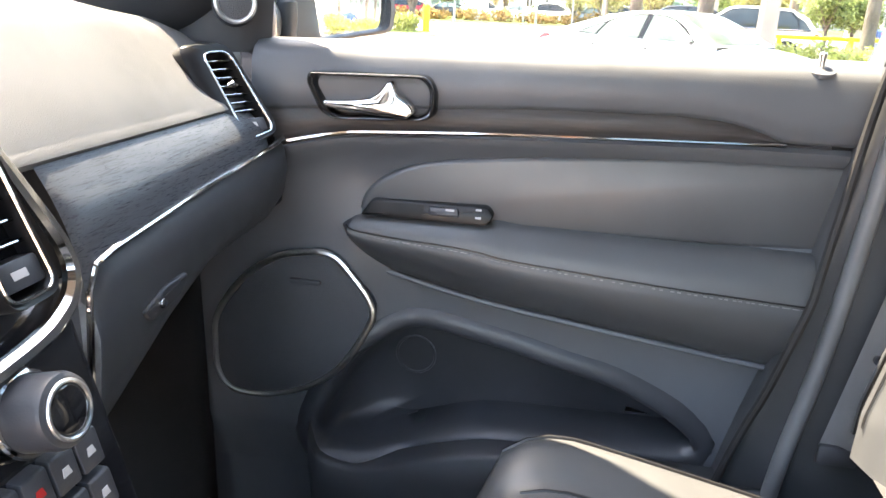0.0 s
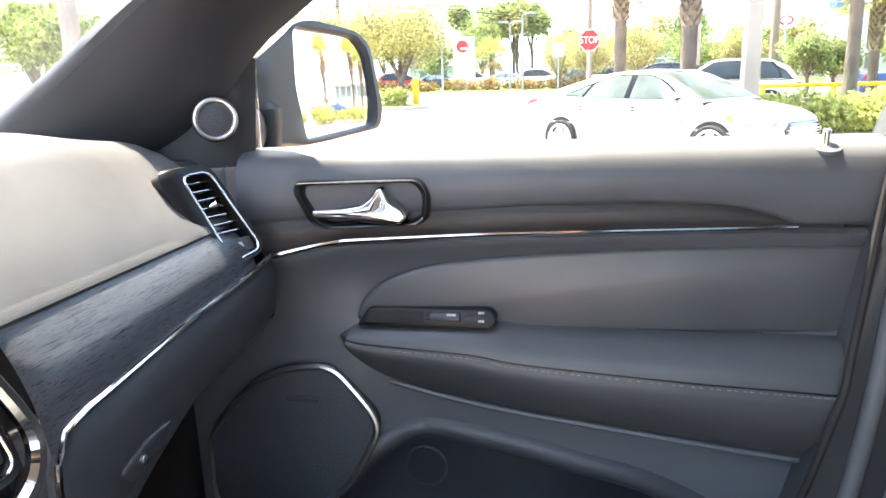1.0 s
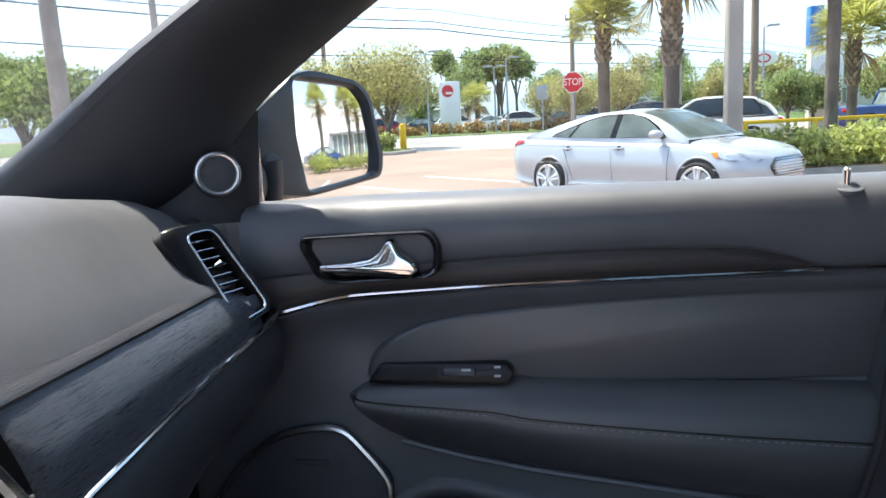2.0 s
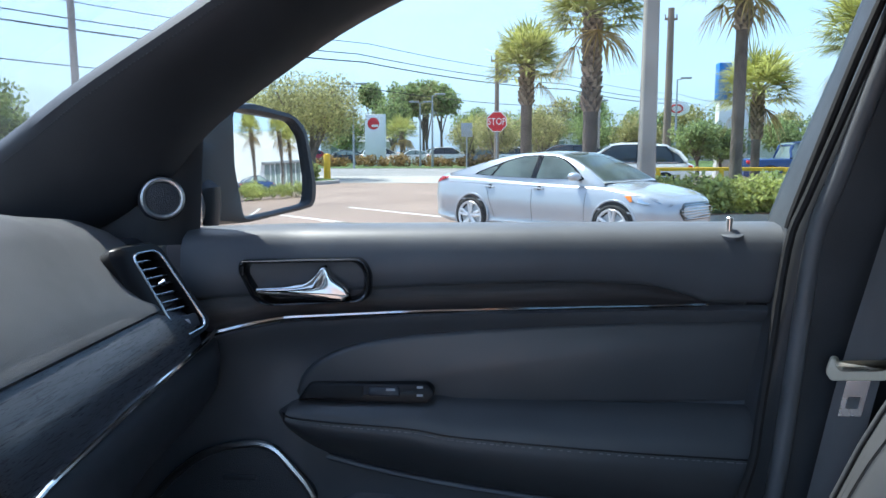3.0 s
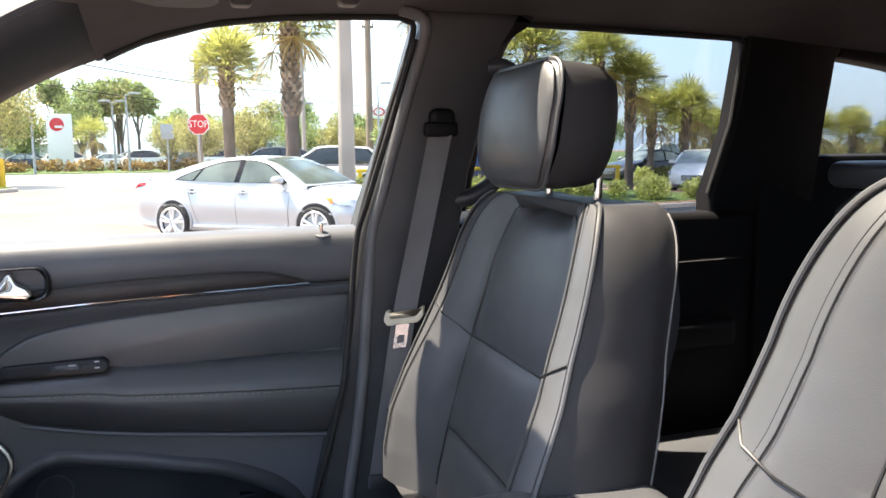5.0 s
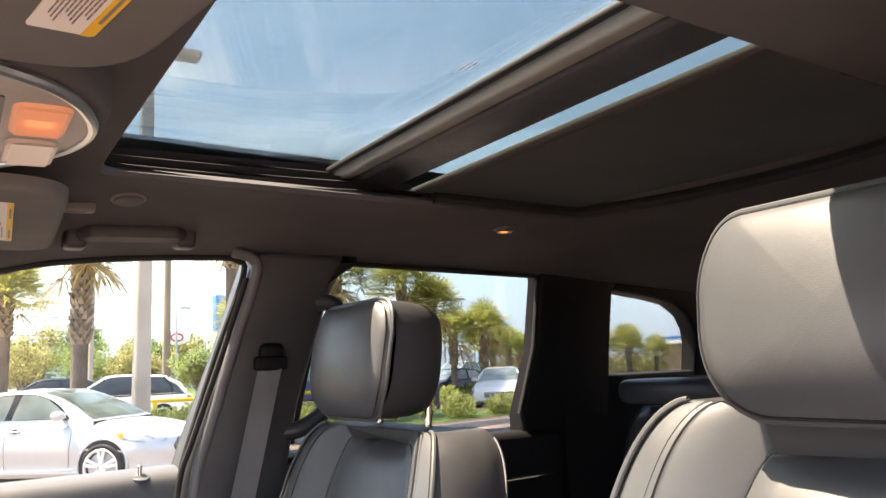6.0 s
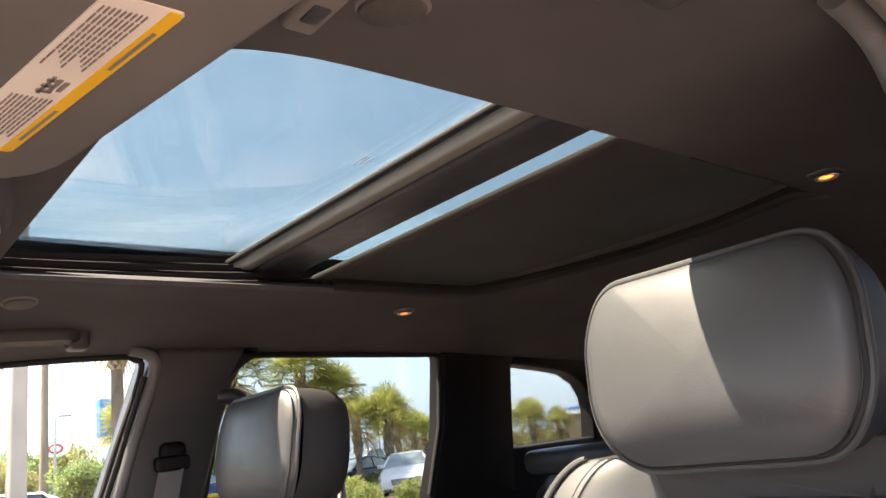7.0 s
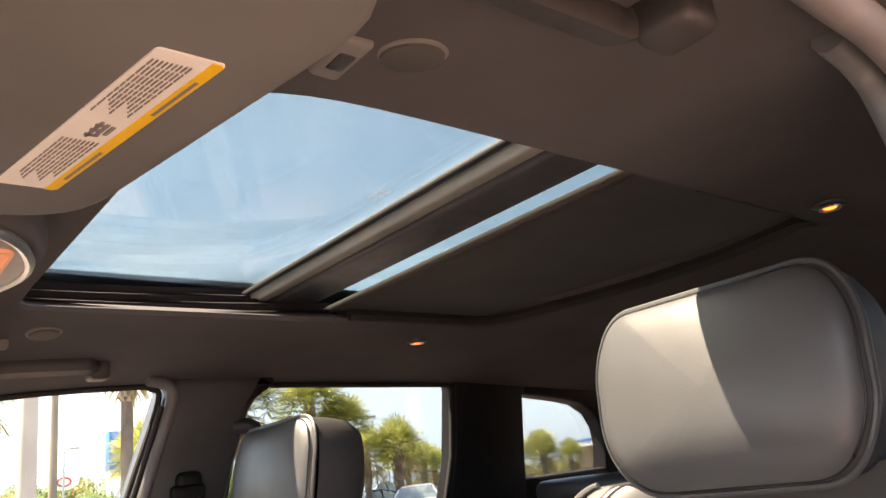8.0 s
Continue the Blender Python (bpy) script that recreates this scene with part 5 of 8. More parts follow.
# ---- seats ----
def seat(name, label, head_x, lift=0.0, broad=0.0):
    """A front seat at its own origin (floor, middle of the cushion's rear); x to the rear."""
    o = thing(name, label, "car seat")
    # backrest: sections up the back, each from the middle of the face round the bolsters to the rear shell
    HALF = [(0.0, 0.0), (0.05, 0.0), (0.10, 0.0), (0.130, -0.001), (0.146, -0.003), (0.174, -0.018), (0.213, -0.038), (0.252, -0.046), (0.282, -0.037), (0.296, -0.006), (0.298, 0.05), (0.288, 0.085), (0.25, 0.112), (0.18, 0.125), (0.14, 0.127), (0.0, 0.128)]
    H = [(0.0, 1.03, 1.4), (0.06, 1.04, 1.6), (0.13, 1.04, 1.68), (0.20, 1.02, 1.58), (0.25, 1.0, 1.45), (0.30, 0.97, 1.3), (0.35, 0.92, 1.15), (0.385, 0.90, 1.06), (0.42, 0.88, 0.98)]
    secs = []
    for h in np.linspace(0, 0.42, 55):
        secs.append((h, float(np.interp(h, [q[0] for q in H], [q[1] for q in H])), float(np.interp(h, [q[0] for q in H], [q[2] for q in H])), 1.0))
    for k in range(1, 25):
        q = math.sin(k / 24 * math.pi / 2)
        secs.append((0.42 + (0.119 + lift) * q, 0.88 * (1 - 0.05 * q) * (1 - 0.25 * (1 - math.sqrt(1 - q * q))), 0.98 * (1 - 0.35 * q ** 1.5) * math.sqrt(1 - 0.8 * q ** 6), math.sqrt(max(0.0, 1 - 0.85 * q ** 6))))
    secs = [(h, wd * (1 + broad * min(1.0, h / 0.3)), bo, th) for h, wd, bo, th in secs]
    SEAMS = (0.1322, 0.2878)
    TOP = 0.539 + lift

    def pillow(h, y):
        """How far the padding of the middle panels stands out between their cross seams."""
        if y > 0.145:
            return 0.0
        lo = max([0.0] + [q for q in SEAMS if q <= h])
        hi = min([q for q in SEAMS if q > h] + [TOP + 0.012 + broad])
        u = (h - lo) / (hi - lo)
        return (0.013 + 0.5 * broad * (h > SEAMS[1])) * (1 - abs(2 * u - 1) ** 5) * (1 - (y / 0.147) ** 6)

    def smooth_step(u):
        u = min(1.0, max(0.0, u))
        return u * u * (3 - 2 * u)

    def back_pt(h, wd, bo, th, y, d, sgn):
        lumb = float(np.interp(h, [0, 0.06, 0.13, 0.21, 0.29, 0.38, 0.5], [0.018, 0.021, 0.0205, 0.014, 0.006, 0.002, 0.0])) if d < 0.01 else 0
        x = -0.085 + 0.235 * h
        dd = d * bo if d < 0 else d * th + (0.128 * (1 - th) * 0.5 if th < 1 else 0)
        if d == 0.0 and th < 1:
            dd = 0.128 * (1 - th) * 0.5
        # the middle panel ends lower than the bolsters beside it
        dip = (0.022 + 0.45 * broad) * smooth_step((h - 0.40) / (TOP - 0.40)) * smooth_step((0.182 - y) / 0.034)
        if y < 0.15 and d < 0.01:
            wd *= float(np.interp(h, [0, 0.13, 0.21, 0.30, 0.42, TOP], [0.85, 0.86, 0.94, 1.05, 1.08, 1.06]))
        return Vector((x + dd - lumb - (pillow(h, y) if -0.02 < d < 0.01 else 0.0), sgn * y * wd, 0.40 + h - dip))
    rows = []
    for h, wd, bo, th in secs:
        r = [back_pt(h, wd, bo, th, y, d, 1) for y, d in HALF] + [back_pt(h, wd, bo, th, y, d, -1) for y, d in HALF[-2:0:-1]]
        rows.append(r)
    n = len(HALF)
    full = 2 * n - 2
    bm = bmesh.new()
    V = grid(bm, [r[full - 8:] + r[:9] for r in rows])
    bm.faces.new(V[-1])
    part("backrest", bm, LEATHER, o, "smooth black leather backrest", angle=70)
    bm = bmesh.new()
    V = grid(bm, [r[8:full - 7] for r in rows])
    bm.faces.new(V[-1])
    bm.faces.new(V[0])
    part("side_shell", bm, SEATBACK, o, "matt black seat side", angle=70)

    def col(j, a, b, lift=0.0012):
        return [rows[i][j % full] + Vector((-lift, 0, lift * 0.4)) for i in range(a, b)]
    for sg in (1, -1):
        j = 4 if sg > 0 else full - 4
        part("insert_seam", tube(bmesh.new(), col(j, 4, 79), 0.0016, 6), PIPING, o)
        j = 8 if sg > 0 else full - 8
        edge = [rows[i][j % full] + Vector((-0.0022, 0.0022 * sg, 0.001)) for i in range(2, 79)]
        part("bolster_piping", tube(bmesh.new(), edge, 0.0036, 8), LEATHER, o)
        part("piping_seam", tube(bmesh.new(), [p + Vector((-0.0018, -0.0046 * sg, 0)) for p in edge], 0.0012, 6), PIPING, o)
        # twin-stitched seam along the bolster, running outwards below the cross seam
        j, j1 = (6, 7) if sg > 0 else (full - 6, full - 7)
        mid = [rows[i][j % full].lerp(rows[i][j1 % full], 0.55 + 0.35 * smooth_step((0.36 - secs[i][0]) / 0.22)) for i in range(6, 78)]
        for off in (-0.0042, 0.0042):
            part("bolster_groove", tube(bmesh.new(), [p + Vector((-0.0002, off, 0)) for p in mid], 0.0009, 6), PIPING, o)
        bm = bmesh.new()
        for p0, p1 in zip(mid, mid[1:]):
            for off in (-0.0066, 0.0066):
                for f in (0.0, 0.33, 0.67):
                    p = p0.lerp(p1, f) + Vector((-0.0004, off, 0))
                    add_box(bm, p - Vector((0.0004, 0.0004, 0.0008)), p + Vector((0.0004, 0.0004, 0.0008)))
        tagged(part("stitching", bm, DARKTHREAD, o, smooth=False), kind="stuff")
        # seam across the bolster
        i0 = 37
        jj = [j2 % full for j2 in (range(4, 9) if sg > 0 else range(full - 8, full - 3))]
        part("bolster_seam", tube(bmesh.new(), [rows[i0 + 2 * k][q] + Vector((-0.0012, 0, 0)) for k, q in enumerate(jj if sg > 0 else jj[::-1])], 0.0015, 6), PIPING, o)
    # cross seams and the perforated lower insert
    for i0 in (37, 17):
        pts = [rows[i0][q % full] + Vector((-0.0012, 0, 0)) for q in (full - 4, full - 3, full - 2, full - 1, 0, 1, 2, 3, 4)]
        part("cross_seam", tube(bmesh.new(), pts, 0.0016, 6), PIPING, o)
    pr = []
    for i in range(18, 38):
        pr.append([rows[i][q % full] + Vector((-0.0012, 0, 0)) for k, q in enumerate((full - 4, full - 3, full - 2, full - 1, 0, 1, 2, 3, 4))])
    bm = bmesh.new()
    grid(bm, pr)
    part("perforated_panel", bm, PERF, o, "perforated leather lumbar panel")
    for sg in (1, -1):
        j = 11 if sg > 0 else full - 11
        part("shell_seam", tube(bmesh.new(), [rows[i][j] + Vector((0, 0.001 * sg, 0)) for i in range(4, 72)], 0.0014, 6), STITCH, o)
    # rear shell with map pocket
    part("back_shell", plate(rounded([(-0.235, 0.44), (0.235, 0.44), (0.24, 0.78), (0.17, 0.90), (-0.17, 0.90), (-0.24, 0.78)], 0.04, 4), lambda y, z, d: Vector((-0.085 + 0.235 * (z - 0.40) + 0.140 - d, y * 0.9, z)), 0.0, 0.02, 0.006, 2), SEATBACK, o, "black seat back shell")
    # cushion
    rows2 = []
    for t in np.linspace(0, 1, 22):
        x = -0.62 + 0.60 * t
        nose = math.sqrt(max(0.0, 1 - (1 - min(1, t / 0.20)) ** 2))
        wd = 0.86 + 0.08 * math.sin(math.pi * min(1, t * 1.3) * 0.5)
        zt = 0.385 - 0.115 * t
        wd *= 0.78 + 0.22 * math.sqrt(max(0.0, 1 - (1 - min(1, t / 0.25)) ** 2))
        CH = [(0.0, 0.0), (0.08, 0.0), (0.15, 0.002), (0.172, 0.0), (0.19, 0.014), (0.225, 0.036), (0.255, 0.034), (0.282, 0.012), (0.292, -0.03), (0.285, -0.10), (0.26, -0.135), (0.0, -0.14)]
        r = []
        for sg in (1, -1):
            seq = CH if sg > 0 else CH[-2:0:-1]
            for y, d in seq:
                r.append(Vector((x, sg * y * wd, zt + (d * (1 - 0.75 * t) if d > 0 else d) - 0.10 * (1 - nose) * (1 if d > -0.05 else 0.2))))
        rows2.append(r)
    bm = bmesh.new()
    V = grid(bm, rows2, closed_v=True)
    bm.faces.new(V[0])
    bm.faces.new(V[-1])
    part("cushion", bm, LEATHER, o, "black leather seat cushion", angle=70)
    f2 = len(rows2[0])
    for j in (3, f2 - 3):
        part("cushion_seam", tube(bmesh.new(), [rows2[i][j] + Vector((0, 0, 0.0012)) for i in range(2, 22)], 0.0022, 6), PIPING, o)
    for j in (6, f2 - 6):
        part("cushion_piping", tube(bmesh.new(), [rows2[i][j] + Vector((0, 0, 0.001)) for i in range(1, 22)], 0.0026, 6), PIPING, o)
    pr = []
    for i in range(5, 20):
        pr.append([rows2[i][q % f2] + Vector((0, 0, 0.003 if 5 < i < 19 and 0 < k < 6 else 0.0006)) for k, q in enumerate((f2 - 3, f2 - 2, f2 - 1, 0, 1, 2, 3))])
    bm = bmesh.new()
    grid(bm, pr)
    bmesh.ops.solidify(bm, geom=bm.faces[:], thickness=0.002)
    part("perforated_cushion", bm, PERF, o, "perforated leather cushion panel")
    part("seat_base", box((-0.56, -0.22, 0.0), (0.0, 0.22, 0.22), 0.02, 2), PLASTIC, o)
    # headrest: face with piping round it, and a rounded body behind
    hh = Vector((head_x, 0, 1.048))
    hz2 = Vector((0.12, 0, 0.992))
    HO = [(-0.112, 0.092), (0.116, 0.092), (0.138, 0.045), (0.134, -0.045), (0.099, -0.092), (-0.096, -0.092), (-0.130, -0.045), (-0.134, 0.045)]
    ho = [p for p in rounded(HO, [0.045, 0.045, 0.05, 0.06, 0.05, 0.05, 0.06, 0.05], 6)]

    def hp(a, b, d):
        bow = -0.022 * (1 - (a / 0.14) ** 2) * smooth_step((b + 0.100) / 0.055) - 0.014 * (1 - (b / 0.095) ** 2)
        return hh + hz2 * b + Vector((d, a, 0)) + Vector((bow * (1 if d < 0.03 else 0), 0, 0))
    rws = []
    for k, d in ((0.02, 0.0), (0.35, 0.0), (0.65, 0.0), (0.86, 0.0), (0.96, 0.003), (1.0, 0.012)):
        rws.append([hp(p.x * k, p.y * k, d) for p in ho])
    bm = bmesh.new()
    V = grid(bm, rws, closed_v=True)
    bm.faces.new(V[0])
    hr = part("headrest", bm, LEATHER, o, "black leather headrest face", angle=60)
    part("headrest_piping", tube(bmesh.new(), [hp(p.x * 1.012, p.y * 1.012, 0.011) for p in ho], 0.0034, 8, True), LEATHER, hr, "thin black leather piping")
    part("piping_seam", tube(bmesh.new(), [hp(p.x * 0.977, p.y * 0.972, 0.004) for p in ho], 0.0012, 6, True), PIPING, hr)
    rws = []
    for k, kb, d, sh in ((0.99, 0.99, 0.006, 0), (1.0, 0.99, 0.04, -0.002), (0.95, 0.95, 0.075, -0.004), (0.86, 0.86, 0.10, -0.008), (0.66, 0.66, 0.118, -0.012), (0.3, 0.3, 0.125, -0.015)):
        rws.append([hh + hz2 * (p.y * kb + sh) + Vector((d, p.x * k, 0)) for p in ho])
    bm = bmesh.new()
    V = grid(bm, rws, closed_v=True)
    bm.faces.new(V[-1])
    part("headrest_body", bm, SEATBACK, hr, "black vinyl headrest back", angle=60)
    for y in (-0.080, 0.080):
        part("headrest_post", rod((0.084, y, 0.88), (0.090, y, 1.03), 0.0065, 12), CHROME, hr, "chrome headrest post")
        part("post_collar", disc_prism((0.086, y, 0.913 + 0.9 * lift), (0.15, 0, 1), 0.014, 0.012, 16, 0.003), PLASTIC, hr)
    return o


pseat = seat("passenger_seat", "black leather front passenger seat with headrest", -0.006)
pseat.matrix_world = pose(0.735, 0.705, 0.53, 0, 0, 0)
dseat = seat("driver_seat", "black leather driver seat in the sun", 0.006, 0.030, 0.05)
dseat.matrix_world = pose(0.765, -0.090, 0.55, 0, 0, 0)


# ---- rear bench ----
rb = thing("rear_bench", "black leather rear bench seat", "rear seat")
for y0, y1 in ((-0.34, 0.10), (0.12, 0.54), (0.56, 1.00)):
    bm = bmesh.new()
    rows = []
    for h in np.linspace(0, 1, 16):
        z = 0.88 + 0.56 * h
        x = 1.50 + 0.16 * h
        rr = math.sqrt(max(0, 1 - max(0, (h - 0.88) / 0.12) ** 2))
        yc, hw = (y0 + y1) / 2, (y1 - y0) / 2 * (0.94 + 0.06 * rr)
        sec = [(-1, 0.05), (-0.97, 0.005), (-0.80, -0.022), (-0.62, -0.004), (0, 0.004), (0.62, -0.004), (0.80, -0.022), (0.97, 0.005), (1, 0.05), (0.9, 0.12), (-0.9, 0.12)]
        rows.append([Vector((x + d * (0.4 + 0.6 * rr) + 0.04 * (1 - rr), yc + a * hw, z)) for a, d in sec])
    V = grid(bm, rows, closed_v=True)
    bm.faces.new(V[0])
    bm.faces.new(V[-1])
    part("back_section", bm, LEATHER, rb, "black leather back section", angle=60)
    for q in (3, 5):
        part("back_seam", tube(bmesh.new(), [rows[i][q] + Vector((-0.001, 0, 0)) for i in range(1, 16)], 0.0022, 6), PIPING, rb)
    part("folded_headrest", box((1.60, y0 + 0.06, 1.452), (1.76, y1 - 0.02, 1.512), 0.026, 5), LEATHER, rb, "folded black leather headrest")
part("cushion", box((1.02, -0.36, 0.66), (1.54, 1.02, 0.92), 0.05, 4), LEATHER, rb)

# ---- seat belts ----
def belt(name, m3, flipx, base, label):
    o = thing(name, label, "seat belt")
    top = m3(0.700, 1.580, -0.070)
    mid = m3(0.628, 1.226, -0.085 + base)
    low = m3(0.580, 0.90, -0.065)
    rows = []
    P = spline([top, top.lerp(mid, 0.5) + Vector((0.0, 0, 0)), mid, mid.lerp(low, 0.5), low], 30)
    for i, p in enumerate(P):
        wv = Vector((0.90, -0.42 * flipx, 0.15)).normalized()
        rows.append([p - wv * 0.0235, p - wv * 0.008 + Vector((0, -0.0006, 0)), p + wv * 0.008 + Vector((0, -0.0006, 0)), p + wv * 0.0235])
    bm = bmesh.new()
    grid(bm, rows)
    bmesh.ops.solidify(bm, geom=bm.faces[:], thickness=0.0014)
    part("webbing", bm, WEBBING, o, "dark grey woven webbing")
    an = thing("belt_anchor", "", "")
    an.parent = o
    part("anchor_cover", box(m3(0.680, 1.575, -0.05) - Vector((0, 0.022, 0)), m3(0.732, 1.622, -0.05) + Vector((0, 0.025, 0)), 0.014, 4), TRIMSHADE, an, "black height adjuster cover")
    part("guide_loop", box(top - Vector((0.033, 0.010, 0.012)), top + Vector((0.033, 0.010, 0.016)), 0.007, 3), TRIMSHADE, an)
    tg = thing("latch_plate", "", "")
    tg.parent = o
    wv = Vector((0.90, -0.42 * flipx, 0.15)).normalized()
    dn = (low - mid).normalized()
    nn = wv.cross(dn).normalized()
    tm = lambda a, b, d: mid + wv * a + dn * b + nn * d
    part("latch_cover", plate(rounded([(-0.038, -0.016), (-0.029, -0.014), (-0.024, -0.001), (0.024, -0.001), (0.029, -0.014), (0.038, -0.016), (0.040, 0.004), (0.031, 0.016), (-0.031, 0.016), (-0.040, 0.004)], 0.005, 3), tm, -0.007, 0.007, 0.004, 2), CREAM, tg, "cream plastic latch cover")
    bm = bmesh.new()
    for a, b in (((-0.013, 0.014), (0.013, 0.038)), ((-0.013, 0.054), (0.013, 0.064)), ((-0.013, 0.038), (-0.007, 0.054)), ((0.007, 0.038), (0.013, 0.054))):
        vs = [tm(x, y, d) for d in (-0.0012, 0.0012) for x, y in ((a[0], a[1]), (b[0], a[1]), (b[0], b[1]), (a[0], b[1]))]
        q = [bm.verts.new(v) for v in vs]
        for f in ((0, 1, 2, 3), (4, 5, 6, 7), (0, 1, 5, 4), (1, 2, 6, 5), (2, 3, 7, 6), (3, 0, 4, 7)):
            bm.faces.new([q[k] for k in f])
    part("tongue", bm, STEEL, tg, "steel tongue with a slot", smooth=False)
    part("lower_anchor", box(low - Vector((0.026, 0.006, 0.026)), low + Vector((0.026, 0.006, 0.004)), 0.005), PLASTIC, o)
    part("stop_button", disc_prism(low.lerp(mid, 0.42) + Vector((0, -0.002, 0)), (0, -1, 0), 0.007, 0.004, 14, 0.001), PLASTIC, o)
    return o


belt("seat_belt", side, 1, 0.0, "grey passenger seat belt with cream latch hanging on the pillar")
belt("seat_belt", far_side, -1, 0.0, "grey driver seat belt on the pillar")
tagb = thing("airbag_tag", "small black and white cloth tag on the seat side", "tag")
part("tag", box((0.776, 0.976, 1.372), (0.780, 0.998, 1.400), 0.001), LABELWHITE, tagb)
part("tag_print", box((0.7745, 0.980, 1.376), (0.7765, 0.994, 1.384)), INK, tagb)

# ---- sun visors ----
def visor(name, shear, x0, x1, y0, y1, z0, tilt, label, lab, band):
    """A padded visor folded against the roof; tilt: how far its front edge drops; shear: how far it follows the curved screen."""
    o = thing(name, label, "sun visor")
    to3 = lambda x, y, d: Vector((x + shear * y, y, z0 - (x1 - x) * tilt + d))
    out = rounded([(x0, y0), (x1, y0), (x1, y1), (x0, y1)], [0.02, 0.065, 0.065, 0.02], 7)
    part("visor_body", plate(out, to3, 0.0, 0.020, 0.008, 3), VISORCLOTH, o, "dark cloth visor body")
    a0, a1, b0, b1 = lab
    lb = part("warning_label", plate(rounded([(a0, b0), (a1, b0), (a1, b1), (a0, b1)], 0.003, 4), to3, -0.0012, 0.002), LABELWHITE, o, "white printed warning label", smooth=False)
    ye = (a1 - band, a1)
    part("yellow_band", plate([(ye[0], b0 + 0.0004), (ye[1] - 0.0026, b0 + 0.0004), (ye[1] - 0.0003, b0 + 0.0028), (ye[1] - 0.0003, b1 - 0.0028), (ye[1] - 0.0026, b1 - 0.0004), (ye[0], b1 - 0.0004)], to3, -0.0018, 0.0), LABELYELLOW, lb, "yellow warning band", smooth=False)
    bm = bmesh.new()

    def bar(p, q, r, s):
        b2 = plate([(p, r), (q, r), (q, s), (p, s)], to3, -0.0020, 0.0)
        me = bpy.data.meshes.new("t")
        b2.to_mesh(me)
        b2.free()
        bm.from_mesh(me)
        bpy.data.meshes.remove(me)
    L = b1 - b0
    wx = (a1 - a0) - band
    for half in (0, 1):
        u0 = b0 + L * (0.05 if half == 0 else 0.58)
        u1 = b0 + L * (0.40 if half == 0 else 0.95)
        for k in range(10):
            xx = a0 + wx * (0.10 + 0.085 * k)
            if half == 0 and k > 8 or half == 1 and k == 0:
                continue
            u, e_ = u0, u1 - L * (0.02 + 0.10 * ((k * 7 + half * 3) % 4) / 4)
            while u < e_:
                w_ = L * (0.025 + 0.035 * ((k * 5 + int(u * 900)) % 5) / 5)
                bar(xx, xx + wx * 0.022, u, min(e_, u + w_))
                u += w_ + L * 0.008
        bar(ye[0] + band * 0.35, ye[0] + band * 0.65, u0 + L * 0.06, u1 - L * 0.06)
    for k in range(3):
        bar(a0 + wx * (0.50 + 0.13 * k), a0 + wx * (0.56 + 0.14 * k), b0 + L * (0.44 + 0.01 * k), b0 + L * (0.55 - 0.015 * k))
        bar(a0 + wx * 0.46, a0 + wx * (0.62 + 0.05 * k), b0 + L * (0.455 + 0.035 * k), b0 + L * (0.47 + 0.035 * k))
    part("label_print", bm, INK, lb, smooth=False)
    return o


visor("sun_visor", -0.18, 0.02, 0.2875, -0.245, 0.108, 1.760, 0.0, "dark cloth driver sun visor with warning label", (0.213, 0.248, -0.148, 0.041), 0.007)
visor("sun_visor", 0.05, 0.02, 0.262, 0.505, 0.93, 1.768, 0.0, "dark cloth passenger sun visor with warning label", (0.158, 0.206, 0.565, 0.825), 0.007)
for yy, zz, xx in ((-0.116, 1.809, 0.366), (0.785, 1.812, 0.325)):
    cl = thing("visor_clip", "small grey visor clip on the headliner", "clip")
    lx, ly = (0.012, 0.024) if yy < 0 else (0.026, 0.010)
    part("clip_body", box((xx - lx, yy - ly, zz - 0.004), (xx + lx, yy + ly, zz + 0.022), 0.005, 3), mat("grey clip plastic", (0.17, 0.16, 0.155), 0.6, vary=0.1), cl)
    part("clip_slot", box((xx - lx * 0.5, yy - ly * 0.4, zz - 0.0055), (xx + lx * 0.5, yy + ly * 0.4, zz - 0.002), 0.002), PLASTIC, cl)
for yy, xx in ((-0.135, 0.409), (0.752, 0.392)):
    z0 = roof_z(xx, yy) + (0.0025 if yy < 0 else 0)
    pz = thing("round_speaker", "small round perforated speaker in the headliner", "speaker")
    part("bezel", disc_prism((xx, yy, z0 - 0.004), (0.05, 0.15 if yy < 0 else -0.15, -1), 0.026, 0.03, 28, 0.006), mat("grey speaker bezel", (0.17, 0.155, 0.15), 0.7, vary=0.08), pz)
    part("mesh_cover", disc_prism((xx, yy, z0 - 0.0058), (0.05, 0.15 if yy < 0 else -0.15, -1), 0.0215, 0.01, 28, 0.002), mat("grey mesh", (0.075, 0.07, 0.067), 0.7, vary=0.1, bump=1.0, bscale=500, bdist=0.001, fine="voronoi"), pz)
# grab handles over the doors: a flat bar that folds up between two hinge blocks
GRAB = mat("dark moulded handle plastic", (0.040, 0.037, 0.039), 0.5, vary=0.1, bump=0.2, bscale=420, bdist=0.0005)
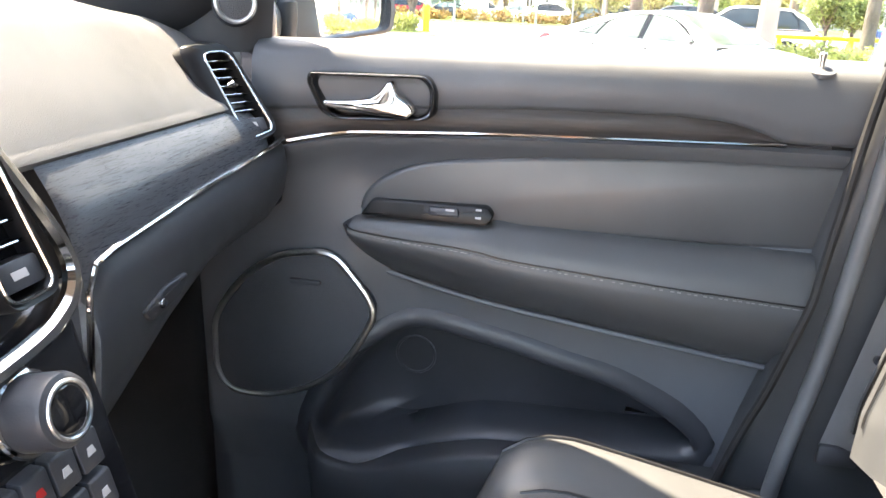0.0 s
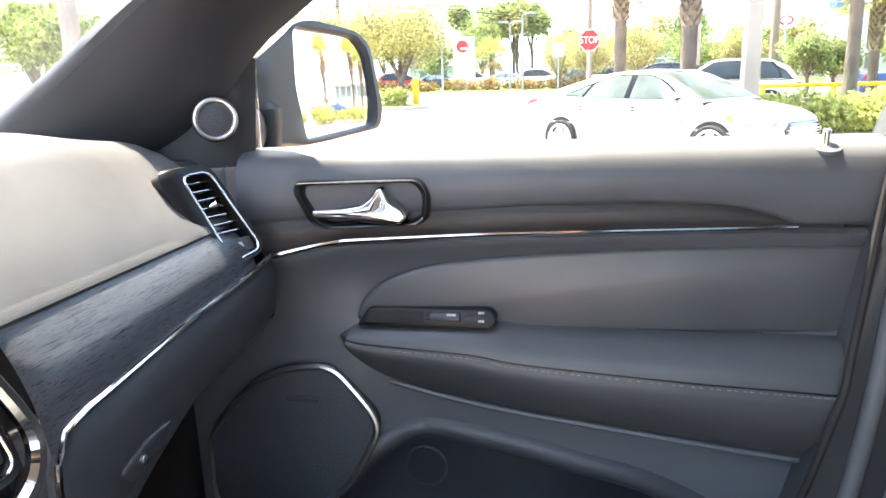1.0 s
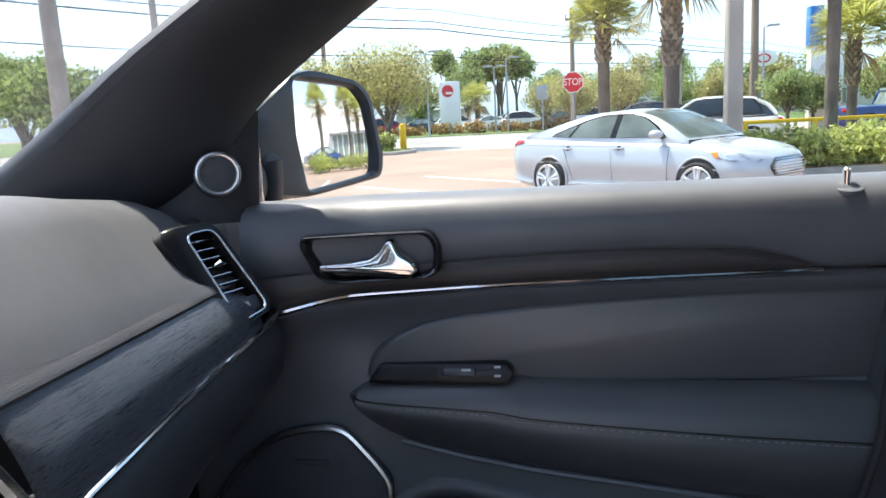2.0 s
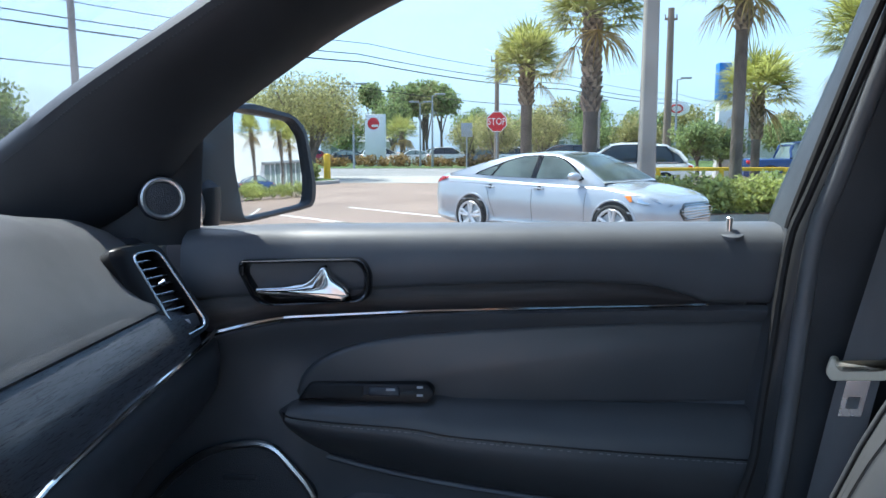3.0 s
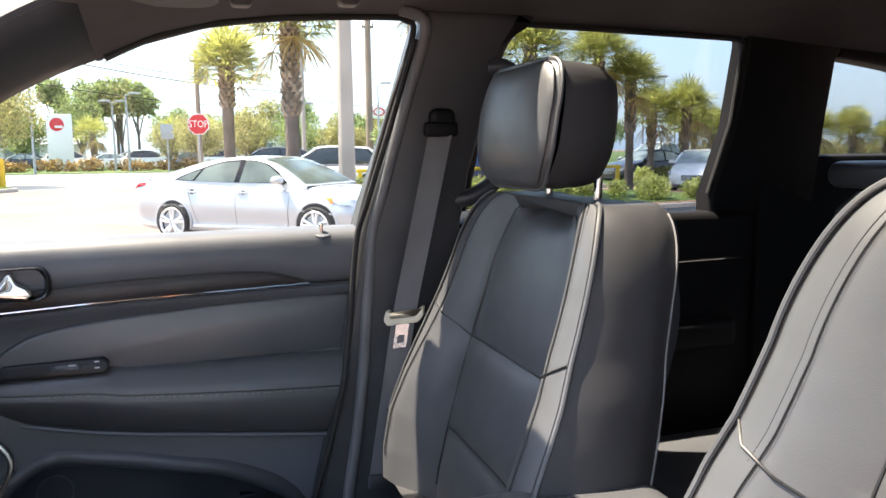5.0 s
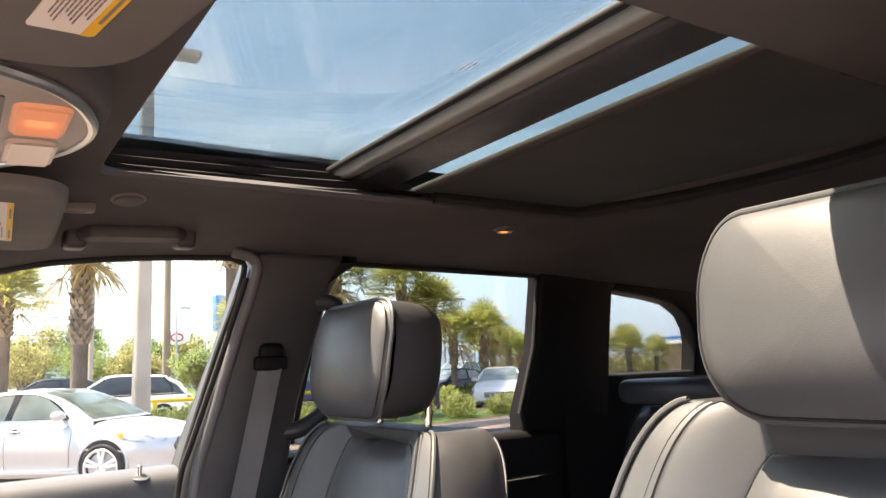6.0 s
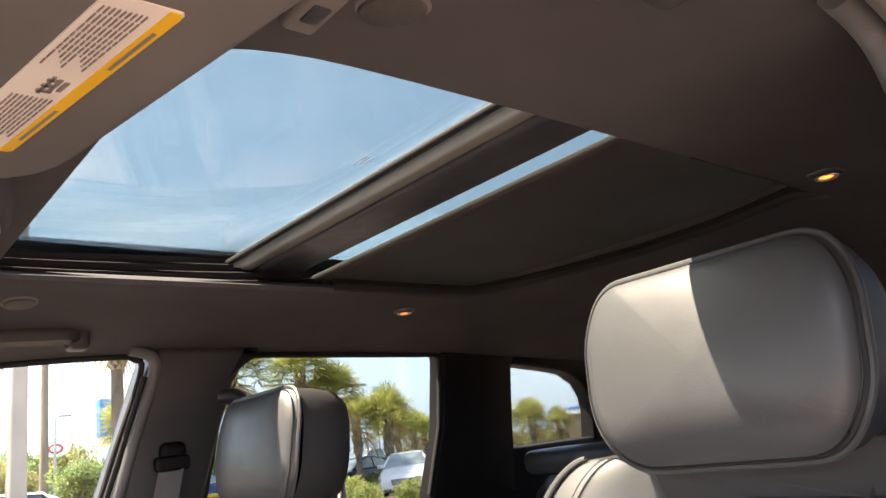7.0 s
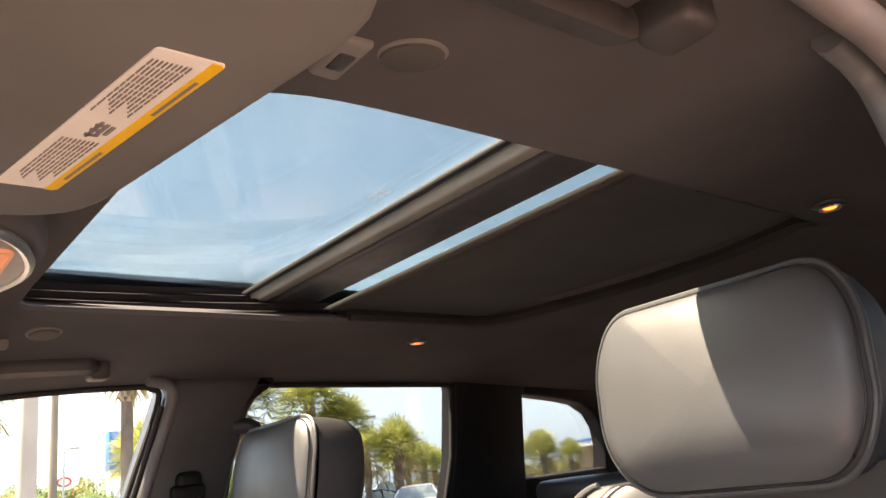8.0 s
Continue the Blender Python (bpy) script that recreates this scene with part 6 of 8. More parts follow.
for yy, sg, x0, x1 in ((0.880, 1, 0.335, 0.515), (2 * CY - 0.915, -1, 0.330, 0.500)):
    gh = thing("grab_handle", "dark folding grab handle above the door", "grab handle")

    def on(x, dy, drop):
        y = yy + dy * sg
        return Vector((x, y, roof_z(x, y) - drop))
    bm = bmesh.new()
    rows = []
    n = 22
    for k in range(n + 1):
        f = k / n
        x = x0 + (x1 - x0) * f
        e = min(f, 1 - f) * n / 3
        b = min(1.0, e) ** 0.7
        w_ = 0.013 + 0.004 * (1 - b)
        c = [(-w_, 0.010), (-w_ * 0.7, 0.020), (w_ * 0.7, 0.022), (w_, 0.012), (w_ * 0.8, 0.002), (-w_ * 0.8, 0.000)]
        rows.append([on(x, 0.028 - 0.030 * b + dy, drop * (0.7 + 0.3 * b)) for dy, drop in c])
    V = grid(bm, rows, closed_v=True)
    bm.faces.new(V[0])
    bm.faces.new(V[-1])
    part("grip", bm, GRAB, gh, "flat folding grip", angle=50)
    for xx in (x0 + 0.004, x1 - 0.004):
        c = on(xx, 0.026, 0.010)
        part("hinge_block", box(c - Vector((0.017, 0.020, 0.016)), c + Vector((0.017, 0.020, 0.020)), 0.008, 3), GRAB, gh)
# reading lamps in the roof edge, both lit
for xx, yy in ((1.098, 0.757), (1.088, -0.108)):
    z0 = roof_z(xx, yy)
    rl = thing("reading_lamp", "small lit amber reading lamp in the headliner", "lamp")
    part("lamp_bezel", disc_prism((xx, yy, z0 - 0.004), (0, 0.1, -1), 0.022, 0.02, 24, 0.003), PLASTIC, rl, "dark oval bezel")
    part("lamp_rim", tube(bmesh.new(), [(xx + 0.014 * math.cos(a), yy + 0.012 * math.sin(a), z0 - 0.0055) for a in np.linspace(0, 2 * math.pi, 24, endpoint=False)], 0.0018, 6, True), SATIN, rl)
    part("lens", disc_prism((xx, yy, z0 - 0.006), (0, 0, -1), 0.0085, 0.006, 16, 0.002), glow("reading lamp lens", (1.0, 0.16, 0.03), 0.9), rl, "glowing amber lens")
# overhead console with map lamps
oc = thing("overhead_console", "grey overhead console with lit amber map lamp", "console")
OCO = [(0.02, 0.15), (0.17, 0.155), (0.25, 0.205), (0.283, 0.30), (0.262, 0.385), (0.20, 0.455), (0.12, 0.495), (0.02, 0.498)]
oco = rounded(OCO, [0.01, 0.05, 0.05, 0.05, 0.04, 0.04, 0.04, 0.01], 6)
och = lambda x, y, d: Vector((x, y, 1.776 + 0.03 * (x - 0.1) + d))
part("console_body", plate([(0.13 + (p.x - 0.13) * 1.10, 0.325 + (p.y - 0.325) * 1.03) for p in oco], och, 0.006, 0.06, 0.014, 4), HEADLINER, oc)
part("lamp_panel", plate(oco, och, 0.0, 0.02, 0.004, 3), mat("pale grey plastic", (0.34, 0.31, 0.29), 0.45, vary=0.08), oc, "pale grey lamp panel")
part("panel_rim", tube(bmesh.new(), [och(p.x, p.y, 0.002) for p in oco], 0.005, 8, True), SATIN, oc, "silver rim")
for y0, y1 in ((0.235, 0.318), (0.338, 0.421)):
    lit_ = y0 < 0.3
    ln = part("map_lamp_lens", plate(rounded([(0.212, y0), (0.256, y0), (0.256, y1), (0.212, y1)], 0.014, 4), och, -0.004, 0.01, 0.003, 2), AMBER if lit_ else mat("map lamp lens", (0.5, 0.40, 0.34), 0.3, vary=0.1), oc, "ribbed map lamp lens")
    for k in range(14):
        yk = y0 + 0.008 + (y1 - y0 - 0.016) * k / 13
        part("lens_rib", tube(bmesh.new(), [och(0.217, yk, -0.0045), och(0.251, yk, -0.0045)], 0.0014, 5), AMBER if lit_ else LABELWHITE, ln)
    if lit_:
        part("bulb", plate(rounded([(0.222, 0.262), (0.246, 0.262), (0.246, 0.288), (0.222, 0.288)], 0.010, 4), och, -0.0046, 0.0, 0.001), glow("lit bulb glow", (1.0, 0.50, 0.20), 0.55), ln, "lit bulb behind the ribs")
part("lens_gap", plate(rounded([(0.198, 0.225), (0.206, 0.225), (0.206, 0.432), (0.198, 0.432)], 0.003, 2), och, -0.0012, 0.004), PLASTIC, oc)
for y0, y1 in ((0.235, 0.300), (0.304, 0.352), (0.356, 0.421)):
    part("lamp_switch", plate(rounded([(0.140, y0), (0.190, y0), (0.190, y1), (0.140, y1)], 0.005, 3), och, -0.003, 0.006, 0.002), mat("grey switch", (0.30, 0.28, 0.27), 0.5, vary=0.08), oc)
# faint print on the roof glass, beside the seal
gp = thing("glass_print", "faint etched maker print on the roof glass", "print")
for k in range(3):
    for y0, y1 in ((0.252, 0.262), (0.265, 0.288 - 0.006 * k)):
        part("print_bar", box((0.668 + 0.006 * k, y0, 1.9078), (0.6692 + 0.006 * k, y1, 1.9082)), INK, gp, smooth=False)


# ---- outdoors: ground, road, lines ----
gm = bmesh.new()
G = [-600, -200, -80, -40, -20, -10, 0, 10, 20, 40, 80, 200, 600]
grid(gm, [[Vector((x, y, 0)) for y in G] for x in G])
tagged(part("ground", gm, ASPHALT, None, smooth=False), "sun-bleached brown asphalt of a car park", "ground", kind="structure")
tagged(part("road", box((-300, 43.0, -0.05), (300, 61, 0.006)), ROADGREY, None, smooth=False), "pale grey road beyond the car park", "road", kind="structure")
tagged(part("pavement", box((-60, 34.2, -0.05), (1.5, 42.9, 0.010)), CONCRETE, None, smooth=False), "pale concrete driveway apron", "pavement", kind="structure")
tagged(part("verge", box((-300, 61.1, -0.05), (300, 300, 0.05)), GRASS, None, smooth=False), "grass verge beyond the road", "verge", kind="structure")


def stripe(a, b, w=0.11):
    a, b = Vector((*a, 0)), Vector((*b, 0))
    t = (b - a).normalized()
    n = Vector((-t.y, t.x, 0)) * w / 2
    bm = bmesh.new()
    lo = [bm.verts.new(p) for p in (a - n, b - n, b + n, a + n)]
    hi = [bm.verts.new(p.co + Vector((0, 0, 0.006))) for p in lo]
    bm.faces.new(hi)
    for k in range(4):
        bm.faces.new((lo[k], lo[(k + 1) % 4], hi[(k + 1) % 4], hi[k]))
    ob = part("parking_line", bm, LINE, None, smooth=False)
    return tagged(ob, "worn white painted parking line on asphalt", "parking line", "parking lines", "structure")


for a, b in (((-4.62, 17.25), (0.9, 12.0)), ((-3.4, 19.6), (-0.75, 16.85)), ((-5.1, 14.0), (-2.0, 11.1)), ((-3.3, 15.8), (0.1, 13.7)), ((-2.3, 11.35), (-6.0, 15.0)), ((0.7, 12.0), (4.0, 8.8)),
             ((9.0, 2.2), (13.5, 4.2)), ((10.5, 1.4), (12.2, 6.5)), ((8, 12), (10.5, 8.5)), ((11, 12.6), (13.5, 9.1)), ((14, 13.2), (16.5, 9.7)), ((17, 13.8), (19.5, 10.3))):
    stripe(a, b)

# planted island with kerb, mulch and grass
isl = rounded([(2.6, 15.1), (6.2, 16.2), (9.6, 15.4), (15.0, 16.4), (15.4, 21.5), (8, 23.0), (1.2, 22.8), (0.2, 20.0)], 1.0, 6)
zmap = lambda x, y, d: Vector((x, y, d))
tagged(part("kerb", plate(isl, zmap, 0.15, -0.05, 0.03, 2), CONCRETE, None), "weathered concrete kerb round a planted island", "kerb", kind="structure")
cen2 = Vector((7.5, 19.0))
tagged(part("mulch_bed", plate([(cen2 + (p - cen2) * 0.975) for p in isl], zmap, 0.165, 0.0), MULCH, None, smooth=False), "red-brown mulch bed inside the kerb", "flower bed", kind="structure")
tagged(part("lawn", plate([(cen2 + (p - cen2) * 0.90) for p in isl], zmap, 0.178, 0.0), GRASS, None, smooth=False), "patchy green grass on the island", "lawn", kind="structure")
isl2 = rounded([(-16, 32.0), (-7.0, 32.2), (-6.3, 34.2), (-7.5, 35.4), (-16, 35.6)], 0.6, 5)
tagged(part("kerb", plate(isl2, zmap, 0.15, -0.05, 0.03, 2), CONCRETE, None), "concrete kerb by the driveway", "kerb", kind="structure")
c3 = Vector((-11, 33.9))
tagged(part("lawn", plate([(c3 + (p - c3) * 0.95) for p in isl2], zmap, 0.17, 0.0), GRASS, None, smooth=False), "grass on the driveway island", "lawn", kind="structure")
isl3 = rounded([(16, 25.5), (24, 29.5), (60, 40), (60, 46), (20, 36), (13, 27)], 0.8, 5)
tagged(part("kerb", plate(isl3, zmap, 0.15, -0.05, 0.03, 2), CONCRETE, None), "concrete kerb of the far planting strip", "kerb", kind="structure")
c4 = Vector((30, 34.5))
tagged(part("lawn", plate([(c4 + (p - c4) * 0.96) for p in isl3], zmap, 0.17, 0.0), GRASS, None, smooth=False), "grass under the far palms", "lawn", kind="structure")


# ---- plants ----
rng = np.random.default_rng(7)


def leaf_cloud(name, blobs, n, size, material, parent=None, label="", seed=1, flat=0.5):
    """Many small leaf blades scattered through lumps (x, y, z, radius, squash), denser near their skin."""
    r = np.random.default_rng(seed)
    vol = np.array([b[3] ** 2 for b in blobs])
    pick = r.choice(len(blobs), n, p=vol / vol.sum())
    B = np.array(blobs)[pick]
    d = r.normal(size=(n, 3))
    d /= np.linalg.norm(d, axis=1)[:, None]
    rad = B[:, 3] * (r.random(n) ** 0.35) * (0.85 + 0.3 * r.random(n))
    c = B[:, :3] + d * rad[:, None] * np.stack([np.ones(n), np.ones(n), B[:, 4]], 1)
    a = r.normal(size=(n, 3))
    a /= np.linalg.norm(a, axis=1)[:, None]
    b = np.cross(a, d + r.normal(size=(n, 3)) * 0.6)
    b /= np.linalg.norm(b, axis=1)[:, None] + 1e-9
    s = size * (0.6 + 0.8 * r.random(n))[:, None]
    V = np.stack([c - a * s, c + b * s * flat, c + a * s, c - b * s * flat], 1).reshape(-1, 3)
    F = np.arange(4 * n).reshape(-1, 4)
    return raw(name, V.tolist(), F.tolist(), material, parent, label)


def tree(x, y, trunk_h, crown_r, crown_z, material, label, seed, n=1500, leaf=0.16, squash=0.75, lumps=12, spread=0.62):
    o = thing("tree", label, "tree", at=(x, y, 0))
    r = np.random.default_rng(seed)
    bm = bmesh.new()
    tube(bm, spline([(0, 0, -0.1), (0.04, 0.02, trunk_h * 0.5), (0.0, 0.05, trunk_h), (0.05, 0.0, crown_z)], 10), [crown_r * (0.075 - 0.005 * k) for k in range(10)], 8)
    for k in range(5):
        a = k * 2.4 + r.random()
        e = Vector((math.cos(a), math.sin(a), 0)) * crown_r * 0.65
        tube(bm, spline([(0, 0.03, trunk_h * (0.75 + 0.08 * k)), (e.x * 0.4, e.y * 0.4, (trunk_h + crown_z) * 0.5), (e.x, e.y, crown_z + crown_r * 0.25)], 7), [crown_r * (0.035 - 0.004 * j) for j in range(7)], 6)
    part("trunk", bm, TRUNK, o)
    blobs = []
    for k in range(lumps):
        d = r.normal(size=3)
        d /= np.linalg.norm(d)
        q = crown_r * spread * (0.6 + 0.5 * r.random())
        blobs.append((d[0] * q, d[1] * q, crown_z + d[2] * q * squash, crown_r * (0.34 + 0.2 * r.random()), squash))
    leaf_cloud("crown", blobs, n, leaf, material, o, seed=seed)
    return o


def palm(x, y, h, r0, crown=1.2, boots=(0.5, 1.0), fronds=38, dead=8, seed=1, label="sabal palm with a round fan-leaf crown", lean=(0, 0)):
    """A sabal palm: ringed trunk, criss-cross of old leaf bases, fan fronds and a few dry ones hanging."""
    o = thing("palm_tree", label, "palm tree", at=(x, y, 0))
    r = np.random.default_rng(seed)
    top = Vector((lean[0], lean[1], h))
    bm = bmesh.new()
    path = [Vector((lean[0] * f * f, lean[1] * f * f, -0.1 + (h + 0.1) * f)) for f in np.linspace(0, 1, 22)]
    tube(bm, path, [r0 * (1.18 - 0.25 * min(1, 4 * k / 21)) * (1 + 0.03 * math.sin(k * 2.3)) for k in range(22)], 14)
    part("trunk", bm, BARK, o, "grey-brown ringed trunk")
    bv, bf = [], []
    z = h * boots[0]
    k = 0
    while z < h * boots[1] + 0.05:
        f = z / h
        c = Vector((lean[0] * f * f, lean[1] * f * f, z))
        for q in range(7):
            a = (q + 0.5 * (k % 2)) * 2 * math.pi / 7 + 0.15 * r.random()
            d = Vector((math.cos(a), math.sin(a), 0))
            t = Vector((-d.y, d.x, 0))
            rr = r0 * 1.0
            L = 0.13 + 0.10 * r.random()
            w = 0.055 + 0.02 * r.random()
            out = 0.05 + 0.05 * r.random()
            i0 = len(bv)
            for sgn in (-1, 1):
                bv.append(c + d * (rr - 0.02) + t * w * sgn)
            for sgn in (-1, 1):
                bv.append(c + d * (rr + out * 0.7) + t * w * 0.55 * sgn + Vector((0, 0, L * 0.6)))
            bv.append(c + d * (rr + out) + Vector((0, 0, L)))
            bv.append(c + d * (rr - 0.02) + Vector((0, 0, L * 0.9)))
            bf += [(i0, i0 + 1, i0 + 3, i0 + 2), (i0 + 2, i0 + 3, i0 + 4), (i0, i0 + 2, i0 + 5), (i0 + 1, i0 + 5, i0 + 3), (i0 + 2, i0 + 4, i0 + 5), (i0 + 3, i0 + 5, i0 + 4)]
        z += 0.105
        k += 1
    tagged(raw("leaf_bases", [tuple(v) for v in bv], bf, BOOT, o, "crossed dry leaf bases"), kind="stuff")
    for nm, count, mt in (("crown", fronds, FROND), ("dry_fronds", dead, DEADFROND)):
        V, F = [], []
        for i in range(count):
            a = i * 2.39996 + 0.4 * r.random()
            el = math.asin(np.clip(1.0 - 1.30 * ((i + 0.5) / count) ** 1.15, -0.6, 1)) if nm == "crown" else -0.75 - 0.35 * r.random()
            d = Vector((math.cos(a) * math.cos(el), math.sin(a) * math.cos(el), math.sin(el)))
            pl = crown * (0.34 + 0.26 * r.random())
            base = top + Vector((0, 0, 0.05))
            hub = base + d * pl + Vector((0, 0, -0.10 * crown * math.cos(el)))
            sd = d.cross(Vector((0, 0, 1)))
            sd = sd.normalized() if sd.length > 0.1 else Vector((math.cos(a + 1.57), math.sin(a + 1.57), 0))
            up = sd.cross(d).normalized()
            i0 = len(V)
            for p, w in ((base, 0.018), (hub, 0.012)):
                V += [p - sd * w, p + sd * w]
            F.append((i0, i0 + 1, i0 + 3, i0 + 2))
            nb = 24
            for b in range(nb):
                th = (b / (nb - 1) - 0.5) * 3.1 + 0.08 * r.normal()
                dirn = (d * math.cos(th) + sd * math.sin(th) + up * 0.22 * math.cos(th)).normalized()
                L = crown * (0.70 - 0.16 * abs(th) / 1.45) * (0.85 + 0.3 * r.random())
                wv = dirn.cross(up).normalized() * (0.0145 * crown)
                droop = 0.04 + 0.34 * r.random() + (0.25 if nm != "crown" else 0)
                p0, p1 = hub, hub + dirn * L * 0.55 - Vector((0, 0, droop * L * 0.22))
                p2 = hub + dirn * L * 0.92 - Vector((0, 0, droop * L * 0.95))
                j = len(V)
                V += [p0 - wv * 0.4, p0 + wv * 0.4, p1 - wv, p1 + wv, p2]
                F += [(j, j + 1, j + 3, j + 2), (j + 2, j + 3, j + 4)]
        tagged(raw(nm, [tuple(v) for v in V], F, mt, o, "green fan fronds" if nm == "crown" else "dry hanging fronds"), kind="stuff")
    return o


palm(1.28, 21.0, 3.75, 0.165, 1.25, (0.72, 1.0), 66, 1, 3)
palm(2.47, 17.0, 4.45, 0.175, 1.35, (0.52, 1.0), 66, 3, 5, "thick sabal palm with criss-cross leaf bases")
palm(5.98, 18.0, 5.35, 0.150, 1.35, (0.78, 1.0), 60, 4, 8, "tall sabal palm with dry fronds hanging")
palm(8.50, 24.0, 3.25, 0.15, 1.45, (0.55, 1.0), 62, 2, 9)
for k, (x, y, h, c) in enumerate(((9.7, 19.9, 4.35, 1.45), (13.4, 22.4, 4.55, 1.45), (14.9, 22.8, 3.75, 1.35), (18.6, 27.0, 2.9, 1.35), (19.8, 26.3, 3.15, 1.4), (24.5, 33.0, 2.7, 1.3), (28.2, 37.0, 2.9, 1.5), (31, 39, 2.7, 1.5), (33.5, 41, 2.5, 1.4),
                                 (38.0, 37.6, 2.5, 1.5), (39.6, 36.6, 2.75, 1.5), (41.5, 38.2, 2.3, 1.4), (43.6, 37.6, 2.1, 1.3), (36.5, 38.9, 2.2, 1.4))):
    palm(x, y, h, 0.15, c, (0.55, 1.0), 62, 3, 20 + k, "sabal palm in the far planting strip")
# palms seen in the wing mirror, before the pale building
for k, (x, y, h, c) in enumerate(((20.4, 5.2, 4.5, 1.35), (19.8, 7.9, 4.3, 1.35), (22.3, 9.8, 4.0, 1.3))):
    palm(x, y, h, 0.16, c, (0.6, 1.0), 48, 3, 50 + k, "sabal palm before the pale building")

tree(-8.6, 38.0, 1.3, 3.1, 3.5, LEAFA, "broad olive-green street tree", 31, 17000, 0.070, 0.62, 30, 0.74)
tree(-12.5, 40.5, 1.3, 2.6, 3.3, LEAFA, "broad olive-green street tree by the driveway", 32, 7000, 0.09, 0.7)
for k, (x, y, c, z, m) in enumerate(((3.6, 46, 1.9, 2.6, LEAFA), (6.6, 46, 2.0, 2.5, LEAFB), (9.0, 45, 1.8, 2.3, LEAFA), (10.6, 38, 1.5, 1.9, LEAFB), (11.9, 38.6, 1.4, 1.9, LEAFB), (14.6, 37, 1.6, 2.0, LEAFB), (17.5, 38, 1.7, 2.2, LEAFB), (0.8, 50, 1.9, 2.6, LEAFA), (-1.4, 66, 2.2, 2.8, LEAFA))):
    tree(x, y, 1.0, c, z, m, "round clipped green tree", 40 + k, 5000, 0.075, 0.75, 18)
for k in range(26):
    x = -62 + k * 4.6 + 2.0 * rng.random()
    y = 84 + 10 * rng.random()
    tall = 1.0 + 0.9 * (0.5 + 0.5 * math.sin(k * 1.7)) * (1.35 if -14 < x < -2 else 0.8)
    tree(x, y, 1.2 * tall, 3.0, 2.6 * tall + 1.2, LEAFB if k % 3 else LEAFA, "distant green roadside tree", 70 + k, 3000, 0.17, 0.85, 18)
for k, (x, y, h, c) in enumerate(((-13.0, 88, 7.6, 1.5), (-9.4, 89, 7.2, 2.2), (-7.2, 90, 7.6, 2.1), (-5.0, 89, 7.2, 2.0))):
    tree(x, y, h * 0.55, c * 1.3, h, LEAFB, "tall pine with an open crown", 110 + k, 2600, 0.22, 0.9, 13)
for k, (x, y, h) in enumerate(((-23, 34, 3.2), (-26, 36, 3.6), (-29, 38, 4.0), (-34, 44, 5.0), (-20, 50, 4.0))):
    tree(x, y, 1.3, 2.6, h, LEAFB, "green tree beside the lot", 120 + k, 2000, 0.17, 0.8, 14)
for k, (x, y) in enumerate(((-8.0, 74), (-1.0, 73), (1.6, 75))):
    palm(x, y, 3.2, 0.2, 2.0, (0.6, 1.0), 34, 6, 130 + k, "distant sabal palm by the road")


def hedge(points, material, label, seed, n, leaf=0.07, r=0.42, z=0.42):
    blobs = []
    q = np.random.default_rng(seed)
    for x, y in points:
        blobs.append((x + 0.2 * q.normal(), y + 0.2 * q.normal(), z * (0.8 + 0.5 * q.random()), r * (0.8 + 0.5 * q.random()), 0.85))
    o = leaf_cloud("hedge", blobs, n, leaf, material, None, seed=seed)
    return tagged(o, label, "hedge", kind="stuff")


hedge([(3.6 + 0.33 * k, 16.2 + 0.25 * math.sin(k)) for k in range(13)] + [(4.2 + 0.4 * k, 17.0) for k in range(9)], LEAFC, "bright green low shrubs on the island", 3, 9000, 0.06, 0.40, 0.50)
hedge([(8.6 + 0.5 * k, 17.4 + 0.3 * math.sin(2 * k)) for k in range(12)], LEAFC, "bright green low shrubs under the palms", 4, 5000, 0.06, 0.36, 0.42)
hedge([(-11 + 0.5 * k, 33.6 + 0.3 * math.sin(2 * k)) for k in range(8)], LEAFC, "clipped green shrubs by the driveway", 5, 2600, 0.09, 0.5, 0.5)
hedge([(-40 + 1.0 * k, 66.5) for k in range(46)], HEDGEDRY, "rusty clipped hedge along the road", 6, 7000, 0.16, 0.62, 0.45)
hedge([(18.0 + 0.5 * k, 26.3 + 0.30 * k) for k in range(16)], LEAFC, "green shrubs in the far strip", 8, 3000, 0.09, 0.42, 0.42)
hedge([(33.0 + 0.55 * k, 43.5 - 0.12 * k) for k in range(26)], LEAFA, "dense green trees behind the far palms", 12, 9000, 0.12, 1.15, 1.0)
hedge([(18.2 + 0.25 * math.sin(k), 2.2 + 0.45 * k) for k in range(18)], LEAFC, "green shrubs before the pale building", 9, 6000, 0.08, 0.5, 0.5)


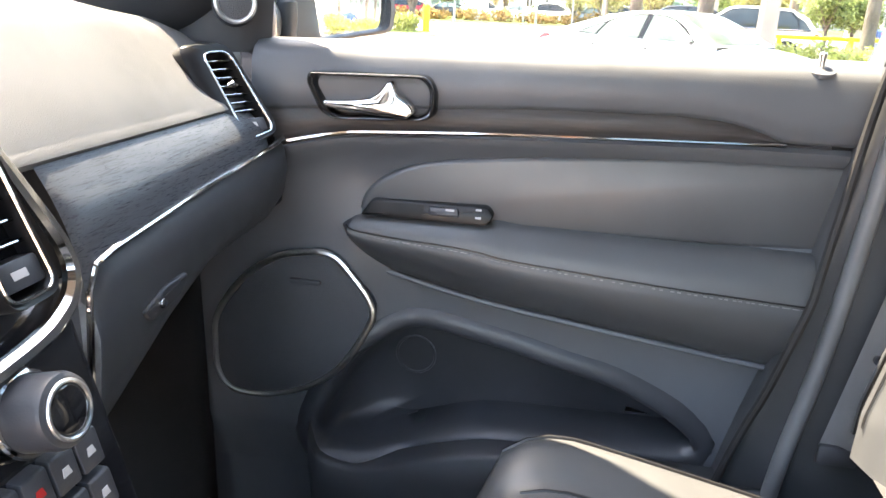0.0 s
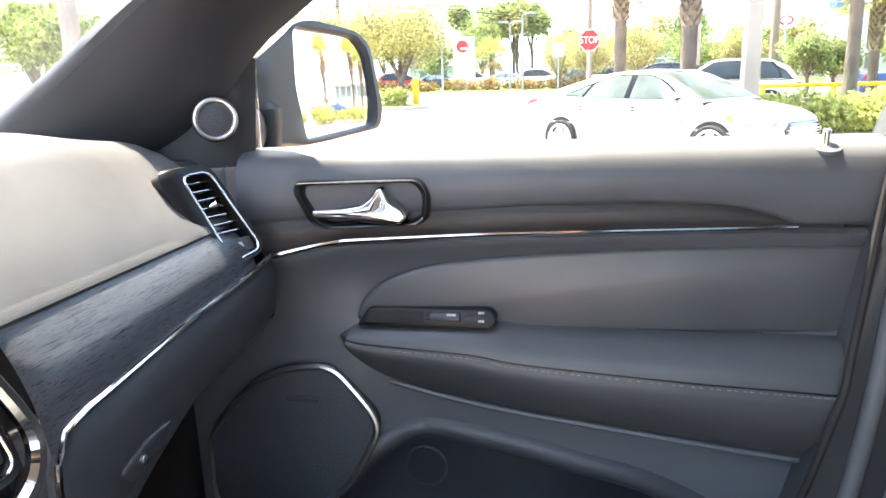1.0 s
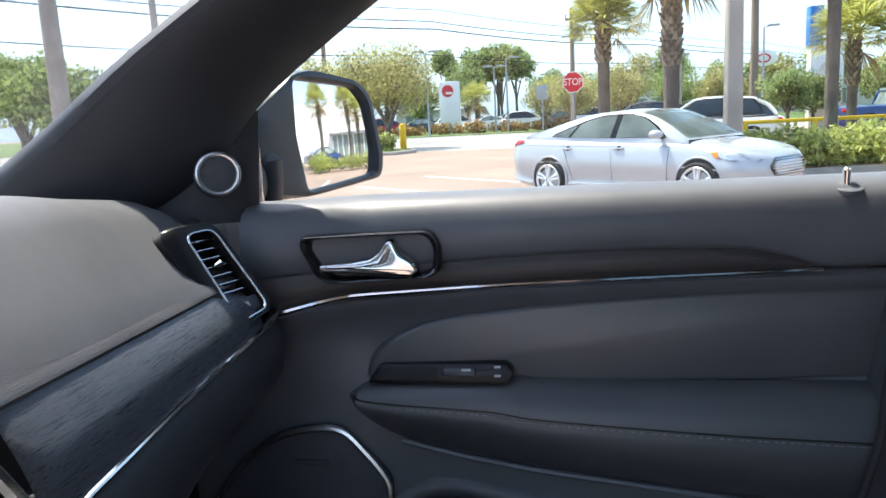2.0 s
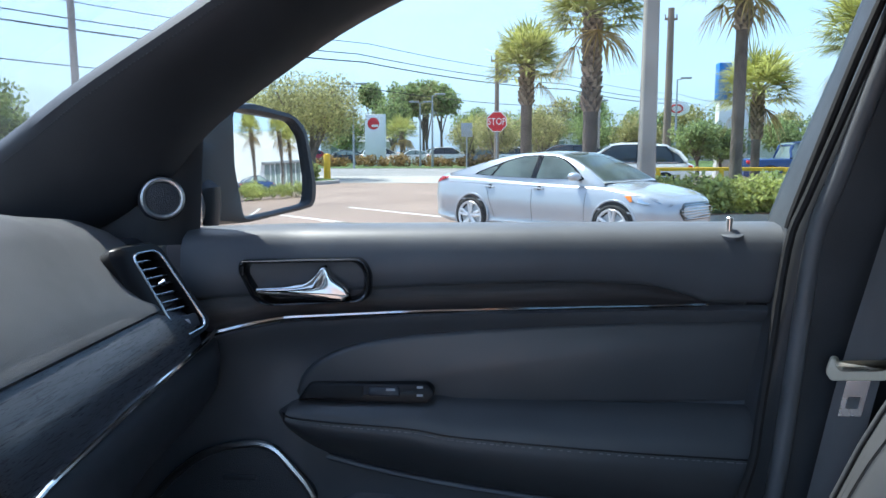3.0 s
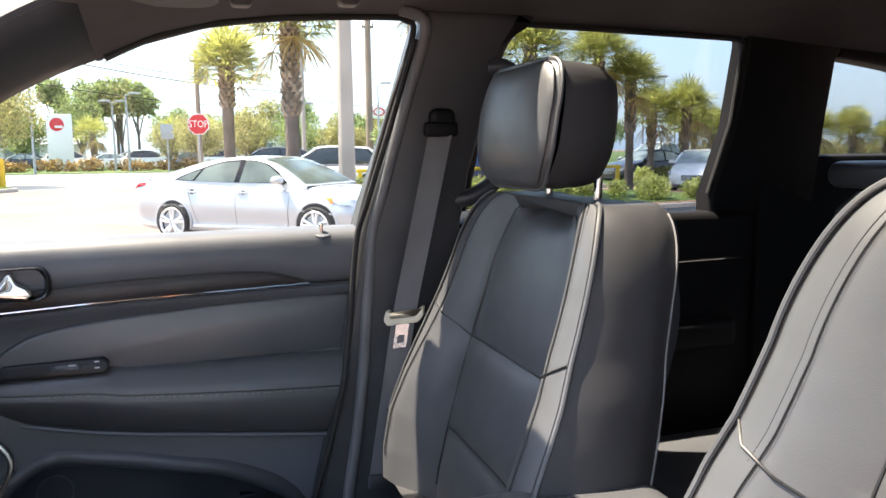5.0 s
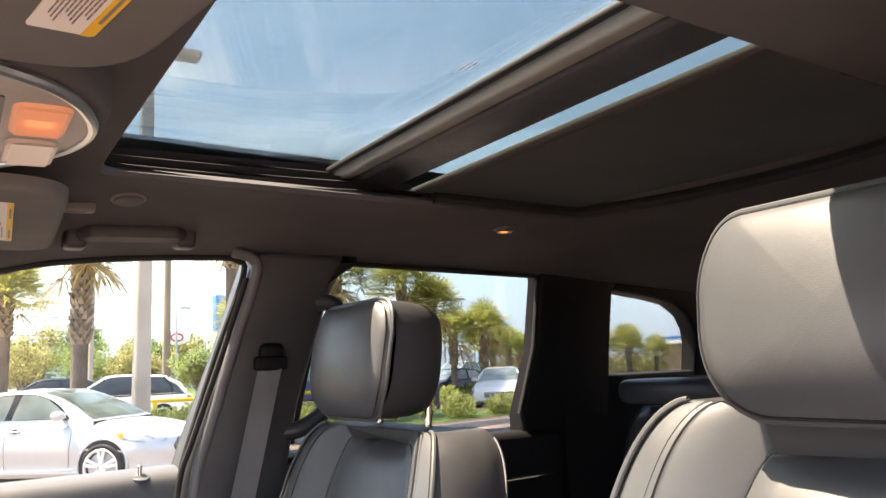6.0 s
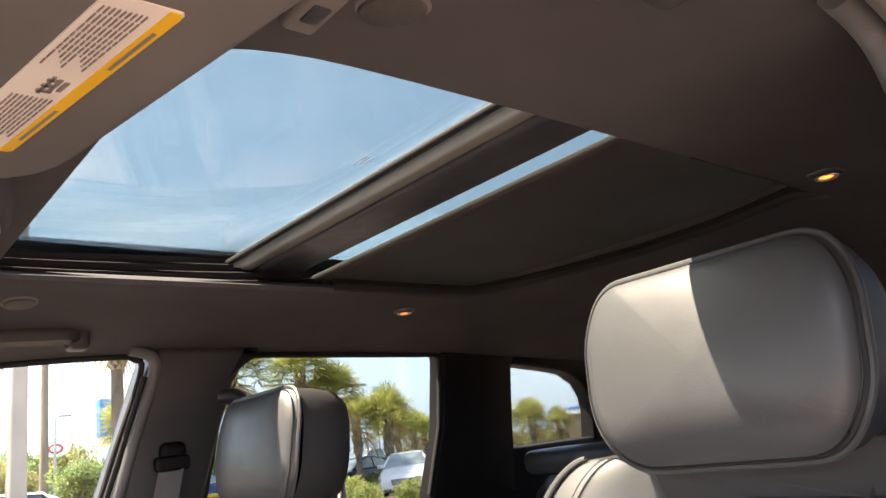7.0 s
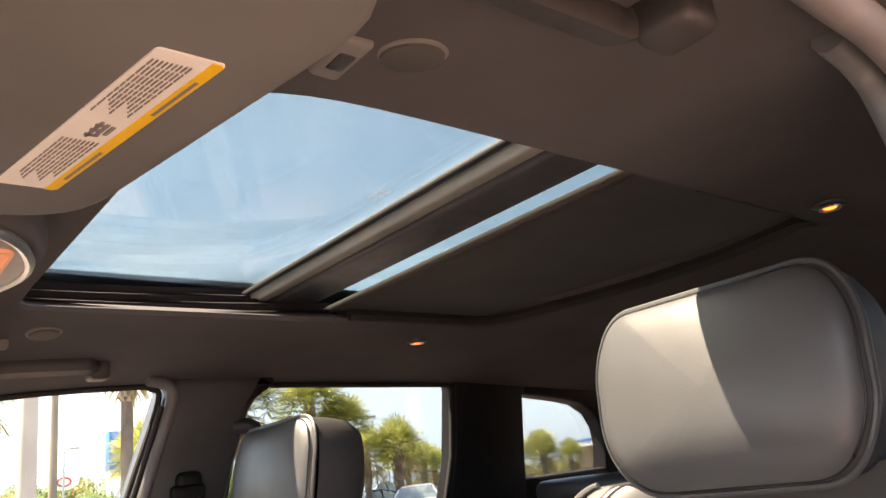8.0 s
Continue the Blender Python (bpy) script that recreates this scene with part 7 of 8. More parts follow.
# ---- vehicles ----
def car(name, label, paint, L=4.87, W=1.85, roof=((-1.80, 1.06), (-1.35, 1.24), (-0.95, 1.385), (-0.45, 1.468), (-0.05, 1.475), (0.30, 1.43), (0.70, 1.22), (1.08, 1.0)), top=((-2.43, 0.93), (-2.2, 1.02), (-1.75, 1.055), (-0.8, 1.03), (0.4, 1.015), (1.05, 1.02), (1.5, 0.955), (2.0, 0.83), (2.30, 0.72), (2.43, 0.58)), wb=2.85, wr=0.335, fine=True, glass=None):
    """A road car about its middle on the ground, nose towards +x."""
    o = thing(name, label, "car")
    hw = W / 2
    xs = np.linspace(-L / 2, L / 2, 44 if fine else 20)
    k = L / 4.87
    tx, tz = [p[0] * k for p in top], [p[1] for p in top]
    rows = []
    for x in xs:
        zt = float(np.interp(x, tx, tz))
        e = min(1.0, (L / 2 - abs(x)) / 0.45)
        w = hw * (0.74 + 0.26 * math.sqrt(max(0.0, 1 - (1 - e) ** 2)))
        zb = 0.20 + 0.14 * (1 - e)
        wa = 0.0
        half = [(0, zt), (w * 0.55, zt - 0.004), (w * 0.80, zt - 0.022), (w * 0.92, zt - 0.06), (w * 0.965, zt - 0.13), (w * 0.985, zb + (zt - zb) * 0.62), (w, zb + (zt - zb) * 0.45), (w * 0.99, zb + (zt - zb) * 0.25), (w * 0.975, zb + 0.06), (w * 0.93, zb), (0, zb)]
        rows.append([Vector((x, y, z)) for y, z in half] + [Vector((x, -y, z)) for y, z in half[-2:0:-1]])
    bm = bmesh.new()
    V = grid(bm, rows, closed_v=True)
    bm.faces.new(V[0])
    bm.faces.new(V[-1])
    body = part("body", bm, paint, o, angle=35)
    rx, rz = [p[0] * k for p in roof], [p[1] for p in roof]

    def gsec(x, grow=0.0):
        zt = float(np.interp(x, rx, rz))
        zb = float(np.interp(x, tx, tz)) - 0.02
        f = max(0.02, min(1.0, (zt - zb) / 0.45))
        wb_, wt = hw * 0.885, hw * (0.885 - 0.215 * f)
        h = [(wb_, zb), (wb_ - (wb_ - wt) * 0.55, zb + (zt - zb) * 0.55), (wt, zt - 0.075 * f), (wt * 0.90, zt - 0.022 * f), (wt * 0.6, zt - 0.004), (0, zt)]
        h = [(y + (grow if y else 0), z + grow) for y, z in h]
        return [Vector((x, y, z)) for y, z in h] + [Vector((x, -y, z)) for y, z in h[-2::-1]]
    gx = np.linspace(rx[0], rx[-1], 34 if fine else 16)
    bm = bmesh.new()
    grid(bm, [gsec(x) for x in gx])
    part("greenhouse_glass", bm, glass or CARGLASS, o, "tinted car windows", angle=50)
    r0, r1 = rx[2] - 0.05, rx[5] + 0.02
    bm = bmesh.new()
    grid(bm, [gsec(x, 0.010)[2:9] for x in np.linspace(r0, r1, 16)])
    bmesh.ops.solidify(bm, geom=bm.faces[:], thickness=-0.008)
    part("roof", bm, paint, o, angle=50)
    for s in (1, -1):
        def gp(x, j):
            p = gsec(x, 0.008)[j]
            return Vector((p.x, s * p.y, p.z))
        part("windscreen_pillar", tube(bmesh.new(), [gp(rx[-1] - 0.02, 0).lerp(gp(rx[-1] - 0.02, 2), 0.5)] + [gp(x, 2) for x in np.linspace(rx[-1] - 0.06, rx[5], 8)], 0.034, 6), paint, o)
        part("rear_pillar", tube(bmesh.new(), [gp(x, 2) + Vector((0, 0, -0.02)) for x in np.linspace(rx[2], rx[0] + 0.06, 8)] + [gp(rx[0], 1)], [0.05, 0.06, 0.07, 0.08, 0.085, 0.085, 0.08, 0.07, 0.05], 6, flat=0.7), paint, o)
        xb = (rx[2] + rx[5]) / 2 + 0.02
        part("centre_pillar", tube(bmesh.new(), [gp(xb + 0.05, 0), gp(xb + 0.02, 1), gp(xb, 2)], 0.035, 6), GLOSSBLACK, o)
        if fine:
            part("quarter_pillar", tube(bmesh.new(), [gp(rx[1] + 0.20, 0), gp(rx[1] + 0.22, 1), gp(rx[2] + 0.05, 2)], 0.022, 6), GLOSSBLACK, o)
            part("belt_chrome", tube(bmesh.new(), [gp(x, 0) + Vector((0, 0.012 * s, 0.012)) for x in np.linspace(rx[0] + 0.3, rx[-1] - 0.12, 12)], 0.010, 6), CHROME, o)
            for xg in (xb + 0.03, rx[-1] - 0.22, rx[1] + 0.12):
                zt = float(np.interp(xg, tx, tz))
                part("door_gap", tube(bmesh.new(), [(xg, s * hw * 0.935, zt - 0.06), (xg + 0.02, s * hw * 0.999, 0.62), (xg + 0.03, s * hw * 0.992, 0.34)], 0.0035, 5), RUBBER, o)
            for xg in (xb - 0.16, xb + 0.88):
                part("door_handle", box((xg - 0.10, s * hw * 0.985 - 0.015, 0.80), (xg + 0.08, s * hw * 0.985 + 0.02, 0.835), 0.010, 2), paint, o)
            part("sill", box((-wb / 2 + 0.40, s * hw * 0.955 - 0.04, 0.17), (wb / 2 - 0.40, s * hw * 0.955 + 0.035, 0.27), 0.02, 2), PLASTIC, o)
            part("side_crease", tube(bmesh.new(), [(x, s * (hw * 0.972), 0.775 - 0.02 * x / 2) for x in np.linspace(-2.0, 1.5, 10)], 0.010, 6), paint, o)
        mx0 = rx[-1] - 0.26
        wmr = part("wing_mirror", box((mx0 - 0.07, s * (hw * 0.90 + 0.11) - 0.10, 1.00), (mx0 + 0.05, s * (hw * 0.90 + 0.11) + 0.10, 1.13), 0.035, 3), paint, o)
        part("mirror_stalk", box((mx0 - 0.02, s * hw * 0.90 - 0.05, 0.97), (mx0 + 0.03, s * hw * 0.90 + 0.06, 1.01), 0.01), PLASTIC, wmr)
        zl = float(np.interp(L / 2 - 0.25, tx, tz))
        def nose(x, f, dz):
            e = min(1.0, (L / 2 - abs(x)) / 0.45)
            return Vector((x, s * hw * (0.74 + 0.26 * math.sqrt(max(0.0, 1 - (1 - e) ** 2))) * f, float(np.interp(x, tx, tz)) - dz))
        hl = part("headlamp", tube(bmesh.new(), [nose(L / 2 - 0.72, 0.962, 0.125), nose(L / 2 - 0.58, 0.958, 0.125), nose(L / 2 - 0.40, 0.94, 0.13), nose(L / 2 - 0.22, 0.89, 0.135), nose(L / 2 - 0.07, 0.80, 0.14)], [0.015, 0.048, 0.072, 0.072, 0.03], 12, flat=0.9), HEADL, o, "clear headlamp")
        part("indicator", tube(bmesh.new(), [nose(L / 2 - 0.735, 0.970, 0.122), nose(L / 2 - 0.64, 0.970, 0.122), nose(L / 2 - 0.55, 0.960, 0.128)], [0.012, 0.036, 0.034], 8), ORANGE, hl, "orange indicator")
        zl = float(np.interp(-L / 2 + 0.2, tx, tz))
        part("tail_lamp", box((-L / 2 + 0.06, s * hw * 0.72 - 0.19, zl - 0.22), (-L / 2 + 0.34, s * hw * 0.72 + 0.19, zl - 0.09), 0.04, 3), TAIL, o)
        for xw in (-wb / 2, wb / 2):
            part("wheel_arch", disc_prism((xw, s * (hw + 0.004), wr + 0.02), (0, s, 0), wr + 0.020, 0.25, 28, 0.01), RUBBER, o)
            wh = part("wheel", tube(bmesh.new(), [(xw + (wr - 0.055) * math.cos(a), s * (hw - 0.085), wr + (wr - 0.055) * math.sin(a)) for a in np.linspace(0, 2 * math.pi, 32, endpoint=False)], 0.098, 8, True, flat=0.56), TYRE, o, "black tyre")
            bm = disc_prism((xw, s * (hw - 0.03), wr), (0, s, 0), wr * 0.30, 0.05, 20, 0.02)
            n5 = 10
            for q in range(n5):
                a = (q // 2) * 2 * math.pi / 5 + (0.16 if q % 2 else -0.16)
                c, d2 = math.cos(a), math.sin(a)
                tube(bm, [(xw + 0.06 * c, s * (hw - 0.012), wr + 0.06 * d2), (xw + wr * 0.70 * c, s * (hw + 0.012), wr + wr * 0.70 * d2)], [0.028, 0.024], 6)
            tube(bm, [(xw + wr * 0.72 * math.cos(a), s * (hw + 0.004), wr + wr * 0.72 * math.sin(a)) for a in np.linspace(0, 2 * math.pi, 28, endpoint=False)], 0.026, 6, True)
            part("rim", bm, ALLOY, wh, "silver alloy rim")
    gr = part("grille", box((L / 2 - 0.12, -hw * 0.52, 0.42), (L / 2 + 0.005, hw * 0.52, 0.64), 0.04, 3), GLOSSBLACK, o)
    for q in range(5):
        z = 0.445 + 0.042 * q
        part("grille_bar", box((L / 2 - 0.06, -hw * (0.50 - 0.01 * abs(q - 2)), z), (L / 2 + 0.018, hw * (0.50 - 0.01 * abs(q - 2)), z + 0.020), 0.006, 2), CHROME, gr)
    part("bumper_intake", box((L / 2 - 0.12, -hw * 0.62, 0.24), (L / 2 - 0.005, hw * 0.62, 0.36), 0.03, 2), PLASTIC, o)
    return o


def saloon(name, label, paint):
    """The large four-door fastback saloon about its middle on the ground, nose towards +x: 4.87 m long, 1.85 m wide."""
    o = thing(name, label, "car")
    L, hw, wr, wb, NOSE = 4.87, 0.925, 0.335, 2.85, 2.35
    TX = [-2.435, -2.38, -2.2, -1.9, -1.2, -0.3, 0.5, 1.0, 1.25, 1.57, 1.93, 2.17, 2.29, 2.35]
    TZ = [0.92, 1.02, 1.075, 1.085, 1.055, 1.015, 0.99, 0.985, 0.975, 0.935, 0.865, 0.79, 0.72, 0.62]
    RX = [-2.02, -1.75, -1.4, -1.0, -0.6, -0.15, 0.2, 0.5, 0.85, 1.22]
    RZ = [1.085, 1.165, 1.275, 1.385, 1.450, 1.475, 1.462, 1.385, 1.215, 0.985]
    top = lambda x: float(np.interp(x, TX, TZ))
    roofz = lambda x: float(np.interp(x, RX, RZ))

    def width(x):
        if x > 0:
            e = min(1.0, (NOSE - x) / 0.60)
            return hw * (0.34 + 0.66 * math.sqrt(max(0.0, 1 - (1 - e) ** 2)))
        e = min(1.0, (L / 2 + x) / 0.32)
        return hw * (0.70 + 0.30 * math.sqrt(max(0.0, 1 - (1 - e) ** 2)))

    def sec(x):
        w, zt = width(x), top(x)
        zb = 0.20 + 0.10 * max(0.0, (abs(x) - 1.9) / 0.53)
        sh = zt - zb
        return [(0, zt), (w * 0.50, zt - 0.004), (w * 0.76, zt - 0.018), (w * 0.875, zt - 0.045), (w * 0.925, zt - 0.085), (w * 0.945, zt - 0.105), (w * 0.972, zb + sh * 0.74), (w * 0.992, zb + sh * 0.60), (w, zb + sh * 0.50), (w * 0.992, zb + sh * 0.38), (w * 0.972, zb + sh * 0.25), (w * 0.968, zb + sh * 0.16), (w * 0.985, zb + sh * 0.08), (w * 0.93, zb), (0, zb)]

    def skin(x, z, grow=0.0):
        """A place on the body's side."""
        q = sec(x)[1:14]
        return Vector((x, float(np.interp(z, [p[1] for p in q[::-1]], [p[0] for p in q[::-1]])) + grow, z))
    rows = []
    for x in np.concatenate([-L / 2 + 0.30 * np.linspace(0, 1, 9) ** 2, np.linspace(-L / 2 + 0.34, NOSE - 0.45, 50), NOSE - 0.42 * (1 - np.linspace(0, 1, 12)) ** 2]):
        h = sec(x)
        rows.append([Vector((x, y, z)) for y, z in h] + [Vector((x, -y, z)) for y, z in h[-2:0:-1]])
    bm = bmesh.new()
    V = grid(bm, rows, closed_v=True)
    bm.faces.new(V[0])
    bm.faces.new(V[-1])
    part("body", bm, paint, o, "smooth silver-white body", angle=32)

    def side_y(x, z):
        zb, zt = top(x) - 0.03, roofz(x) - 0.05
        u = min(1.0, max(0.0, (z - zb) / max(0.05, zt - zb)))
        return hw * (0.895 - 0.205 * min(1.0, (zt - zb) / 0.36) * u ** 1.25)

    def gsec(x, grow=0.0):
        zb, zt = top(x) - 0.085, max(roofz(x), top(x) - 0.02)
        dome = min(1.0, max(0.0, (zt - zb) / 0.12))
        zr = zb + (zt - zb) * 0.88
        h = [(side_y(x, zb + (zr - zb) * f) + grow, zb + (zr - zb) * f) for f in (0, 0.25, 0.5, 0.75, 1.0)]
        yr = h[-1][0]
        h += [(yr * 0.93, zr + (zt - zr) * 0.45 + grow), (yr * 0.78, zr + (zt - zr) * 0.76 + grow), (yr * 0.45, zt - 0.008 * dome + grow), (0, zt + grow)]
        return [Vector((x, y, z)) for y, z in h] + [Vector((x, -y, z)) for y, z in h[-2::-1]]
    bm = bmesh.new()
    grid(bm, [gsec(x) for x in np.linspace(RX[0], RX[-1], 60)])
    part("roof", bm, paint, o, "silver-white roof and pillars", angle=40)
    for nm, xa, xb, lab in (("windscreen", 0.30, 1.17, "raked windscreen"), ("rear_window", -1.0, -1.88, "sloping rear window")):
        bm = bmesh.new()
        grid(bm, [[p + Vector((0, 0, 0.003)) for p in gsec(x, 0.004)[5:12]] for x in np.linspace(xa, xb, 16)])
        bmesh.ops.solidify(bm, geom=bm.faces[:], thickness=-0.006)
        part(nm, bm, CARGLASS, o, lab, angle=50)
    WINS = (("front_window", [(0.80, 1.035), (0.60, 1.185), (0.38, 1.320), (0.22, 1.372), (0.02, 1.390), (-0.06, 1.390), (-0.08, 1.030)]),
            ("rear_door_window", [(-0.17, 1.032), (-0.15, 1.388), (-0.45, 1.368), (-0.72, 1.310), (-0.86, 1.260), (-1.01, 1.050)]),
            ("quarter_window", [(-1.055, 1.054), (-0.93, 1.236), (-1.12, 1.180), (-1.36, 1.088), (-1.37, 1.075)]))
    FRAME = [(0.84, 1.028), (0.62, 1.205), (0.38, 1.342), (0.20, 1.392), (-0.10, 1.408), (-0.45, 1.388), (-0.75, 1.325), (-1.10, 1.205), (-1.42, 1.092), (-1.43, 1.068), (-1.0, 1.046), (0.0, 1.026)]
    for s in (1, -1):

        def side_panel(poly, grow, cols=22, rws_=7):
            """A sheet that follows the curved side, cut to an outline."""
            xs_ = [p[0] for p in poly]
            out = []
            for x in np.linspace(min(xs_) + 0.002, max(xs_) - 0.002, cols):
                zs_ = [p[1] + (q[1] - p[1]) * (x - p[0]) / (q[0] - p[0]) for p, q in zip(poly, poly[1:] + poly[:1]) if (p[0] - x) * (q[0] - x) < 0]
                lo, hi = min(zs_), max(zs_)
                out.append([Vector((x, s * (side_y(x, z) + grow), z)) for z in np.linspace(lo, hi, rws_)])
            b = bmesh.new()
            grid(b, out)
            bmesh.ops.solidify(b, geom=b.faces[:], thickness=0.004)
            return b
        part("window_surround", side_panel(FRAME, 0.006), GLOSSBLACK, o, "gloss black window surround")
        for nm, poly in WINS:
            part(nm, side_panel(poly, 0.012), CARGLASS, o, "greenish side glass")
        for xg, lean in ((0.93, -0.04), (-0.13, 0.02), (-1.15, 0.24)):
            part("door_gap", tube(bmesh.new(), [Vector((xg + lean * k / 6, s * (skin(xg + lean * k / 6, z).y + 0.0005), z)) for k, z in enumerate(np.linspace(top(xg) - 0.05, 0.33, 7))], 0.0045, 5), RUBBER, o)
        for xg in (0.02, -1.02):
            p = skin(xg, 0.865)
            part("door_handle", tube(bmesh.new(), [(xg - 0.11, s * (p.y - 0.002), 0.868), (xg - 0.09, s * (p.y + 0.022), 0.868), (xg + 0.07, s * (p.y + 0.022), 0.864), (xg + 0.09, s * (p.y - 0.002), 0.864)], 0.015, 8), paint, o)
            part("handle_cup", disc_prism((xg, s * (p.y + 0.004), 0.866), (0, s, 0.1), 0.045, 0.02, 20, 0.004), RUBBER, o)
        part("side_crease", tube(bmesh.new(), [Vector((x, s * (skin(x, 0.90 - 0.03 * x / 2).y - 0.003), 0.90 - 0.03 * x / 2)) for x in np.linspace(-2.05, 1.55, 24)], 0.008, 6), paint, o)
        part("sill_strip", tube(bmesh.new(), [Vector((x, s * (skin(x, 0.285).y + 0.004), 0.285 + 0.012 * (x + 1))) for x in np.linspace(-1.0, 0.98, 12)], 0.012, 6), paint, o)
        m0 = Vector((0.74, s * (hw * 0.895 + 0.12), 1.075))
        bm = bmesh.new()
        grid(bm, [[m0 + Vector((dx, s * r * math.cos(a) * 0.115, r * math.sin(a) * 0.072)) for a in np.linspace(0, 2 * math.pi, 18, endpoint=False)] for dx, r in ((-0.055, 0.02), (-0.055, 0.9), (-0.03, 1.0), (0.03, 0.95), (0.075, 0.72), (0.10, 0.3), (0.105, 0.02))], closed_v=True)
        wmr = part("wing_mirror", bm, paint, o, "silver door mirror")
        part("mirror_stalk", tube(bmesh.new(), [(0.76, s * hw * 0.86, 1.02), (0.76, s * (hw * 0.895 + 0.07), 1.035)], 0.025, 8, flat=1.4), GLOSSBLACK, wmr)
        lamp_on = lambda x, z, d: Vector((x, s * (skin(x, z).y - d), z))
        hl = part("headlamp", plate(rounded([(1.60, 0.800), (1.78, 0.820), (2.03, 0.775), (2.25, 0.690), (2.23, 0.655), (1.98, 0.665), (1.72, 0.712)], 0.025, 3), lamp_on, -0.010, 0.02, 0.006, 2), HEADL, o, "clear swept-back headlamp")
        part("indicator", plate(rounded([(1.598, 0.802), (1.67, 0.808), (1.71, 0.80), (1.74, 0.712), (1.70, 0.715)], 0.015, 3), lamp_on, -0.013, 0.0, 0.003, 2), ORANGE, hl, "orange indicator")
        part("lamp_chrome", plate(rounded([(1.82, 0.775), (2.04, 0.748), (2.14, 0.705), (1.94, 0.692), (1.82, 0.715)], 0.012, 3), lamp_on, -0.012, 0.0, 0.002), CHROME, hl, "bright reflector")
        bm = bmesh.new()
        grid(bm, [[Vector((x, s * (skin(x, z).y + 0.012), z)) for z in np.linspace(0.885 + 0.24 * (x + 2.42), min(1.015, top(x) - 0.04), 6)] for x in np.linspace(-2.42, -2.03, 16)])
        bmesh.ops.solidify(bm, geom=bm.faces[:], thickness=0.014)
        part("tail_lamp", bm, TAIL, o, "red tail lamp")
        for xw in (-wb / 2, wb / 2):
            part("wheel_arch", disc_prism((xw, s * (hw - 0.001), wr + 0.02), (0, s, 0), wr + 0.030, 0.25, 36, 0.01), RUBBER, o)
            part("arch_lip", tube(bmesh.new(), [(xw + (wr + 0.042) * math.cos(a), s * (hw - 0.012), wr + 0.02 + (wr + 0.042) * math.sin(a)) for a in np.linspace(-0.35, math.pi + 0.35, 26)], 0.020, 8), paint, o)
            wh = part("wheel", tube(bmesh.new(), [(xw + (wr - 0.062) * math.cos(a), s * (hw - 0.014), wr + (wr - 0.062) * math.sin(a)) for a in np.linspace(0, 2 * math.pi, 36, endpoint=False)], 0.062, 10, True, flat=0.85), TYRE, o, "black tyre")
            bm = disc_prism((xw, s * (hw + 0.022), wr), (0, s, 0), wr * 0.22, 0.03, 20, 0.01)
            for q in range(10):
                a = (q // 2) * 2 * math.pi / 5 + 0.3 + (0.17 if q % 2 else -0.17)
                c, d2 = math.cos(a), math.sin(a)
                tube(bm, [(xw + 0.05 * c, s * (hw + 0.014), wr + 0.05 * d2), (xw + wr * 0.42 * c, s * (hw + 0.022), wr + wr * 0.42 * d2), (xw + wr * 0.74 * c, s * (hw + 0.026), wr + wr * 0.74 * d2)], [0.030, 0.026, 0.030], 6)
            tube(bm, [(xw + wr * 0.755 * math.cos(a), s * (hw + 0.022), wr + wr * 0.755 * math.sin(a)) for a in np.linspace(0, 2 * math.pi, 32, endpoint=False)], 0.026, 6, True)
            part("rim", bm, ALLOY, wh, "silver double-spoke alloy rim")
            part("brake_disc", disc_prism((xw, s * (hw + 0.006), wr), (0, s, 0), wr * 0.62, 0.02, 24, 0.004), GALV, wh)
    front_on = lambda y, z, d: Vector((NOSE + 0.014 - 0.60 * (1 - math.sqrt(1 - min(1.0, max(0.0, (abs(y) / hw - 0.34) / 0.66)) ** 2)) - max(0.0, z - 0.62) * 0.60 - d, y, z))
    gr = part("grille", plate(rounded([(-0.40, 0.70), (0.40, 0.70), (0.54, 0.58), (0.44, 0.44), (-0.44, 0.44), (-0.54, 0.58)], 0.05, 4), front_on, 0.0, 0.05, 0.008, 2), GLOSSBLACK, o, "wide black grille")
    for q in range(6):
        z = 0.468 + 0.041 * q
        hwid = float(np.interp(z, [0.44, 0.58, 0.70], [0.42, 0.52, 0.385]))
        part("grille_bar", tube(bmesh.new(), [front_on(y, z, -0.004) for y in np.linspace(-hwid, hwid, 12)], 0.0085, 6), CHROME, gr)
    part("bumper_intake", plate(rounded([(-0.52, 0.37), (0.52, 0.37), (0.46, 0.25), (-0.46, 0.25)], 0.03, 3), front_on, 0.0, 0.05, 0.006), PLASTIC, o)
    return o


def park(o, x, y, heading, z=0.0):
    o.matrix_world = pose(x, y, z, 0, 0, heading)
    return o


ax, ay, bx, by = -0.066, 13.42, 2.106, 11.577
head = math.degrees(math.atan2(by - ay, bx - ax))
side_off = Vector((math.cos(radians(head + 90)), math.sin(radians(head + 90)))) * 0.90
park(saloon("sedan", "silver-white four-door saloon parked across the bays", SILVER), (ax + bx) / 2 + side_off.x, (ay + by) / 2 + side_off.y, head)
SUVR = ((-2.20, 1.08), (-1.95, 1.45), (-1.55, 1.66), (-0.6, 1.72), (0.0, 1.72), (0.35, 1.67), (0.75, 1.42), (1.15, 1.12))
SUVT = ((-2.43, 1.00), (-2.2, 1.08), (-1.0, 1.07), (0.4, 1.07), (1.1, 1.10), (1.6, 1.06), (2.1, 0.98), (2.35, 0.85), (2.43, 0.66))
PKR = ((-0.75, 1.12), (-0.70, 1.5), (-0.62, 1.78), (-0.1, 1.86), (0.3, 1.86), (0.55, 1.82), (0.95, 1.5), (1.3, 1.2))
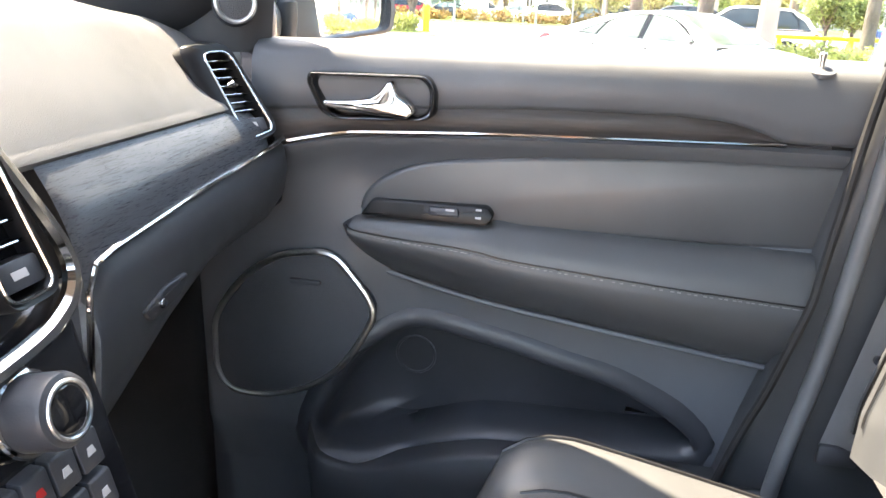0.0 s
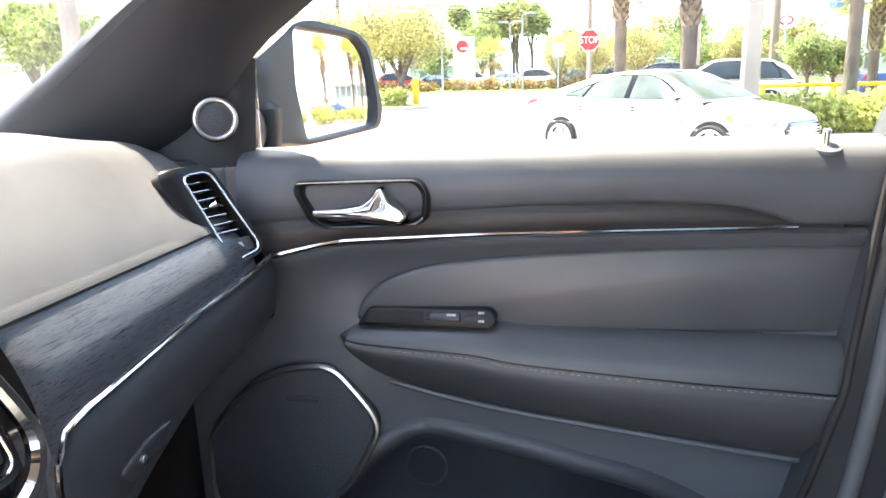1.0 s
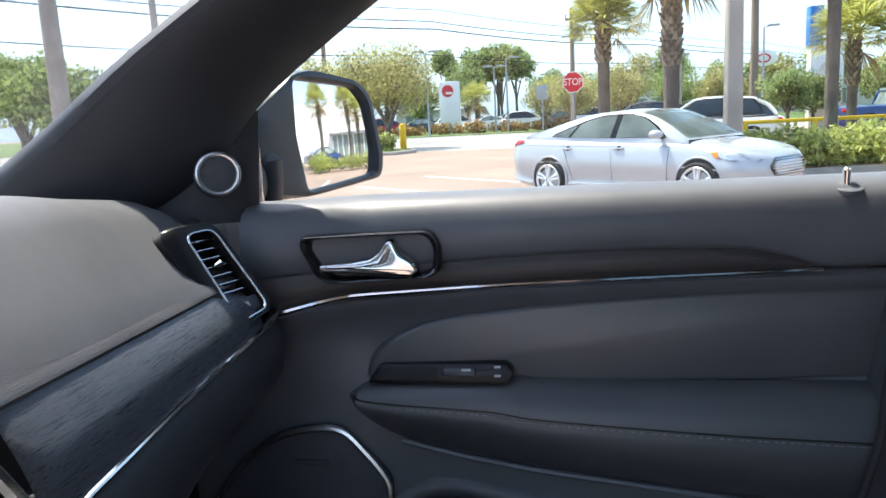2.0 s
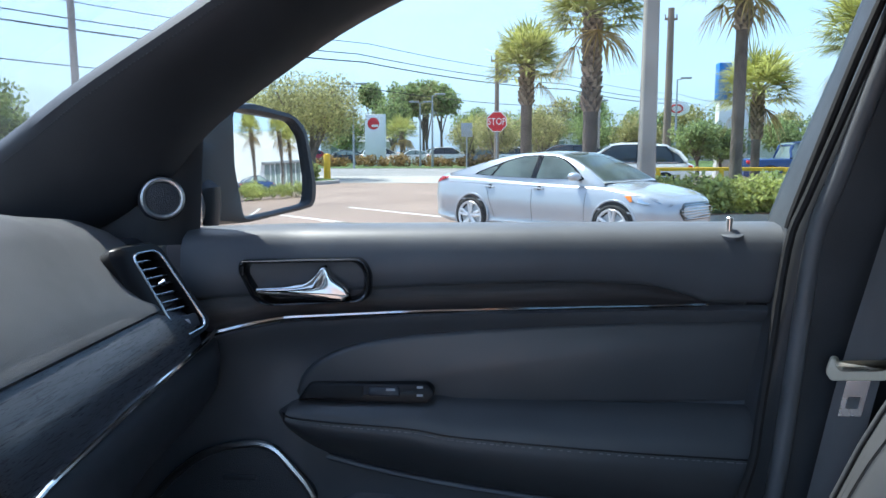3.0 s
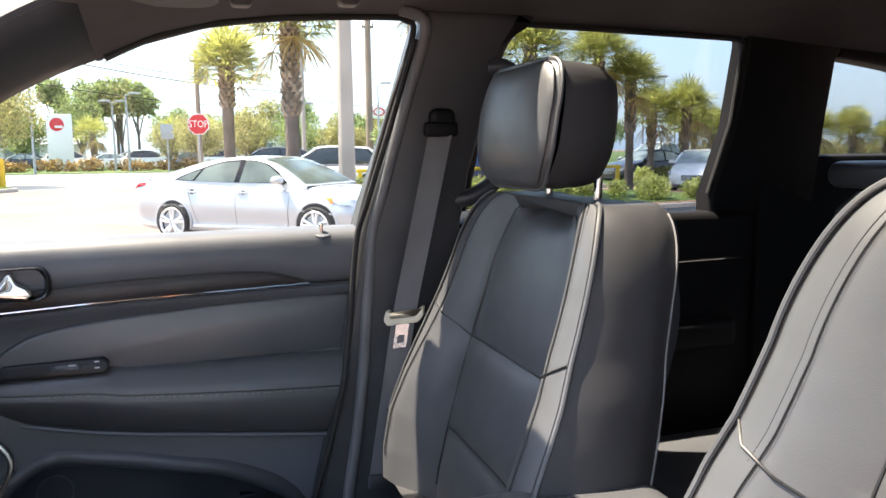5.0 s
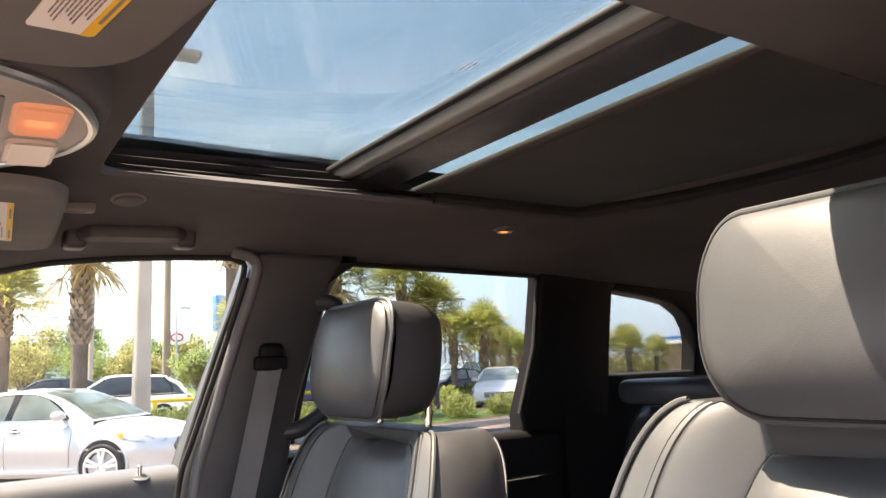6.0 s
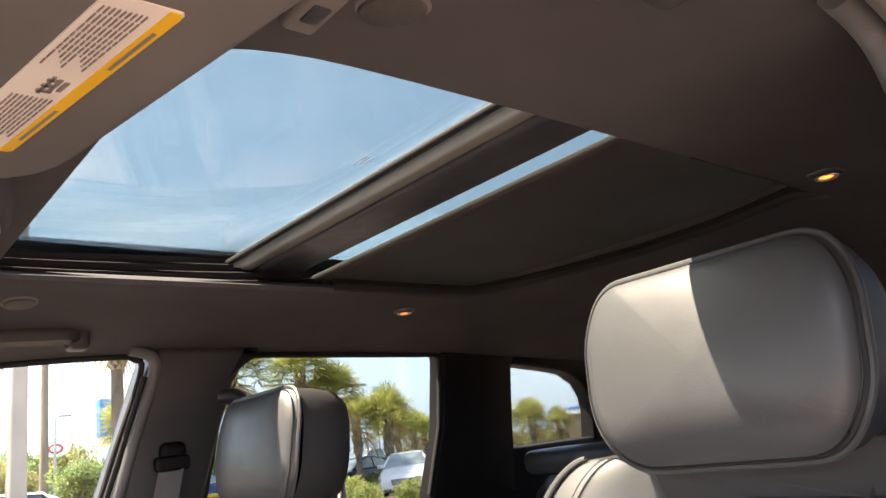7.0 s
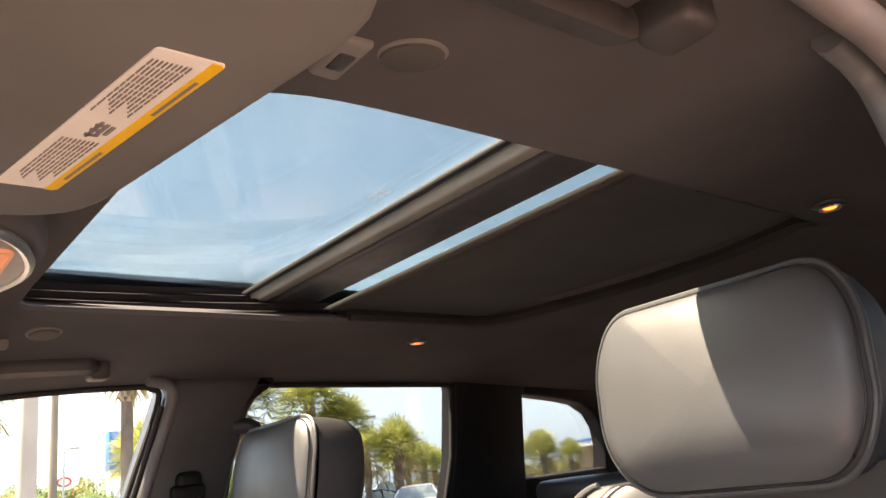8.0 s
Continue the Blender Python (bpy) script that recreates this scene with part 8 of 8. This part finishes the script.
PKT = ((-2.43, 1.10), (-1.5, 1.12), (0.4, 1.14), (1.3, 1.16), (1.8, 1.12), (2.25, 1.08), (2.40, 0.95), (2.43, 0.7))


def suv(name, label, paint, L=4.7, fine=False):
    return car(name, label, paint, L, 1.92, SUVR, SUVT, 2.82, 0.36, fine=fine, glass=DARKGLASS)


park(suv("sport_utility_car", "white estate car parked beyond the island", WHITEPAINT, 4.7, True), 4.75, 26.2, 172)
park(car("pickup_truck", "dark blue pickup parked beyond the island", CARBLUE, 5.6, 2.0, PKR, PKT, 3.5, 0.39, fine=False), 14.2, 34.5, 2)
park(suv("sport_utility_car", "charcoal car on the road side", CARDARK), 3.6, 35.0, 175)
park(car("sedan", "white saloon parked in the rear lot", WHITEPAINT, 4.7, 1.82), 17.6, 22.4, 229)
park(car("pickup_truck", "white pickup parked under the palms", WHITEPAINT, 5.6, 2.0, PKR, PKT, 3.5, 0.39, fine=False), 25.5, 36.5, 200)
park(car("sedan", "dark saloon parked under the palms", CARDARK, 4.7, 1.82, fine=False), 19.4, 28.4, 190)
park(car("sedan", "dark blue saloon parked before the pale building", CARBLUE, 4.7, 1.82, fine=False), 25.5, 6.4, 80)
park(car("sedan", "white saloon parked far off", WHITEPAINT, 4.6, 1.8, fine=False), 36, 44, 200)
for k, (x, c, nm) in enumerate(((-16.5, CARRED, "red"), (-13.6, CARDARK, "dark"), (-9.8, WHITEPAINT, "white"), (-6.9, WHITEPAINT, "white"), (-3.4, WHITEPAINT, "white"), (-0.2, CARGREY, "grey"), (3.0, WHITEPAINT, "white"), (6.4, CARDARK, "dark"), (9.6, WHITEPAINT, "white"), (-20.5, CARBLUE, "blue"), (-24.5, WHITEPAINT, "white"))):
    o = suv("parked_car", nm + " car in the lot across the road", c) if k % 2 == 0 else car("parked_car", nm + " car in the lot across the road", c, fine=False)
    tagged(o, group="cars across the road")
    park(o, x, 72.0 + 0.6 * (k % 3), 200 if k % 2 else 20, 0.05)


# ---- poles, signs, rails ----
lp = thing("light_pole", "tall square concrete car park light pole", "light pole", at=(3.34, 15.2, 0))
bm = bmesh.new()
rows = []
for z, w in ((-0.1, 0.165), (0.4, 0.160), (4, 0.135), (8.5, 0.105)):
    rows.append([Vector((a * w, b * w, z)) for a, b in ((-0.8, -1), (0.8, -1), (1, -0.8), (1, 0.8), (0.8, 1), (-0.8, 1), (-1, 0.8), (-1, -0.8))])
V = grid(bm, rows, closed_v=True)
bm.faces.new(V[-1])
part("shaft", bm, POLECON, lp, "cast concrete shaft", smooth=False)
for sx in (1, -1):
    part("lamp_arm", rod((0.1 * sx, 0, 8.3), (0.5 * sx, 0, 8.35), 0.03, 8), GALV, lp)
    part("lamp_head", box((0.45 * sx - 0.0 if sx > 0 else -1.05, -0.22, 8.28), (1.05 if sx > 0 else -0.45, 0.22, 8.44), 0.03, 2), mat("bronze lamp head", (0.30, 0.26, 0.18), 0.5, vary=0.1), lp, "shoebox lamp head")
for x, y, h, r in ((-21.0, 30.0, 9.5, 0.42), (-16.3, 30.0, 9.0, 0.17)):
    o = thing("light_pole", "pale round concrete pole beside the lot", "light pole", at=(x, y, 0))
    part("shaft", tube(bmesh.new(), [(0, 0, -0.1), (0, 0, h * 0.5), (0, 0, h)], [r, r * 0.9, r * 0.8], 12), POLECON, o)
for x, y, h, twin in ((-10.4, 60.5, 6.6, 1), (-4.3, 64, 6.0, 0), (-5.5, 66, 5.5, 1), (15.4, 62, 7.0, 0), (9.2, 64, 5.4, 0), (22, 40, 6.0, 1), (30, 44, 6.2, 1), (26, 47, 6.0, 1)):
    o = thing("street_lamp", "slim grey street lamp", "street lamp", at=(x, y, 0))
    part("post", rod((0, 0, -0.1), (0, 0, h), 0.10, 8, 0.06), GALV, o)
    for s in ((1, -1) if twin else (1,)):
        part("lamp_arm", rod((0, 0, h), (0.9 * s, 0, h + 0.12), 0.035, 6), GALV, o)
        part("lamp_head", box((0.6 * s - 0.35, -0.16, h + 0.05), (0.6 * s + 0.5, 0.16, h + 0.20), 0.04, 2), GALV, o)
ups = []
for x, y, h, m, r in ((9.55, 40.0, 8.6, POLEWOOD, 0.22), (6.0, 40.0, 8.5, POLECON, 0.13), (-15.3, 49.5, 9.4, POLEWOOD, 0.18), (0.75, 40.0, 6.6, POLEWOOD, 0.14)):
    o = thing("utility_pole", "weathered timber utility pole with crossarm", "utility pole", at=(x, y, 0))
    part("shaft", rod((0, 0, -0.1), (0, 0, h), r, 10, r * 0.75), m, o)
    arm = 0.9 if h == 9.4 else 0.32
    part("crossarm", box((-arm, -0.06, h - 0.6), (arm, 0.06, h - 0.48), 0.01), POLEWOOD, o)
    for q in (-0.9 * arm, 0.9 * arm):
        part("insulator", rod((q, 0, h - 0.48), (q, 0, h - 0.30), 0.04, 8), mat("grey porcelain", (0.4, 0.4, 0.42), 0.4, vary=0.1), o)
    if h == 6.6:
        part("transformer", disc_prism((0.32, 0, h - 0.9), (0, 0, 1), 0.24, 0.75, 18, 0.04), GALV, o)
LA, LB = Vector((-28.0, 30.4, 0)), Vector((46.0, 140.6, 0))
for name, h, off, r in (("power_cable", 8.35, 0.0, 0.035), ("power_cable", 7.75, 0.4, 0.045), ("power_cable", 5.9, 0.0, 0.03), ("power_cable", 9.1, 0.8, 0.025)):
    pts = []
    for k in range(61):
        f = k / 60
        sag = 0.35 * (abs(((f * 4) % 1) - 0.5) * 2) ** 2
        p = LA.lerp(LB, f) + Vector((off, 0, h + sag))
        pts.append(p)
    tagged(part(name, tube(bmesh.new(), pts, r, 5), CABLE, None), "black overhead power cable", "cable", "overhead cables")

ss = thing("stop_sign", "red octagonal stop sign on a steel post", "stop sign", at=(0.59, 28.86, 0))
face = Vector((0.0, -1.0, 0)).normalized()
oct8 = lambda r: [(r * math.cos(math.pi / 8 + k * math.pi / 4), r * math.sin(math.pi / 8 + k * math.pi / 4)) for k in range(8)]
smp = lambda a, b, d: Vector((a, -0.04 + d, 2.54 + b))
part("post", box((-0.03, -0.02, -0.1), (0.03, 0.03, 2.95), 0.008), GALV, ss)
part("border", plate(oct8(0.405), smp, 0.0, 0.006), SIGNWHITE, ss, "white border", smooth=False)
part("face", plate(oct8(0.375), smp, -0.004, 0.0), SIGNRED, ss, "red face", smooth=False)
text_on("STOP", 0.36, Matrix.Translation((0, -0.048, 2.54)) @ Matrix.Rotation(radians(90), 4, "X") @ Matrix.Diagonal((0.80, 1.0, 1, 1)), SIGNWHITE, ss)
sg = thing("road_sign", "small grey sign back on a post", "road sign", at=(-1.3, 60.0, 0))
part("post", rod((0, 0, -0.1), (0, 0, 3.4), 0.05, 8), GALV, sg)
part("plate", box((-0.45, -0.06, 2.5), (0.45, -0.04, 3.6), 0.01), GALV, sg)
ms = thing("monument_sign", "white pylon sign with a red round emblem", "sign", at=(-10.0, 70.0, 0))
part("slab", box((-0.95, -0.25, 0), (0.95, 0.25, 4.75), 0.05), SIGNWHITE, ms)
part("emblem", disc_prism((-0.15, -0.27, 3.9), (0, -1, 0), 0.55, 0.05, 28, 0.01), SIGNRED, ms, "red round emblem")
part("emblem_bar", box((-0.30, -0.33, 3.6), (0.30, -0.30, 3.8), 0.02), SIGNWHITE, ms)
bs = thing("pylon_sign", "white tower sign with a blue head", "sign", at=(12.75, 40.5, 0))
part("tower", box((-0.55, -0.3, 0), (1.0, 0.3, 4.3), 0.03), SIGNWHITE, bs)
part("head", box((-0.62, -0.34, 4.0), (0.0, 0.34, 5.9), 0.03), SIGNBLUE, bs, "blue sign head")
os_ = thing("oval_sign", "white oval sign with a red emblem on a pole", "sign", at=(18.6, 75.0, 0))
part("post", rod((0, 0, 0), (0, 0, 5.2), 0.12, 8), GALV, os_)
bm = disc_prism((0, -0.1, 5.4), (0, -1, 0), 0.95, 0.2, 30, 0.05)
bmesh.ops.scale(bm, vec=(1.35, 1, 0.75), space=Matrix.Translation((0, 0, -5.4)), verts=bm.verts[:])
part("oval", bm, SIGNWHITE, os_)
part("emblem", tube(bmesh.new(), [(0.55 * math.cos(a), -0.14, 5.4 + 0.36 * math.sin(a)) for a in np.linspace(0, 2 * math.pi, 28, endpoint=False)], 0.07, 6, True), SIGNRED, os_)
bo = thing("bollard", "yellow steel safety bollard", "bollard", at=(-7.15, 34.7, 0))
part("tube", tube(bmesh.new(), [(0, 0, 0), (0, 0, 1.25), (0, 0, 1.32), (0, 0, 1.35)], [0.16, 0.16, 0.12, 0.05], 16), YELLOW, bo)
yr = thing("safety_rail", "yellow steel guard rail along the lot", "guard rail", at=(0, 19.3, 0))
part("rail", box((4.4, -0.035, 0.96), (12.4, 0.035, 1.05), 0.02), YELLOW, yr)
for k in range(6):
    part("post", box((4.5 + 1.56 * k - 0.05, -0.05, 0.0), (4.5 + 1.56 * k + 0.05, 0.05, 1.0), 0.015), YELLOW, yr)


def lot_lamp(x, y, h=9.5, turn=0.4):
    o = thing("lot_lamp", "tall parking lot lamp with two pale heads", "street lamp", group="lamps along the far lot", at=(x, y, 0))
    part("pole", rod((0, 0, 0), (0, 0, h), 0.10, 10, 0.06), GALV, o)
    c, w = math.cos(turn), math.sin(turn)
    for sg in (1, -1):
        a = Vector((c * sg, w * sg, 0))
        arm = part("arm", tube(bmesh.new(), [Vector((0, 0, h - 0.12)), a * 0.35 + Vector((0, 0, h)), a * 0.75 + Vector((0, 0, h + 0.10))], 0.05, 8), SIGNWHITE, o)
        q = Vector((-w, c, 0)) * 0.20
        rows = [[a * d + q * f + Vector((0, 0, h + 0.10 + 0.10 * (d - 0.7) + t)) for f, t in ((-1, 0), (-0.7, 0.10), (0.7, 0.10), (1, 0), (0.7, -0.03), (-0.7, -0.03))] for d in (0.62, 0.70, 1.15, 1.25)]
        bm = bmesh.new()
        V = grid(bm, rows, closed_v=True)
        bm.faces.new(V[0])
        bm.faces.new(V[-1])
        part("lamp_head", bm, SIGNWHITE, o, "pale lamp head")
    return o


for x, y in ((38.1, 57.4), (53.2, 76.3), (66.3, 92.3), (86.9, 112.8)):
    lot_lamp(x, y)

# ---- buildings ----
hs = thing("house", "small white house with a grey gable roof", "house", at=(-17.0, 96.0, 0))
part("wall", box((-3.2, -3, 0), (5.5, 3, 2.6)), STUCCO, hs)
bm = bmesh.new()
V = [[Vector((x, -3.5, 2.5)), Vector((x, 0, 4.6)), Vector((x, 3.5, 2.5))] for x in (-3.6, 5.9)]
g0 = grid(bm, V)
bm.faces.new(g0[0])
bm.faces.new(g0[1])
part("roof", bm, ROOFGREY, hs, smooth=False)
for x in (-1.5, 1.0, 3.4):
    part("window", box((x - 0.45, -3.05, 0.9), (x + 0.45, -2.98, 2.0)), CARGLASS, hs)
wh = thing("warehouse", "long white commercial building far off", "building", at=(12.0, 100.0, 0))
part("wall", box((-14, 0, 0), (26, 10, 4.0)), STUCCO, wh)
part("parapet", box((-14.2, -0.2, 3.9), (26.2, 10.2, 4.4)), ROOFGREY, wh)
for k in range(9):
    part("window", box((-12 + k * 4, -0.06, 0.8), (-9.6 + k * 4, 0.02, 2.6)), CARGLASS, wh)
pb = thing("showroom_building", "white stucco showroom with glazed entrance", "building", at=(30.0, 9.0, 0))
part("wall", box((0, -14, 0), (12, 9, 5.7)), STUCCO, pb)
for k in range(7):
    part("window", box((-0.05, -0.6 + k * 0.85, 0.3), (0.04, 0.1 + k * 0.85, 2.5)), CARGLASS, pb)
part("canopy", box((-0.5, -0.9, 2.55), (0.0, 5.6, 2.8)), ROOFGREY, pb)
for k in range(8):
    part("window_frame", box((-0.09, -0.70 + k * 0.85, 0.2), (0.0, -0.60 + k * 0.85, 2.55)), SIGNWHITE, pb)
tb = thing("service_building", "tan building with a white and blue roof edge", "building", at=(47.0, 33.5, 0))
part("wall", box((0, -12, 0), (14, 6.6, 2.6)), TANWALL, tb)
part("roof_edge", box((-0.8, -12.5, 2.6), (14.5, 7.2, 3.0), 0.03), SIGNWHITE, tb, "white roof edge")
part("blue_band", box((-0.86, -12.6, 2.98), (14.6, 7.3, 3.16)), SIGNBLUE, tb, "blue band")
